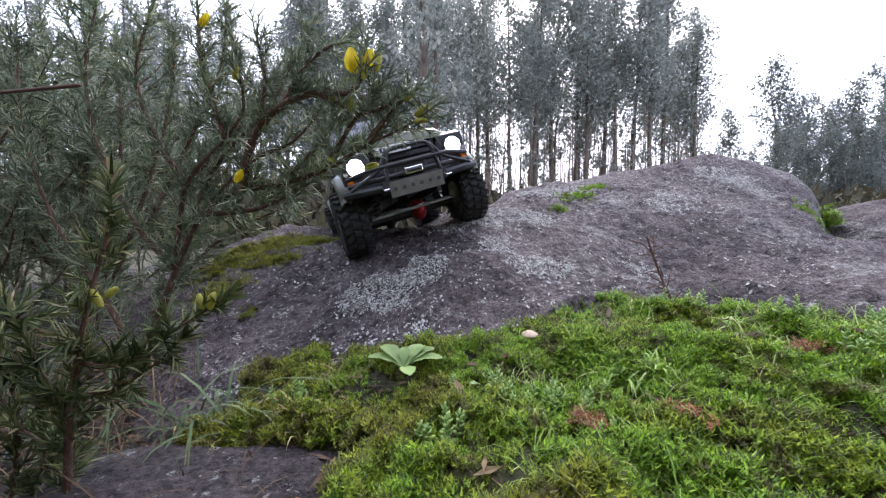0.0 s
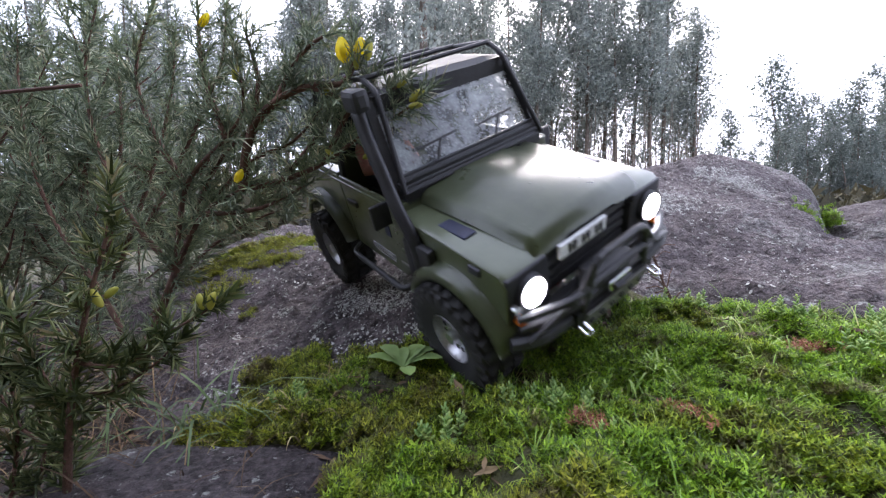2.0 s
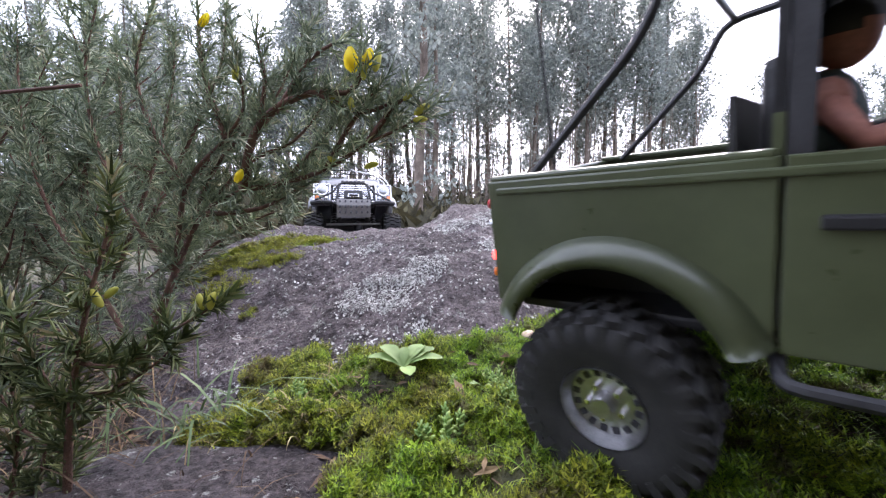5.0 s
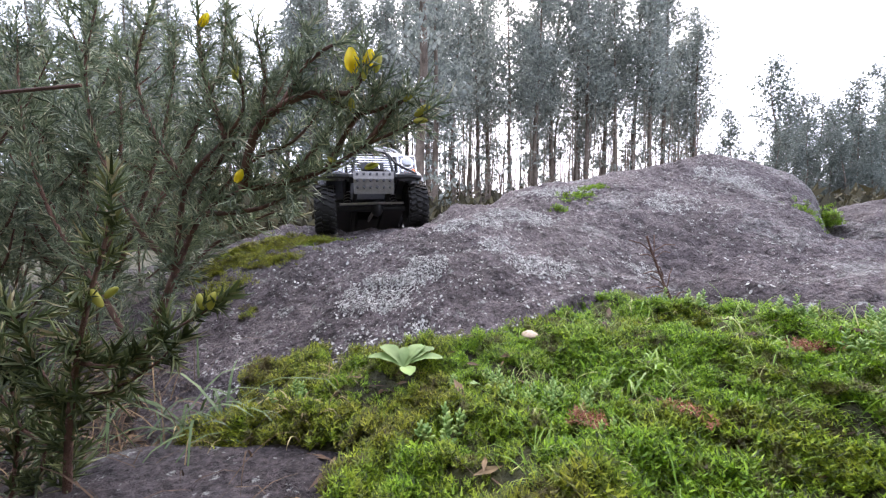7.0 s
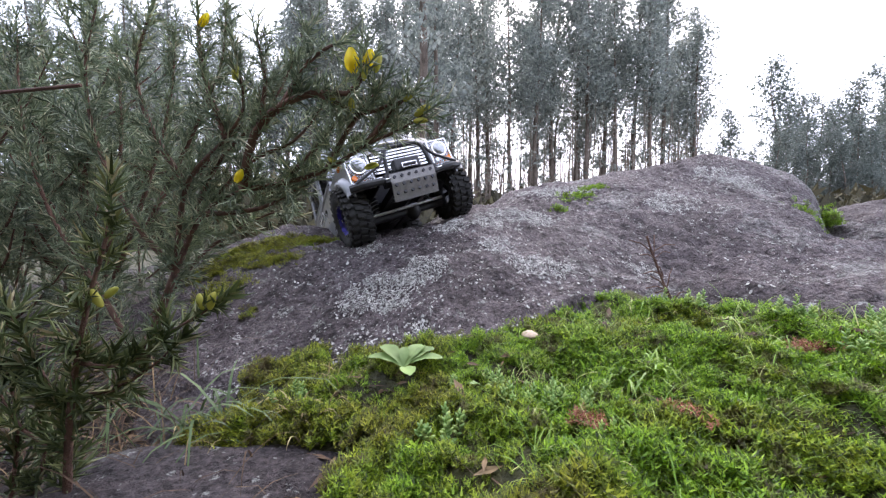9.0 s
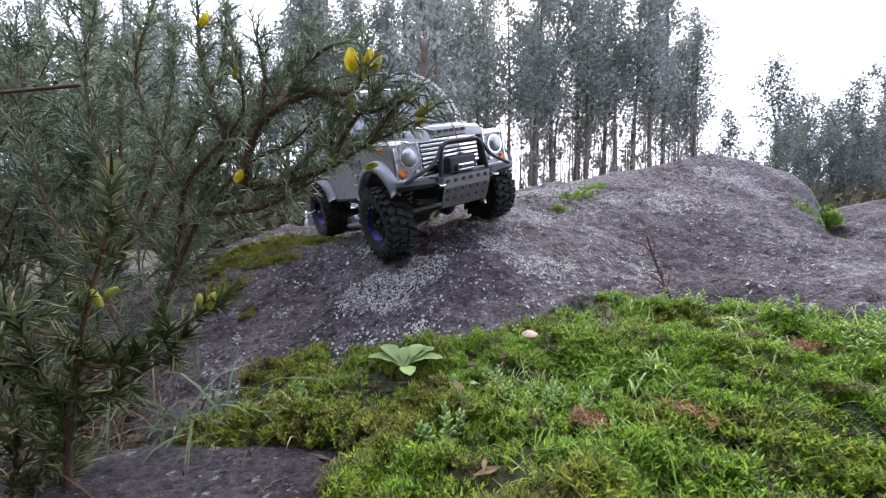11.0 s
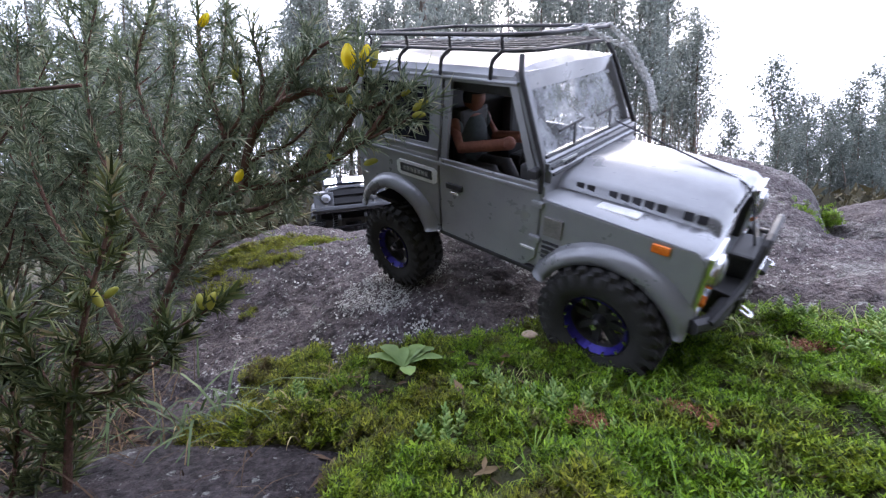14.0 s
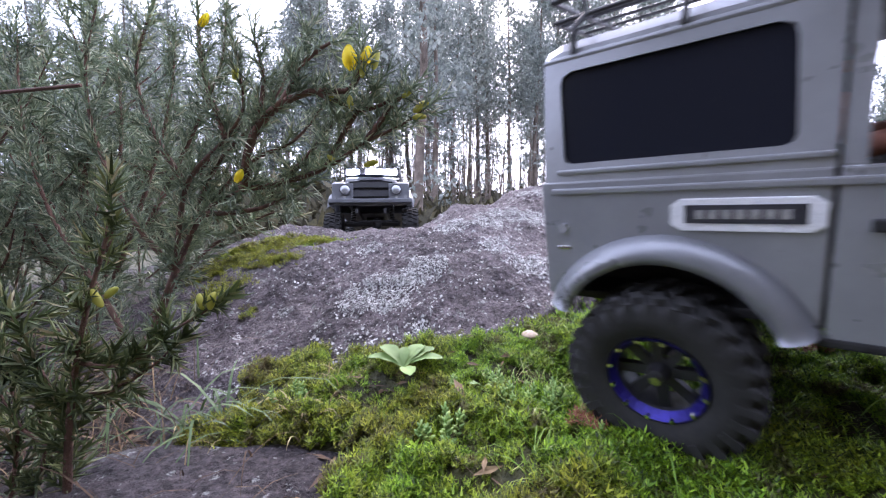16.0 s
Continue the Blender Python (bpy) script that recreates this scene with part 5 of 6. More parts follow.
def sprig(seed, length, thorns, size, radius):
    """A short shoot set round with thorns, the tip thorn longest."""
    rs = np.random.RandomState(seed)
    vs, fs, base = [], [], 0
    for k in range(thorns):
        t = (k + 0.5) / thorns
        a = 2.39996 * k + rs.uniform(-0.4, 0.4)
        tilt = rs.uniform(0.65, 1.25) * (1.1 - 0.7 * t)
        d = (math.sin(tilt) * math.cos(a), math.sin(tilt) * math.sin(a), math.cos(tilt))
        v, f = spine(size * rs.uniform(0.6, 1.25), radius * rs.uniform(0.8, 1.2), rs.uniform(-0.2, 0.2))
        vs.append(v @ rot_to(d, rs.uniform(0, 6)).T + np.array([0, 0, t * length]))
        fs.append(f + base)
        base += len(v)
    v, f = spine(length * 1.2, radius * 1.5, 0.05)
    vs.append(v)
    fs.append(f + base)
    return np.concatenate(vs), np.concatenate(fs)


SPRIGS = [sprig(50 + k, 0.018, 12, 0.0118, 0.00055) for k in range(6)]
FAT_SPRIGS = [sprig(70 + k, 0.013, 15, 0.0125, 0.0008) for k in range(5)]


def smooth_path(pts, step):
    """Points every step metres along a rounded path."""
    p = np.array(pts, float)
    q = []
    for i in range(len(p) - 1):
        a, b, c, d = p[max(i - 1, 0)], p[i], p[i + 1], p[min(i + 2, len(p) - 1)]
        n = max(2, int(np.linalg.norm(c - b) / step))
        for k in range(n):
            t = k / n
            q.append(0.5 * (2 * b + (c - a) * t + (2 * a - 5 * b + 4 * c - d) * t * t + (3 * b - a - 3 * c + d) * t ** 3))
    q.append(p[-1])
    return np.array(q)


def dress(stems, origin, templates, step, size, r0, seed, bare=0.0):
    """The wood of the stems as one shape, and all the sprigs along them as another."""
    rnd = random.Random(seed)
    bm, places = bmesh.new(), []
    for s, st in enumerate(stems):
        path = smooth_path(st, 0.012) - origin
        n = len(path)
        thick = r0 * (1.0 if s == 0 else 0.6)
        rings = []
        for k, p in enumerate(path):
            d = Vector(path[min(k + 1, n - 1)] - path[max(k - 1, 0)]).normalized()
            m = d.to_track_quat("Z", "Y").to_matrix()
            r = thick * (1 - 0.75 * k / n)
            rings.append([bm.verts.new(Vector(p) + m @ Vector((r * math.cos(1.0472 * j), r * math.sin(1.0472 * j), 0))) for j in range(6)])
        for a, b in zip(rings, rings[1:]):
            for j in range(6):
                bm.faces.new((a[j], a[(j + 1) % 6], b[(j + 1) % 6], b[j]))
        fine = smooth_path(st, step) - origin
        for k, p in enumerate(fine):
            t = k / len(fine)
            if t < bare and rnd.random() > 0.25:
                continue
            along = fine[min(k + 1, len(fine) - 1)] - fine[max(k - 1, 0)]
            along = along / (np.linalg.norm(along) + 1e-9)
            side = np.array([rnd.gauss(0, 1), rnd.gauss(0, 1), rnd.gauss(0.25, 1)])
            d = side / np.linalg.norm(side) * 0.9 + along * 0.8
            places.append((rnd.randrange(len(templates)), rot_to(d, rnd.uniform(0, 6)) * size * rnd.uniform(0.7, 1.35), p))
        places.append((0, rot_to(along, 0) * size * 1.3, fine[-1]))
    return bm, scattered(templates, places)


def petals(open_bud):
    """A pea flower: an upright standard petal, two wings and a keel; or a closed bud."""
    bm = bmesh.new()
    if open_bud:
        n, m = 6, 6
        for (w, h, cup, lift, turn) in ((0.0048, 0.0155, 0.003, 0.0, 0.0), (0.003, 0.0115, 0.0022, 0.0006, 0.9), (0.003, 0.0115, 0.0022, 0.0006, -0.9)):
            grid = []
            for i in range(n + 1):
                v = i / n
                row = []
                for j in range(m + 1):
                    u = j / m * 2 - 1
                    x = w * u * math.sin(math.pi * min(0.98, v * 0.86 + 0.1)) ** 0.7
                    y = -cup * (1 - u * u) * math.sin(math.pi * v) + lift
                    row.append(bm.verts.new(Matrix.Rotation(turn, 3, "Z") @ Vector((x, y, v * h))))
                grid.append(row)
            for i in range(n):
                for j in range(m):
                    bm.faces.new((grid[i][j], grid[i][j + 1], grid[i + 1][j + 1], grid[i + 1][j]))
    else:
        bmesh.ops.create_uvsphere(bm, u_segments=10, v_segments=8, radius=1, matrix=Matrix.Translation((0, 0, 0.006)) @ Matrix.Diagonal((0.0028, 0.0024, 0.0065, 1)))
        for v in bm.verts:
            if v.co.z > 0.006:
                v.co.x += 0.0012 * ((v.co.z - 0.006) / 0.0065) ** 2
    return bm


def gorse(name, label, stems, origin, templates, mat, step, size, r0, seed, bare=0.0, parent=None):
    holder = new(name)
    holder.location = origin
    if parent is not None:
        holder.parent = parent
        holder.location = Vector(origin) - parent.location
    else:
        tagged(holder, label, "shrub")
    bm, (v, f) = dress(stems, np.array(origin), templates, step, size, r0, seed, bare)
    part("branchwood", bm, MAT_WOOD, holder, smooth=True)
    sp = mesh_of("thorn_foliage", v, f, mat, holder)
    sp["kind"] = "stuff"
    return holder


def flower_on(holder, base, place, open_bud, size, tilt):
    ob = part("flower" if open_bud else "flower_bud", petals(open_bud), MAT_PETAL if open_bud else MAT_BUD, holder, "bright yellow gorse flower" if open_bud else "yellow-green gorse bud", smooth=True)
    ob.matrix_basis = Matrix.Translation(Vector(place) - Vector(base)) @ Matrix.Rotation(tilt, 4, "Y") @ Matrix.Scale(size, 4)
    return ob


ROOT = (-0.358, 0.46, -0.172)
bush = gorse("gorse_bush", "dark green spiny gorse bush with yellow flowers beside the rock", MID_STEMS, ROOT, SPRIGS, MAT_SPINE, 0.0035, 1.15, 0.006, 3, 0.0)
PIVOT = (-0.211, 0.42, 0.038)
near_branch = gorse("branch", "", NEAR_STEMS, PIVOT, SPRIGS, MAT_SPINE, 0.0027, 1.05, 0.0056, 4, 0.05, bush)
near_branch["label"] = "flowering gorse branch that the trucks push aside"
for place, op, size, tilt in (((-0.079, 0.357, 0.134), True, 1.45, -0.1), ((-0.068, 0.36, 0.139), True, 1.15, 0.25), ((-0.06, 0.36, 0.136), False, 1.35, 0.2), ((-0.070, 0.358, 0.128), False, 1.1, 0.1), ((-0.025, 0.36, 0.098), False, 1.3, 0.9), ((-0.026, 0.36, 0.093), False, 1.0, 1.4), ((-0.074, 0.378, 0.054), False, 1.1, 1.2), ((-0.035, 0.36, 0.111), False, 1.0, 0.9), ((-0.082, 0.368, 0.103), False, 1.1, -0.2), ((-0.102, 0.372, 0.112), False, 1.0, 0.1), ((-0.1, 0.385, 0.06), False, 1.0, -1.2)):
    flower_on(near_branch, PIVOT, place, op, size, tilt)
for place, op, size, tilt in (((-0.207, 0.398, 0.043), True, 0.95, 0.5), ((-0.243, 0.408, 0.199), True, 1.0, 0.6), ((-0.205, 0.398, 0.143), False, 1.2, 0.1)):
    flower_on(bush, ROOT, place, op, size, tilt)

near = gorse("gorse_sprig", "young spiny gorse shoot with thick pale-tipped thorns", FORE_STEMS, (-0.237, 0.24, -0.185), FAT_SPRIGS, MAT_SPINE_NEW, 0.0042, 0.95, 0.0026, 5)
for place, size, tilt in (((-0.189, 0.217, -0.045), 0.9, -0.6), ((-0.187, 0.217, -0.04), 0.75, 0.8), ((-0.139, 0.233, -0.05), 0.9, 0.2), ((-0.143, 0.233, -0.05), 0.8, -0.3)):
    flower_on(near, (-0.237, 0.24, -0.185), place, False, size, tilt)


def thicket():
    """The deep of the bush: many leaning stems with side shoots."""
    rnd = random.Random(12)
    stems = []
    for k in range(32):
        y = rnd.uniform(0.52, 1.15)
        x = -rnd.uniform(0.72, 1.4) * y - 0.02
        h = rnd.uniform(0.18, 0.55) * (0.5 + 0.55 * y)
        lean = rnd.uniform(-0.1, 0.45)
        base = np.array([x, y, -0.25])
        top = np.array([x + lean * h, y + rnd.uniform(-0.15, 0.1) * h, -0.25 + h + 0.12])
        mid = (base + top) / 2 + np.array([rnd.uniform(-0.04, 0.04), rnd.uniform(-0.03, 0.03), 0.0])
        if top[0] / top[1] > -0.42:
            top[0] = -0.42 * top[1] - rnd.uniform(0, 0.15)
        stems.append([tuple(base), tuple(mid), tuple(top)])
        for j in range(5):
            t = rnd.uniform(0.25, 0.95)
            p = base * (1 - t) ** 2 + 2 * mid * t * (1 - t) + top * t * t
            q = p + np.array([rnd.uniform(-0.1, 0.12), rnd.uniform(-0.06, 0.06), rnd.uniform(0.04, 0.14)])
            if q[0] / q[1] > (-0.62 if q[2] < 0.06 else -0.4):
                continue
            stems.append([tuple(p), tuple((p + q) / 2 + np.array([0, 0, -0.01])), tuple(q)])
    return stems


gorse("gorse_thicket", "dense tangled gorse thicket, dark green and brown inside", thicket(), (-0.7, 0.8, -0.25), SPRIGS[:4], MAT_SPINE, 0.0075, 1.5, 0.004, 6)

bm = rod(bmesh.new(), [(-0.43, 0.36, 0.108), (-0.384, 0.35, 0.115), (-0.349, 0.35, 0.118), (-0.315, 0.352, 0.122)], 0.0016, 6)
tagged(part("dead_twig", bm, MAT_WOOD), "thin bare reddish-brown twig caught in gorse", "twig")


# ---- moss, grass and small plants ----
def mossy_material():
    m, n, l, b = tree_of("star_moss")
    geo = n.new("ShaderNodeNewGeometry")
    rnd = geo.outputs["Random Per Island"]
    v = coords(n)
    lush = ramp_of(n, l, rnd, [(0.0, (0.022, 0.042, 0.004)), (0.5, (0.155, 0.305, 0.012)), (1.0, (0.37, 0.58, 0.03))])
    dry = ramp_of(n, l, rnd, [(0.0, (0.022, 0.022, 0.004)), (0.5, (0.175, 0.205, 0.012)), (1.0, (0.42, 0.43, 0.03))])
    # the lush kind grows away from the stone, the yellow kind round it
    sep = n.new("ShaderNodeSeparateXYZ")
    l.new(v, sep.inputs[0])
    grade = n.new("ShaderNodeMath")
    grade.operation = "MULTIPLY_ADD"
    l.new(sep.outputs["X"], grade.inputs[0])
    grade.inputs[1].default_value = -0.45
    l.new(noise_of(n, l, 13, 5, 0.6, v), grade.inputs[2])
    patch = ramp_of(n, l, grade.outputs[0], [(0.40, (0, 0, 0)), (0.58, (1, 1, 1))])
    brown = ramp_of(n, l, noise_of(n, l, 42, 4, 0.6, v), [(0.53, (0, 0, 0)), (0.63, (1, 1, 1))])
    c = mixed(n, l, patch, lush, dry)
    c = mixed(n, l, mixed(n, l, 0.75, (0, 0, 0), brown), c, (0.07, 0.04, 0.018))
    l.new(c, b.inputs["Base Color"])
    b.inputs["Roughness"].default_value = 0.55
    tr = n.new("ShaderNodeBsdfTranslucent")
    l.new(c, tr.inputs["Color"])
    mx = n.new("ShaderNodeMixShader")
    mx.inputs[0].default_value = 0.35
    l.new(b.outputs[0], mx.inputs[1])
    l.new(tr.outputs[0], mx.inputs[2])
    l.new(mx.outputs[0], n["Material Output"].inputs["Surface"])
    return m


MAT_STAR = mossy_material()
MAT_BROAD = leafy("pale_green_leaf", [(0.0, (0.19, 0.32, 0.1)), (1.0, (0.29, 0.4, 0.14))], 0.62, 0.25)
MAT_SEDUM = leafy("blue_green_stonecrop", [(0.0, (0.2, 0.36, 0.1)), (0.6, (0.34, 0.52, 0.16)), (1.0, (0.5, 0.62, 0.18))], 0.5, 0.2)
MAT_STRAW = leafy("dry_straw", [(0.0, (0.3, 0.22, 0.1)), (1.0, (0.5, 0.42, 0.22))], 0.7, 0.25)
MAT_BLUEGRASS = leafy("blue_green_grass", [(0.0, (0.055, 0.1, 0.035)), (1.0, (0.15, 0.22, 0.085))], 0.5, 0.25)
MAT_LITTER = leafy("dead_leaves", [(0.0, (0.05, 0.03, 0.02)), (0.6, (0.12, 0.07, 0.04)), (1.0, (0.28, 0.19, 0.1))], 0.8, 0.1)
MAT_CAP = worn("mushroom_cap", (0.45, 0.32, 0.22), (0.62, 0.48, 0.36), 200, 0.6)


def moss_shoot(seed, shoots, spread):
    rs = np.random.RandomState(seed)
    vs, fs, base = [], [], 0
    for s in range(shoots):
        o = np.array([rs.uniform(-spread, spread), rs.uniform(-spread, spread), 0])
        lean = np.array([rs.uniform(-0.35, 0.35), rs.uniform(-0.35, 0.35), 1.0])
        h = rs.uniform(0.005, 0.010)
        for k in range(10):
            t = 0.3 + 0.7 * k / 10
            a = 2.39996 * k
            c = o + lean * h * t
            up = 0.15 + 0.75 * t
            d = np.array([math.cos(a), math.sin(a), up])
            d /= np.linalg.norm(d)
            sd = np.array([-math.sin(a), math.cos(a), 0])
            ln, w = rs.uniform(0.0022, 0.0038), 0.00047
            vs.append(np.stack([c - sd * w, c + sd * w, c + d * ln]))
            fs.append(np.array([[0, 1, 2]]) + base)
            base += 3
    return np.concatenate(vs), np.concatenate(fs)


def moss_top(x, y):
    return float(moss_height(x, y)) + 0.012 * fbm(x, y, 11, 1.3, 3) + 0.019 * abs(fbm(x, y, 27, 5.2, 2)) - 0.002


def moss_tufts():
    rnd = random.Random(21)
    temps = [moss_shoot(90 + k, 6, 0.004) for k in range(8)]
    places = []
    tries = 0
    while len(places) < 13500 and tries < 90000:
        tries += 1
        y = 0.13 + 0.37 * rnd.random()
        x = rnd.uniform(-0.9, 1.25) * y
        if y < 0.2 and rnd.random() < 0.4:
            continue
        if not bool(mossy(np.array([x]), np.array([y]))[0]) or y > moss_edge(x) + 0.012 * rnd.random():
            continue
        if on_stone(x, y) and not (x > -0.075 and rnd.random() < 0.4):
            continue
        lump = fbm(x, y, 26, 4.4, 3)
        if lump < -0.22 and rnd.random() < 0.88:
            continue
        size = rnd.uniform(0.75, 1.35) * (1 + 0.25 * lump) * (1.15 if y < 0.29 - 0.2 * (x - 0.05) else 1.0)
        m = rot_to((rnd.gauss(0, 0.22), rnd.gauss(-0.05, 0.22), 1), rnd.uniform(0, 6)) * size
        places.append((rnd.randrange(8), m, np.array([x, y, moss_top(x, y) - 0.001 + 0.003 * lump])))
    v, f = scattered(temps, places)
    tagged(mesh_of("moss_shoots", v, f, MAT_STAR), "upright yellow-green star moss shoots", "moss", kind="stuff")


moss_tufts()


def blades(name, label, mat, spots, seed, width=0.0009, stuff=True):
    """Arching grass blades: (x, y, count, spread, length, droop) for each spot."""
    rnd = random.Random(seed)
    vs, fs = [], []
    for x, y, count, spread, length, droop in spots:
        for _ in range(count):
            px, py = x + rnd.gauss(0, spread), y + rnd.gauss(0, spread)
            if px > -0.1 and py > float(moss_edge(px)) - 0.004:
                continue
            z = moss_top(px, py) - 0.003
            a = rnd.uniform(0, 6.28)
            ln = length * rnd.uniform(0.5, 1.25)
            d = np.array([math.cos(a), math.sin(a), 0])
            sd = np.array([-math.sin(a), math.cos(a), 0]) * width * rnd.uniform(0.7, 1.4)
            rise = rnd.uniform(0.5, 1.3) + (0.25 if droop < 0.8 else 0.1)
            b = len(vs)
            n = 6
            for k in range(n + 1):
                t = k / n
                c = np.array([px, py, z]) + d * ln * t * 0.8 + np.array([0, 0, 1]) * ln * (rise * t - droop * rnd.uniform(0.95, 1.05) * t * t)
                w = (1 - t) ** 0.6
                vs.append(c - sd * w)
                vs.append(c + sd * w)
            for k in range(n):
                fs.append((b + 2 * k, b + 2 * k + 1, b + 2 * k + 3, b + 2 * k + 2))
    ob = mesh_of(name, np.array(vs), fs, mat)
    return tagged(ob, label, "grass", kind="stuff" if stuff else "")


rg = random.Random(9)
turf = [(rg.uniform(0.05, 0.5), rg.uniform(0.2, 0.44), 16, 0.014, 0.03, 0.79) for _ in range(210)]
turf = [s for s in turf if s[1] < moss_edge(s[0]) - 0.01]
blades("turf", "fine bright green grass growing through moss", MAT_GRASS, turf, 10, 0.00042)
blades("grass_tuft", "pale green grass tuft flattened in moss", MAT_GRASS, [(0.15, 0.322, 90, 0.007, 0.046, 0.95), (0.185, 0.325, 55, 0.007, 0.04, 0.95)], 11, 0.0011, False)
blades("grass_clump", "long arching blue-green grass clump beside gorse", MAT_BLUEGRASS, [(-0.19, 0.33, 34, 0.014, 0.1, 1.05), (-0.225, 0.345, 20, 0.014, 0.085, 1.0)], 12, 0.0016, False)
for j, s in enumerate(((-0.1, 0.37, 22, 0.01, 0.045, 0.8), (-0.2, 0.33, 16, 0.015, 0.05, 0.9), (0.155, 0.318, 14, 0.005, 0.02, 0.8))):
    blades("straw_tuft", "dry straw-coloured grass tuft in moss", MAT_STRAW, [s], 13 + 20 * j, 0.0008, False)
blades("fresh_grass", "long fresh bright green grass over moss", MAT_GRASS, [(0.17 + 0.035 * k, 0.33 + 0.022 * ((k * 5) % 7), 42, 0.022, 0.034, 0.95) for k in range(9)], 16, 0.0008)
blades("straw_tuft", "dry straw-coloured grass tuft in moss", MAT_STRAW, [(-0.102, 0.335, 42, 0.013, 0.036, 0.95), (-0.125, 0.325, 24, 0.012, 0.032, 0.95)], 17, 0.001, False)
blades("dead_stalks", "tangled brown grass stalks over soil", MAT_LITTER, [(-0.2 - 0.03 * k, 0.22 + 0.035 * k, 46, 0.035, 0.08, 0.85) for k in range(9)], 14, 0.0006)
blades("soil_grass", "sparse dull green grass under gorse", MAT_BLUEGRASS, [(-0.3 - 0.06 * k, 0.3 + 0.05 * k, 26, 0.05, 0.07, 0.7) for k in range(6)], 15, 0.0009)


def broad_leaf(bm, base, a, tilt, length, width):
    """An oval leaf with a folded midrib and upturned margin."""
    n = 8
    rows = []
    q = Matrix.Rotation(a, 3, "Z") @ Matrix.Rotation(-tilt, 3, "Y")
    for k in range(n + 1):
        t = k / n
        w = width * (max(0.0, math.sin(math.pi * min(1, t * 0.98 + 0.01))) ** 0.42) * (0.2 + 0.8 * min(1, t * 1.45))
        z = 0.12 * length * math.sin(t * 2.6)
        rows.append([bm.verts.new(Vector(base) + q @ Vector((t * length, u * w, z + abs(u) * w * 0.3 + 0.0004 * math.sin(t * 17 + u * 3)))) for u in (-1, -0.5, 0, 0.5, 1)])
    for r, s in zip(rows, rows[1:]):
        for j in range(4):
            bm.faces.new((r[j], r[j + 1], s[j + 1], s[j]))


def rosette(x, y, leaves, label):
    z = moss_top(x, y) + 0.008
    pl = tagged(new("rosette_plant"), label, "plant")
    pl.location = (x, y, z)
    for a, tilt, ln, w in leaves:
        bm = bmesh.new()
        broad_leaf(bm, (0, 0, 0), a, tilt, ln, w)
        part("leaf", bm, MAT_BROAD, pl, smooth=True)
    return pl


rosette(-0.037, 0.362, [(3.0, 0.16, 0.035, 0.0095), (2.35, 0.3, 0.036, 0.0098), (1.0, 0.32, 0.034, 0.0094), (0.55, 0.28, 0.036, 0.0096), (-0.15, 0.2, 0.038, 0.0098), (-1.25, 0.0, 0.026, 0.008), (1.6, 0.6, 0.022, 0.0055)], "small leafy rosette with pale green oval leaves in moss")
rosette(0.035, 0.335, [(0.0, 0.15, 0.022, 0.005), (3.6, 0.3, 0.014, 0.004)], "low plant with one oval leaf lying on moss")


def sedum(x, y, stems, seed, size=1.0):
    rnd = random.Random(seed)
    pl = tagged(new("stonecrop"), "blue-green stonecrop with fleshy stubby leaves in moss", "plant", "stonecrops in the moss")
    pl.location = (x, y, moss_top(x, y) + 0.005)
    bm = bmesh.new()
    for _ in range(stems):
        o = Vector((rnd.gauss(0, 0.009), rnd.gauss(0, 0.009), 0.002))
        h = rnd.uniform(0.006, 0.016) * size
        for k in range(12):
            t = k / 11
            a = 2.39996 * k
            d = Vector((math.cos(a), math.sin(a), 0.4 + t))
            r = (0.0034 - 0.0013 * t) * size
            c = o + Vector((0, 0, h * t)) + d.normalized() * r * 0.8
            m = Matrix.Translation(c) @ d.to_track_quat("Z", "Y").to_matrix().to_4x4() @ Matrix.Diagonal((r * 0.45, r * 0.32, r, 1))
            bmesh.ops.create_icosphere(bm, subdivisions=1, radius=1, matrix=m)
    part("fleshy_leaves", bm, MAT_SEDUM, pl, smooth=True)["kind"] = "stuff"


for k, (x, y, st, sz) in enumerate(((0.006, 0.275, 7, 1.25), (0.06, 0.305, 7, 1.0), (0.085, 0.295, 9, 1.0), (0.118, 0.285, 6, 1.0), (-0.125, 0.345, 7, 1.0), (0.01, 0.335, 4, 0.9), (0.33, 0.30, 8, 1.1), (0.31, 0.345, 6, 1.0), (0.045, 0.32, 5, 0.9), (0.107, 0.268, 5, 0.9), (0.36, 0.32, 7, 1.0), (0.265, 0.415, 6, 0.9))):
    sedum(x, y, st, 40 + k, sz)

def red_tips(x, y, seed):
    """A few reddish withered shoots standing out of the moss."""
    rnd = random.Random(seed)
    temps = [moss_shoot(170, 5, 0.004)]
    places = [(0, rot_to((rnd.gauss(0, 0.4), rnd.gauss(0, 0.4), 1), rnd.uniform(0, 6)) * 1.1, np.array([x + rnd.gauss(0, 0.006), y + rnd.gauss(0, 0.005), moss_top(x, y) + 0.006])) for _ in range(9)]
    v, f = scattered(temps, places)
    tagged(mesh_of("withered_moss", v, f, MAT_REDMOSS), "withered reddish-brown moss shoots", "moss")


MAT_REDMOSS = leafy("withered_red", [(0.0, (0.2, 0.06, 0.035)), (1.0, (0.45, 0.2, 0.12))], 0.7, 0.2)
for k, (x, y) in enumerate(((0.163, 0.262), (0.295, 0.31), (0.1, 0.265))):
    red_tips(x, y, 80 + k)

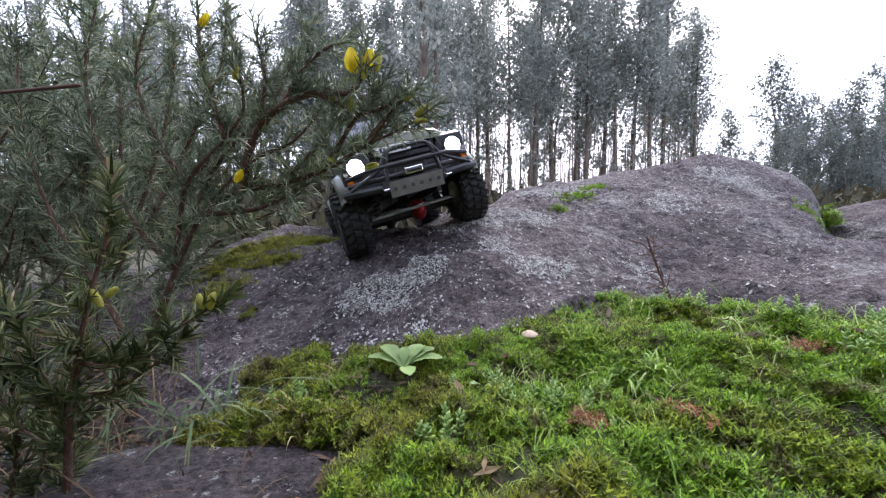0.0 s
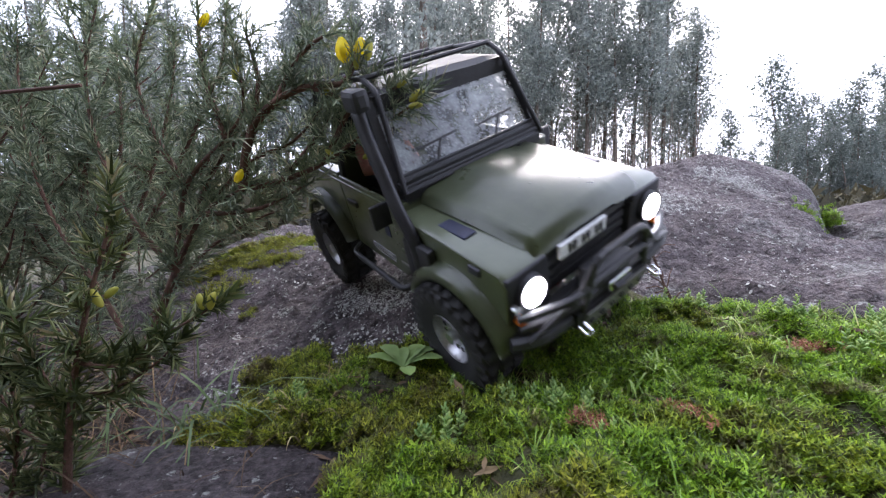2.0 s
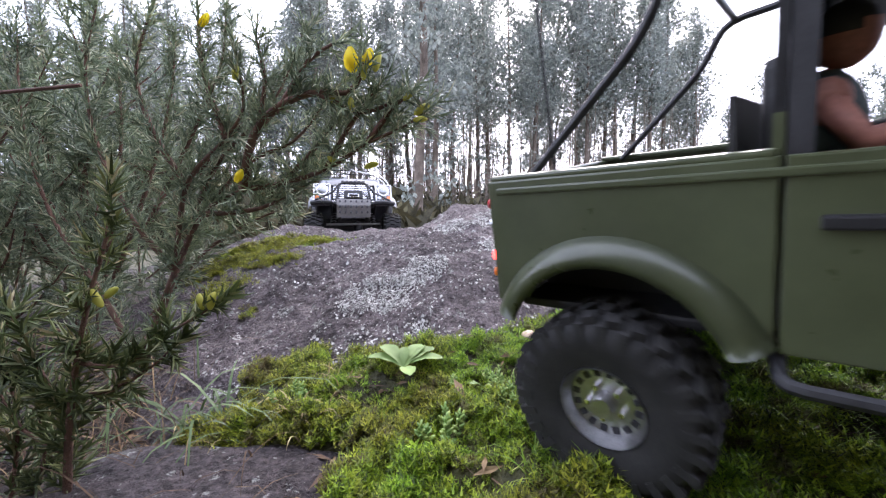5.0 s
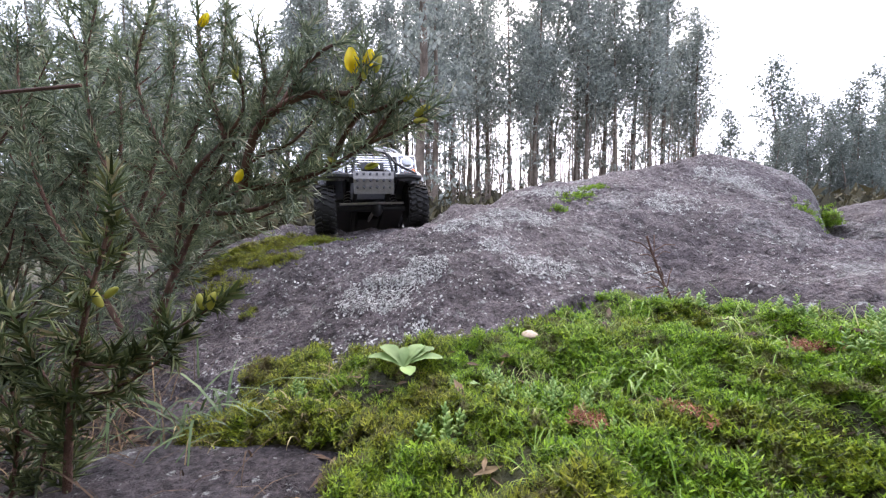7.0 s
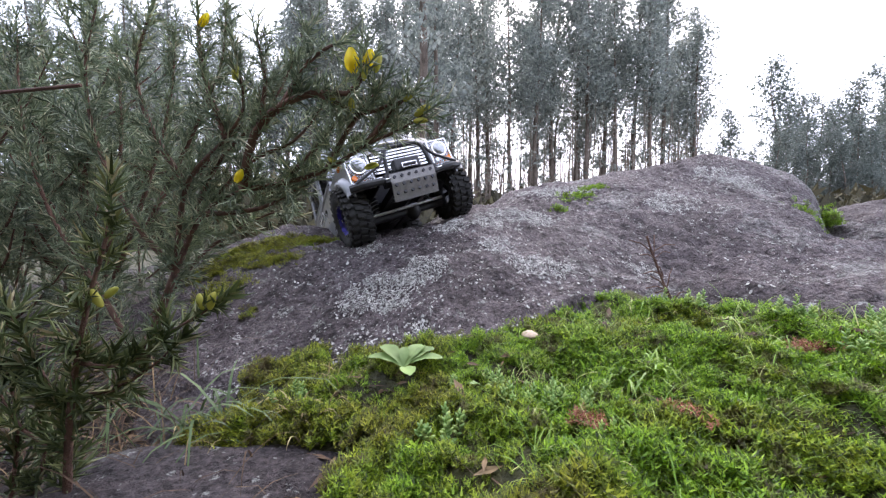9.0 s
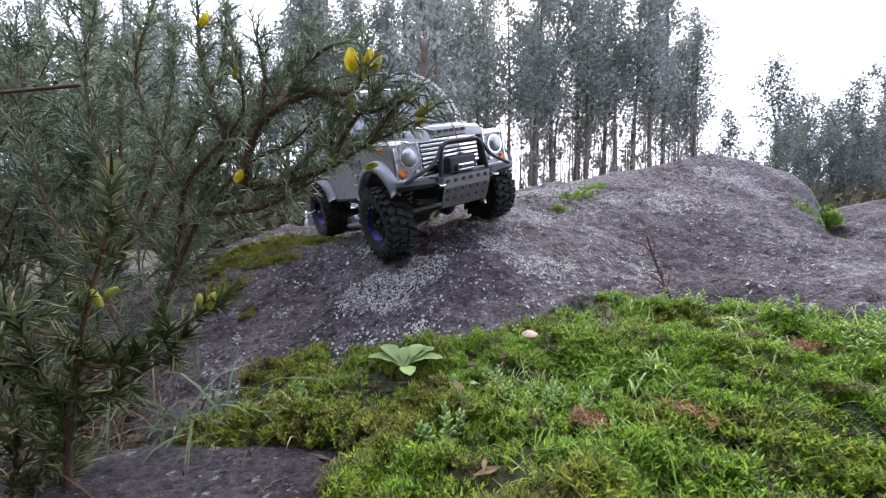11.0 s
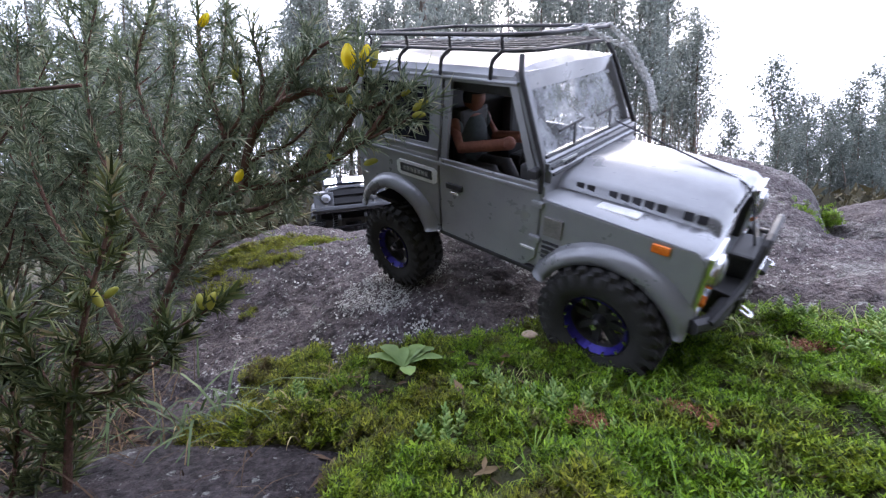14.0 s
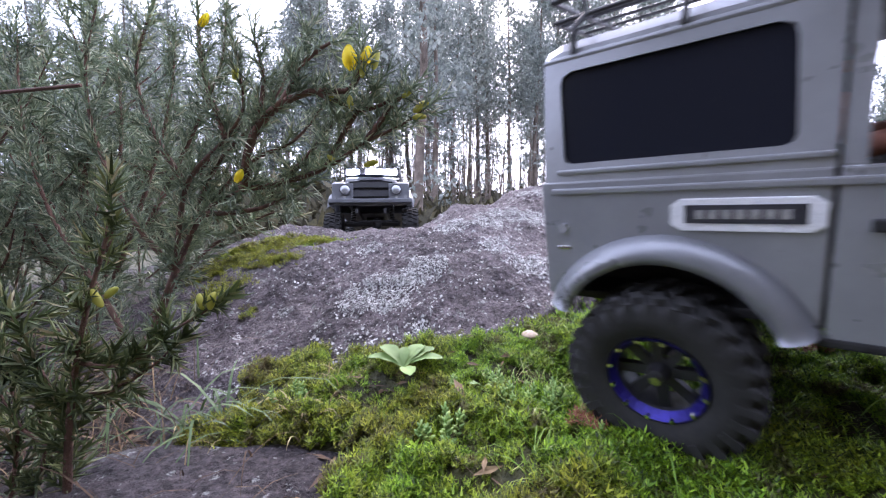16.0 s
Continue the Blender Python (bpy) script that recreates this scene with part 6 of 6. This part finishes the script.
bm = lathe([(0.0001, 0.0035), (0.004, 0.003), (0.0075, 0.0008), (0.0085, -0.0008), (0.006, -0.0006), (0.0015, -0.0004)], 18)
bmesh.ops.rotate(bm, verts=bm.verts, cent=(0, 0, 0), matrix=Matrix.Rotation(math.pi / 2 + 0.12, 3, "X"))
mush = tagged(new("mushroom"), "small tan flat-capped mushroom in moss", "mushroom")
mush.location = (0.088, 0.395, moss_top(0.088, 0.395) + 0.012)
part("cap", bm, MAT_CAP, mush, smooth=True)
part("stalk", rod(bmesh.new(), [(0, 0, 0), (0.001, 0, -0.013)], 0.0012, 7), MAT_CAP, mush, smooth=True)


def dead_shrublet():
    rnd = random.Random(4)
    bm = bmesh.new()
    x, y = 0.258, 0.43
    z = moss_top(x, y)
    rod(bm, [(x, y, z - 0.004), (x - 0.008, y + 0.004, z + 0.02), (x - 0.014, y + 0.01, z + 0.04), (x - 0.022, y + 0.015, z + 0.066), (x - 0.026, y + 0.02, z + 0.085)], 0.0012, 5)
    for k in range(14):
        t = rnd.uniform(0.12, 0.9)
        p = Vector((x - 0.024 * t, y + 0.018 * t, z + 0.08 * t))
        d = Vector((rnd.uniform(-1, 1), rnd.uniform(-0.4, 0.4), rnd.uniform(0.0, 0.7)))
        rod(bm, [p, p + d * 0.018 + Vector((0, 0, 0.004)), p + d * 0.034], 0.0006, 4)
    tagged(part("dead_shrub", bm, MAT_WOOD), "dry dark branching stem standing in moss", "twig")
    bm = rod(bmesh.new(), [(0.25, 0.42, moss_top(0.25, 0.42) + 0.012), (0.268, 0.408, moss_top(0.268, 0.408) + 0.007), (0.28, 0.40, moss_top(0.28, 0.40) + 0.004)], 0.0015, 6)
    tagged(part("fallen_twig", bm, MAT_WOOD), "short dark twig lying on moss", "twig")
    bm = rod(bmesh.new(), [(0.322, 0.318, moss_top(0.322, 0.318) + 0.012), (0.345, 0.308, moss_top(0.345, 0.308) + 0.011), (0.4, 0.292, moss_top(0.4, 0.292) + 0.008)], 0.0034, 7)
    tagged(part("stick", bm, MAT_WOOD), "thick dark brown stick lying on moss", "stick")


dead_shrublet()


def litter():
    rs = np.random.RandomState(3)
    vs, fs = [], []
    rnd = random.Random(17)
    for k in range(1900):
        if k < 1500:
            x, y = rnd.uniform(-0.62, -0.16), rnd.uniform(0.16, 0.62)
            if y > 0.34 and x > -0.28:
                continue
            z = float(soil_relief(np.array([[x]]), np.array([[y]]))[0, 0]) + rnd.uniform(0.001, 0.008)
        else:
            x, y = rnd.uniform(-0.1, 0.45), rnd.uniform(0.2, 0.44)
            if y > moss_edge(x):
                continue
            z = moss_top(x, y) + rnd.uniform(0.002, 0.007)
        a, ln, w = rnd.uniform(0, 6.28), rnd.uniform(0.004, 0.014), rnd.uniform(0.001, 0.003)
        d = np.array([math.cos(a), math.sin(a), rnd.uniform(-0.4, 0.4)]) * ln
        s = np.array([-math.sin(a), math.cos(a), rnd.uniform(-0.4, 0.4)]) * w
        c = np.array([x, y, z])
        b = len(vs)
        vs += [c - d, c + s + np.array([0, 0, w * 0.5]), c + d, c - s]
        fs.append((b, b + 1, b + 2, b + 3))
    tagged(mesh_of("leaf_litter", np.array(vs), fs, MAT_LITTER), "brown dead leaf fragments on soil and moss", "leaf litter", kind="stuff")


litter()


# ---- crusts and cushions on the granite ----
def lichen_material():
    m, n, l, b = tree_of("pale_lichen_crust")
    v = coords(n)
    c = ramp_of(n, l, noise_of(n, l, 150, 5, 0.65, v), [(0.34, (0.13, 0.125, 0.115)), (0.5, (0.36, 0.355, 0.33)), (0.72, (0.6, 0.595, 0.55))])
    l.new(c, b.inputs["Base Color"])
    b.inputs["Roughness"].default_value = 0.9
    bumped(n, l, b, noise_of(n, l, 300, 4, 0.6, v), 0.8, 0.002)
    return m


MAT_LICHEN = lichen_material()


def crust(x, y, rx, ry, seed, cover):
    """A ragged crumbly patch that follows the granite."""
    step = 0.0019
    rnd = random.Random(int(seed * 10))
    nx, ny = int(2.6 * rx / step), int(2.6 * ry / step)
    xs, ys = x + (np.arange(nx) - nx / 2) * step, y + (np.arange(ny) - ny / 2) * step
    gx, gy = np.meshgrid(xs, ys)
    gz = rock_relief(gx, gy)
    vs, fs = [], []
    h = step * 0.52
    for j in range(ny):
        for i in range(nx):
            px, py = gx[j, i], gy[j, i]
            d = ((px - x) / rx) ** 2 + ((py - y) / ry) ** 2
            if d > 2.2:
                continue
            over = d + 0.9 * fbm(px, py, 22, seed, 4) + 0.7 * fbm(px, py, 130, seed + 3, 3) - cover
            if over > 0.3 * rnd.random() - 0.15 or rnd.random() < 0.12:
                continue
            z = gz[j, i] + 0.0007 + 0.0007 * rnd.random()
            sx = (gz[j, min(i + 1, nx - 1)] - gz[j, max(i - 1, 0)]) / (2 * step)
            sy = (gz[min(j + 1, ny - 1), i] - gz[max(j - 1, 0), i]) / (2 * step)
            b = len(vs)
            jx, jy, jr = rnd.uniform(-h, h), rnd.uniform(-h, h), h * rnd.uniform(0.6, 1.5)
            for k in range(5):
                ax, ay = jx + jr * rnd.uniform(0.7, 1.2) * math.cos(1.2566 * k + jx * 900), jy + jr * rnd.uniform(0.7, 1.2) * math.sin(1.2566 * k + jx * 900)
                vs.append((px + ax, py + ay, z + sx * ax + sy * ay))
            fs.append(tuple(range(b, b + 5)))
    if fs:
        ob = mesh_of("lichen_crust", np.array(vs), fs, MAT_LICHEN, rock)
        ob["label"], ob["kind"] = "pale grey lichen crust", "stuff"


for k, (x, y, rx, ry, cov) in enumerate(((-0.085, 0.53, 0.055, 0.035, 1.05), (-0.03, 0.557, 0.035, 0.028, 0.9), (-0.06, 0.497, 0.03, 0.02, 0.6), (0.137, 0.542, 0.037, 0.03, 1.5), (0.14, 0.745, 0.08, 0.045, 1.0), (0.05, 0.68, 0.065, 0.03, 0.95), (0.27, 0.95, 0.12, 0.07, 0.5), (0.304, 0.613, 0.05, 0.03, 0.3), (0.075, 0.6, 0.04, 0.03, 0.4), (-0.12, 0.651, 0.022, 0.016, 0.8), (0.716, 1.019, 0.12, 0.09, 0.35), (0.5, 0.845, 0.1, 0.08, 0.25), (-0.217, 0.538, 0.016, 0.01, 0.6), (-0.262, 0.5, 0.014, 0.01, 0.7), (-0.03, 0.452, 0.018, 0.01, 0.6))):
    crust(x, y, rx, ry, 3.0 + 2.7 * k, cov)


def specks():
    """Small pale flakes of lichen strewn over the granite in drifts."""
    rnd = random.Random(31)
    pts = []
    while len(pts) < 9000:
        y = 0.42 + 0.85 * rnd.random() ** 1.6
        x = rnd.uniform(-0.62, 1.0) * y
        if fbm(x, y, 9, 6.6, 4) + 0.6 * rnd.gauss(0, 1) > 0.45:
            pts.append((x, y))
    e = 0.004
    ax, ay = np.array([p[0] for p in pts]), np.array([p[1] for p in pts])
    z0, zx, zy = (rock_relief(a[None], b[None])[0] for a, b in ((ax, ay), (ax + e, ay), (ax, ay + e)))
    sx, sy = (zx - z0) / e, (zy - z0) / e
    vs, fs = [], []
    for i in range(len(pts)):
        r = 0.0005 + 0.0017 * rnd.random() ** 3
        a0, b = rnd.uniform(0, 6.28), len(vs)
        for k in range(5):
            dx, dy = (r * rnd.uniform(0.6, 1.3) * c for c in (math.cos(a0 + 1.2566 * k), math.sin(a0 + 1.2566 * k)))
            vs.append((ax[i] + dx, ay[i] + dy, z0[i] + sx[i] * dx + sy[i] * dy + 0.0009))
        fs.append(tuple(range(b, b + 5)))
    ob = mesh_of("lichen_dusting", np.array(vs), fs, MAT_LICHEN, rock)
    ob["label"], ob["kind"] = "pale scattered lichen flakes", "stuff"


specks()


def cushion(x, y, rx, ry, count, seed, size):
    """A moss cushion on the granite."""
    rnd = random.Random(seed)
    temps = [moss_shoot(120 + k, 6, 0.004) for k in range(3)]
    pts = [(x + rx * rnd.gauss(0, 0.5), y + ry * rnd.gauss(0, 0.5)) for _ in range(count)]
    pts = [p for p in pts if fbm(p[0], p[1], 40, seed, 3) > -0.25]
    gz = rock_relief(np.array([[p[0] for p in pts]]), np.array([[p[1] for p in pts]]))[0]
    places = [(rnd.randrange(3), rot_to((rnd.gauss(0, 0.3), rnd.gauss(0, 0.3), 1), rnd.uniform(0, 6)) * size * rnd.uniform(0.7, 1.3), np.array([p[0], p[1], z - 0.001])) for p, z in zip(pts, gz)]
    v, f = scattered(temps, places)
    ob = mesh_of("moss_cushion", v, f, MAT_STAR, rock)
    ob["label"], ob["kind"] = "green moss cushion on granite", "stuff"


for k, (x, y, rx, ry, n, s) in enumerate(((-0.345, 0.725, 0.06, 0.04, 900, 0.8), (-0.29, 0.668, 0.05, 0.02, 420, 0.7), (-0.295, 0.778, 0.06, 0.03, 700, 0.8), (-0.235, 0.765, 0.04, 0.025, 420, 0.75), (-0.39, 0.69, 0.05, 0.04, 600, 0.8), (0.299, 0.891, 0.035, 0.025, 120, 0.9), (0.233, 0.815, 0.02, 0.012, 60, 0.9), (0.35, 0.945, 0.03, 0.02, 80, 0.9), (-0.345, 0.607, 0.04, 0.025, 380, 0.8), (-0.273, 0.549, 0.012, 0.01, 40, 0.8), (0.8, 0.87, 0.03, 0.04, 60, 0.9), (0.29, 0.86, 0.02, 0.01, 50, 0.8))):
    cushion(x, y, rx, ry, n, 60 + k, s)


def fern_clump():
    rnd = random.Random(2)
    temps = [moss_shoot(140 + k, 8, 0.006) for k in range(3)]
    places = [(rnd.randrange(3), rot_to((rnd.gauss(0, 0.6), rnd.gauss(0, 0.6), 1), rnd.uniform(0, 6)) * 1.5, np.array([0.965 + rnd.gauss(0, 0.010), 0.99 + rnd.gauss(0, 0.01), 0.0 + abs(rnd.gauss(0, 0.014))])) for _ in range(80)]
    v, f = scattered(temps, places)
    tagged(mesh_of("moss_clump", v, f, MAT_STAR), "round bright green moss clump between boulders", "moss")


fern_clump()


# the branch swings up and aside as a truck brushes past, then back
def swing(deg):
    local = Vector(PIVOT) - Vector(ROOT)
    return Matrix.Translation(local) @ Matrix.Rotation(radians(-deg), 4, "Y")


BRANCH_ROWS = [(t, swing(d)) for t, d in ((0.0, 0), (1.6, 0), (2.0, 4), (2.3, 11), (2.5, 17), (3.0, 21), (3.3, 19), (3.6, 12), (4.0, -0.5), (4.3, -2), (5.0, 0.3), (6.0, 0), (12.8, 0), (13.5, 3.5), (14.0, 1.5), (14.5, 1), (15.0, 0.5), (15.3, -3), (15.6, 0), (16.0, 1.0))]


# ---- what moves ----
# seconds, x, y, z, heading, nose up, left side up
GREEN_ROWS = [
    (0, -0.079, 0.796, -0.035, -72.2, 3.6, 16.3), (0.8, -0.043, 0.711, -0.034, -69.2, -1.4, 14.6), (1, -0.038, 0.691, -0.037, -67.1, -1.7, 14.3),
    (1.2, -0.035, 0.665, -0.036, -64.1, -3.2, 14.5), (1.5, -0.006, 0.625, -0.038, -60.6, -8.0, 19.5), (2, 0.027, 0.532, -0.069, -50.3, -17.6, 26.2),
    (2.5, 0.065, 0.480, -0.081, -47.9, -16.4, 22.7), (3, 0.087, 0.423, -0.089, -46.9, -13.7, 20.7), (3.5, 0.140, 0.369, -0.106, -48.2, -7.7, 18.3),
    (4, 0.192, 0.325, -0.127, -45.4, -3.8, 14.5), (5, 0.270, 0.214, -0.123, -42.6, 0.0, 10.9), (6.3, 0.374, 0.105, -0.111, -39.4, 4.1, 5.7),
    (6.5, 0.380, 0.092, -0.111, -39.2, 4.6, 5.1), (7, 0.415, 0.056, -0.111, -39.2, 4.6, 5.1), (7.6, 0.467, 0.005, -0.111, -39.2, 5.0, 4.1),
    (9, 0.547, -0.150, -0.123, -40.2, 4.5, 5.5), (11, 0.800, -0.340, -0.150, -42.0, 1.0, 8.0), (16, 0.800, -0.340, -0.150, -42.0, 1.0, 8.0)]
GREY_ROWS = [
    (0, -0.520, 1.620, -0.360, -74.0, 8.0, 0.0), (1.6, -0.450, 1.460, -0.310, -75.0, 12.0, 0.0), (2.3, -0.420, 1.390, -0.225, -75.5, 16.0, -1.0),
    (3, -0.373, 1.298, -0.170, -76.0, 19.0, -1.7), (4, -0.329, 1.274, -0.154, -75.5, 20.0, -1.0), (5.2, -0.254, 1.148, -0.094, -76.0, 22.0, 0.5),
    (6.3, -0.200, 1.048, -0.059, -76.5, 23.0, 1.6), (7, -0.187, 0.994, -0.063, -74.3, 23.0, 1.8), (7.5, -0.164, 0.928, -0.063, -71.4, 22.5, 5.3),
    (8.5, -0.104, 0.852, -0.069, -70.4, 20.5, 13.7), (9, -0.096, 0.843, -0.066, -67.1, 18.9, 16.6), (10.2, -0.074, 0.791, -0.047, -60.6, 7.4, 15.2),
    (11.5, -0.060, 0.751, -0.005, -54.3, -3.5, 13.3), (12, -0.036, 0.714, -0.007, -52.3, -3.0, 14.5), (12.5, -0.003, 0.644, -0.022, -49.3, -2.2, 19.9),
    (13, 0.039, 0.571, -0.052, -47.5, -4.9, 28.7), (13.5, 0.076, 0.557, -0.059, -42.4, -14.4, 30.6), (14, 0.115, 0.522, -0.065, -40.7, -17.3, 21.9),
    (14.5, 0.158, 0.446, -0.078, -45.8, -13.2, 23.8), (15, 0.213, 0.350, -0.114, -51.0, -3.6, 15.2), (15.5, 0.252, 0.273, -0.123, -50.8, 0.9, 11.7),
    (16, 0.313, 0.246, -0.120, -40.3, -0.9, 13.1)]
SILVER_ROWS = [
    (0, -0.750, 2.200, -0.300, -66.0, 3.0, 0.0), (9, -0.600, 1.850, -0.240, -66.0, 3.0, 0.0), (11.5, -0.385, 1.500, -0.100, -72.0, 4.0, 4.0),
    (13, -0.334, 1.350, -0.097, -74.5, 9.0, 7.0), (13.5, -0.314, 1.327, -0.089, -76.7, 8.9, 7.5), (14, -0.281, 1.299, -0.079, -78.8, 8.9, 6.7),
    (14.5, -0.248, 1.279, -0.081, -80.8, 9.0, 5.4), (15, -0.222, 1.260, -0.086, -82.6, 8.9, 1.4), (15.3, -0.216, 1.245, -0.083, -83.5, 9.0, 0.3),
    (15.5, -0.210, 1.239, -0.080, -83.8, 9.0, 0.3), (16, -0.205, 1.216, -0.069, -84.2, 9.0, 0.8)]


def at(r):
    return pose(r[1], r[2], r[3], r[6], -r[5], r[4])


def between(rows, t):
    for a, b in zip(rows, rows[1:]):
        if t <= b[0]:
            u = max(0.0, (t - a[0]) / (b[0] - a[0]))
            return tuple(p + (q - p) * u for p, q in zip(a, b))
    return rows[-1]


def wheel_rows(rows, wheel):
    """A wheel rolls by the way its truck goes, and drops or rises a little to meet the ground."""
    x0, y0, _ = wheel.location
    out, angle, last, t = [], 0.0, None, 0.0
    while t <= 16.001:
        m = at(between(rows, t))
        p = m @ Vector((x0, y0, 0.0))
        if last is not None:
            angle += (p - last).length / 0.0535
        last = p
        g = max(float(rock_height(np.array(p.x), np.array(p.y))) if p.y > 0.3 else -9, float(moss_height(p.x, p.y)) if p.y < 0.5 else -9)
        lift = max(-0.024 if p.y > 0.5 else -0.010, min(0.014, g - p.z))
        out.append((t, Matrix.Translation((x0, y0, 0.0545 + lift)) @ Matrix.Rotation(angle, 4, "Y")))
        t += 0.25
    return out


def motions():
    for car, rows, wheels in ((green, GREEN_ROWS, green_wheels), (grey, GREY_ROWS, grey_wheels), (silver, SILVER_ROWS, silver_wheels)):
        walk(car, [(r[0], at(r)) for r in rows])
        for w in wheels:
            walk(w, wheel_rows(rows, w))
    walk(green_driver, [(r[0], at(r)) for r in GREEN_ROWS])
    walk(grey_driver, [(r[0], at(r)) for r in GREY_ROWS])
    walk(near_branch, BRANCH_ROWS)


motions()
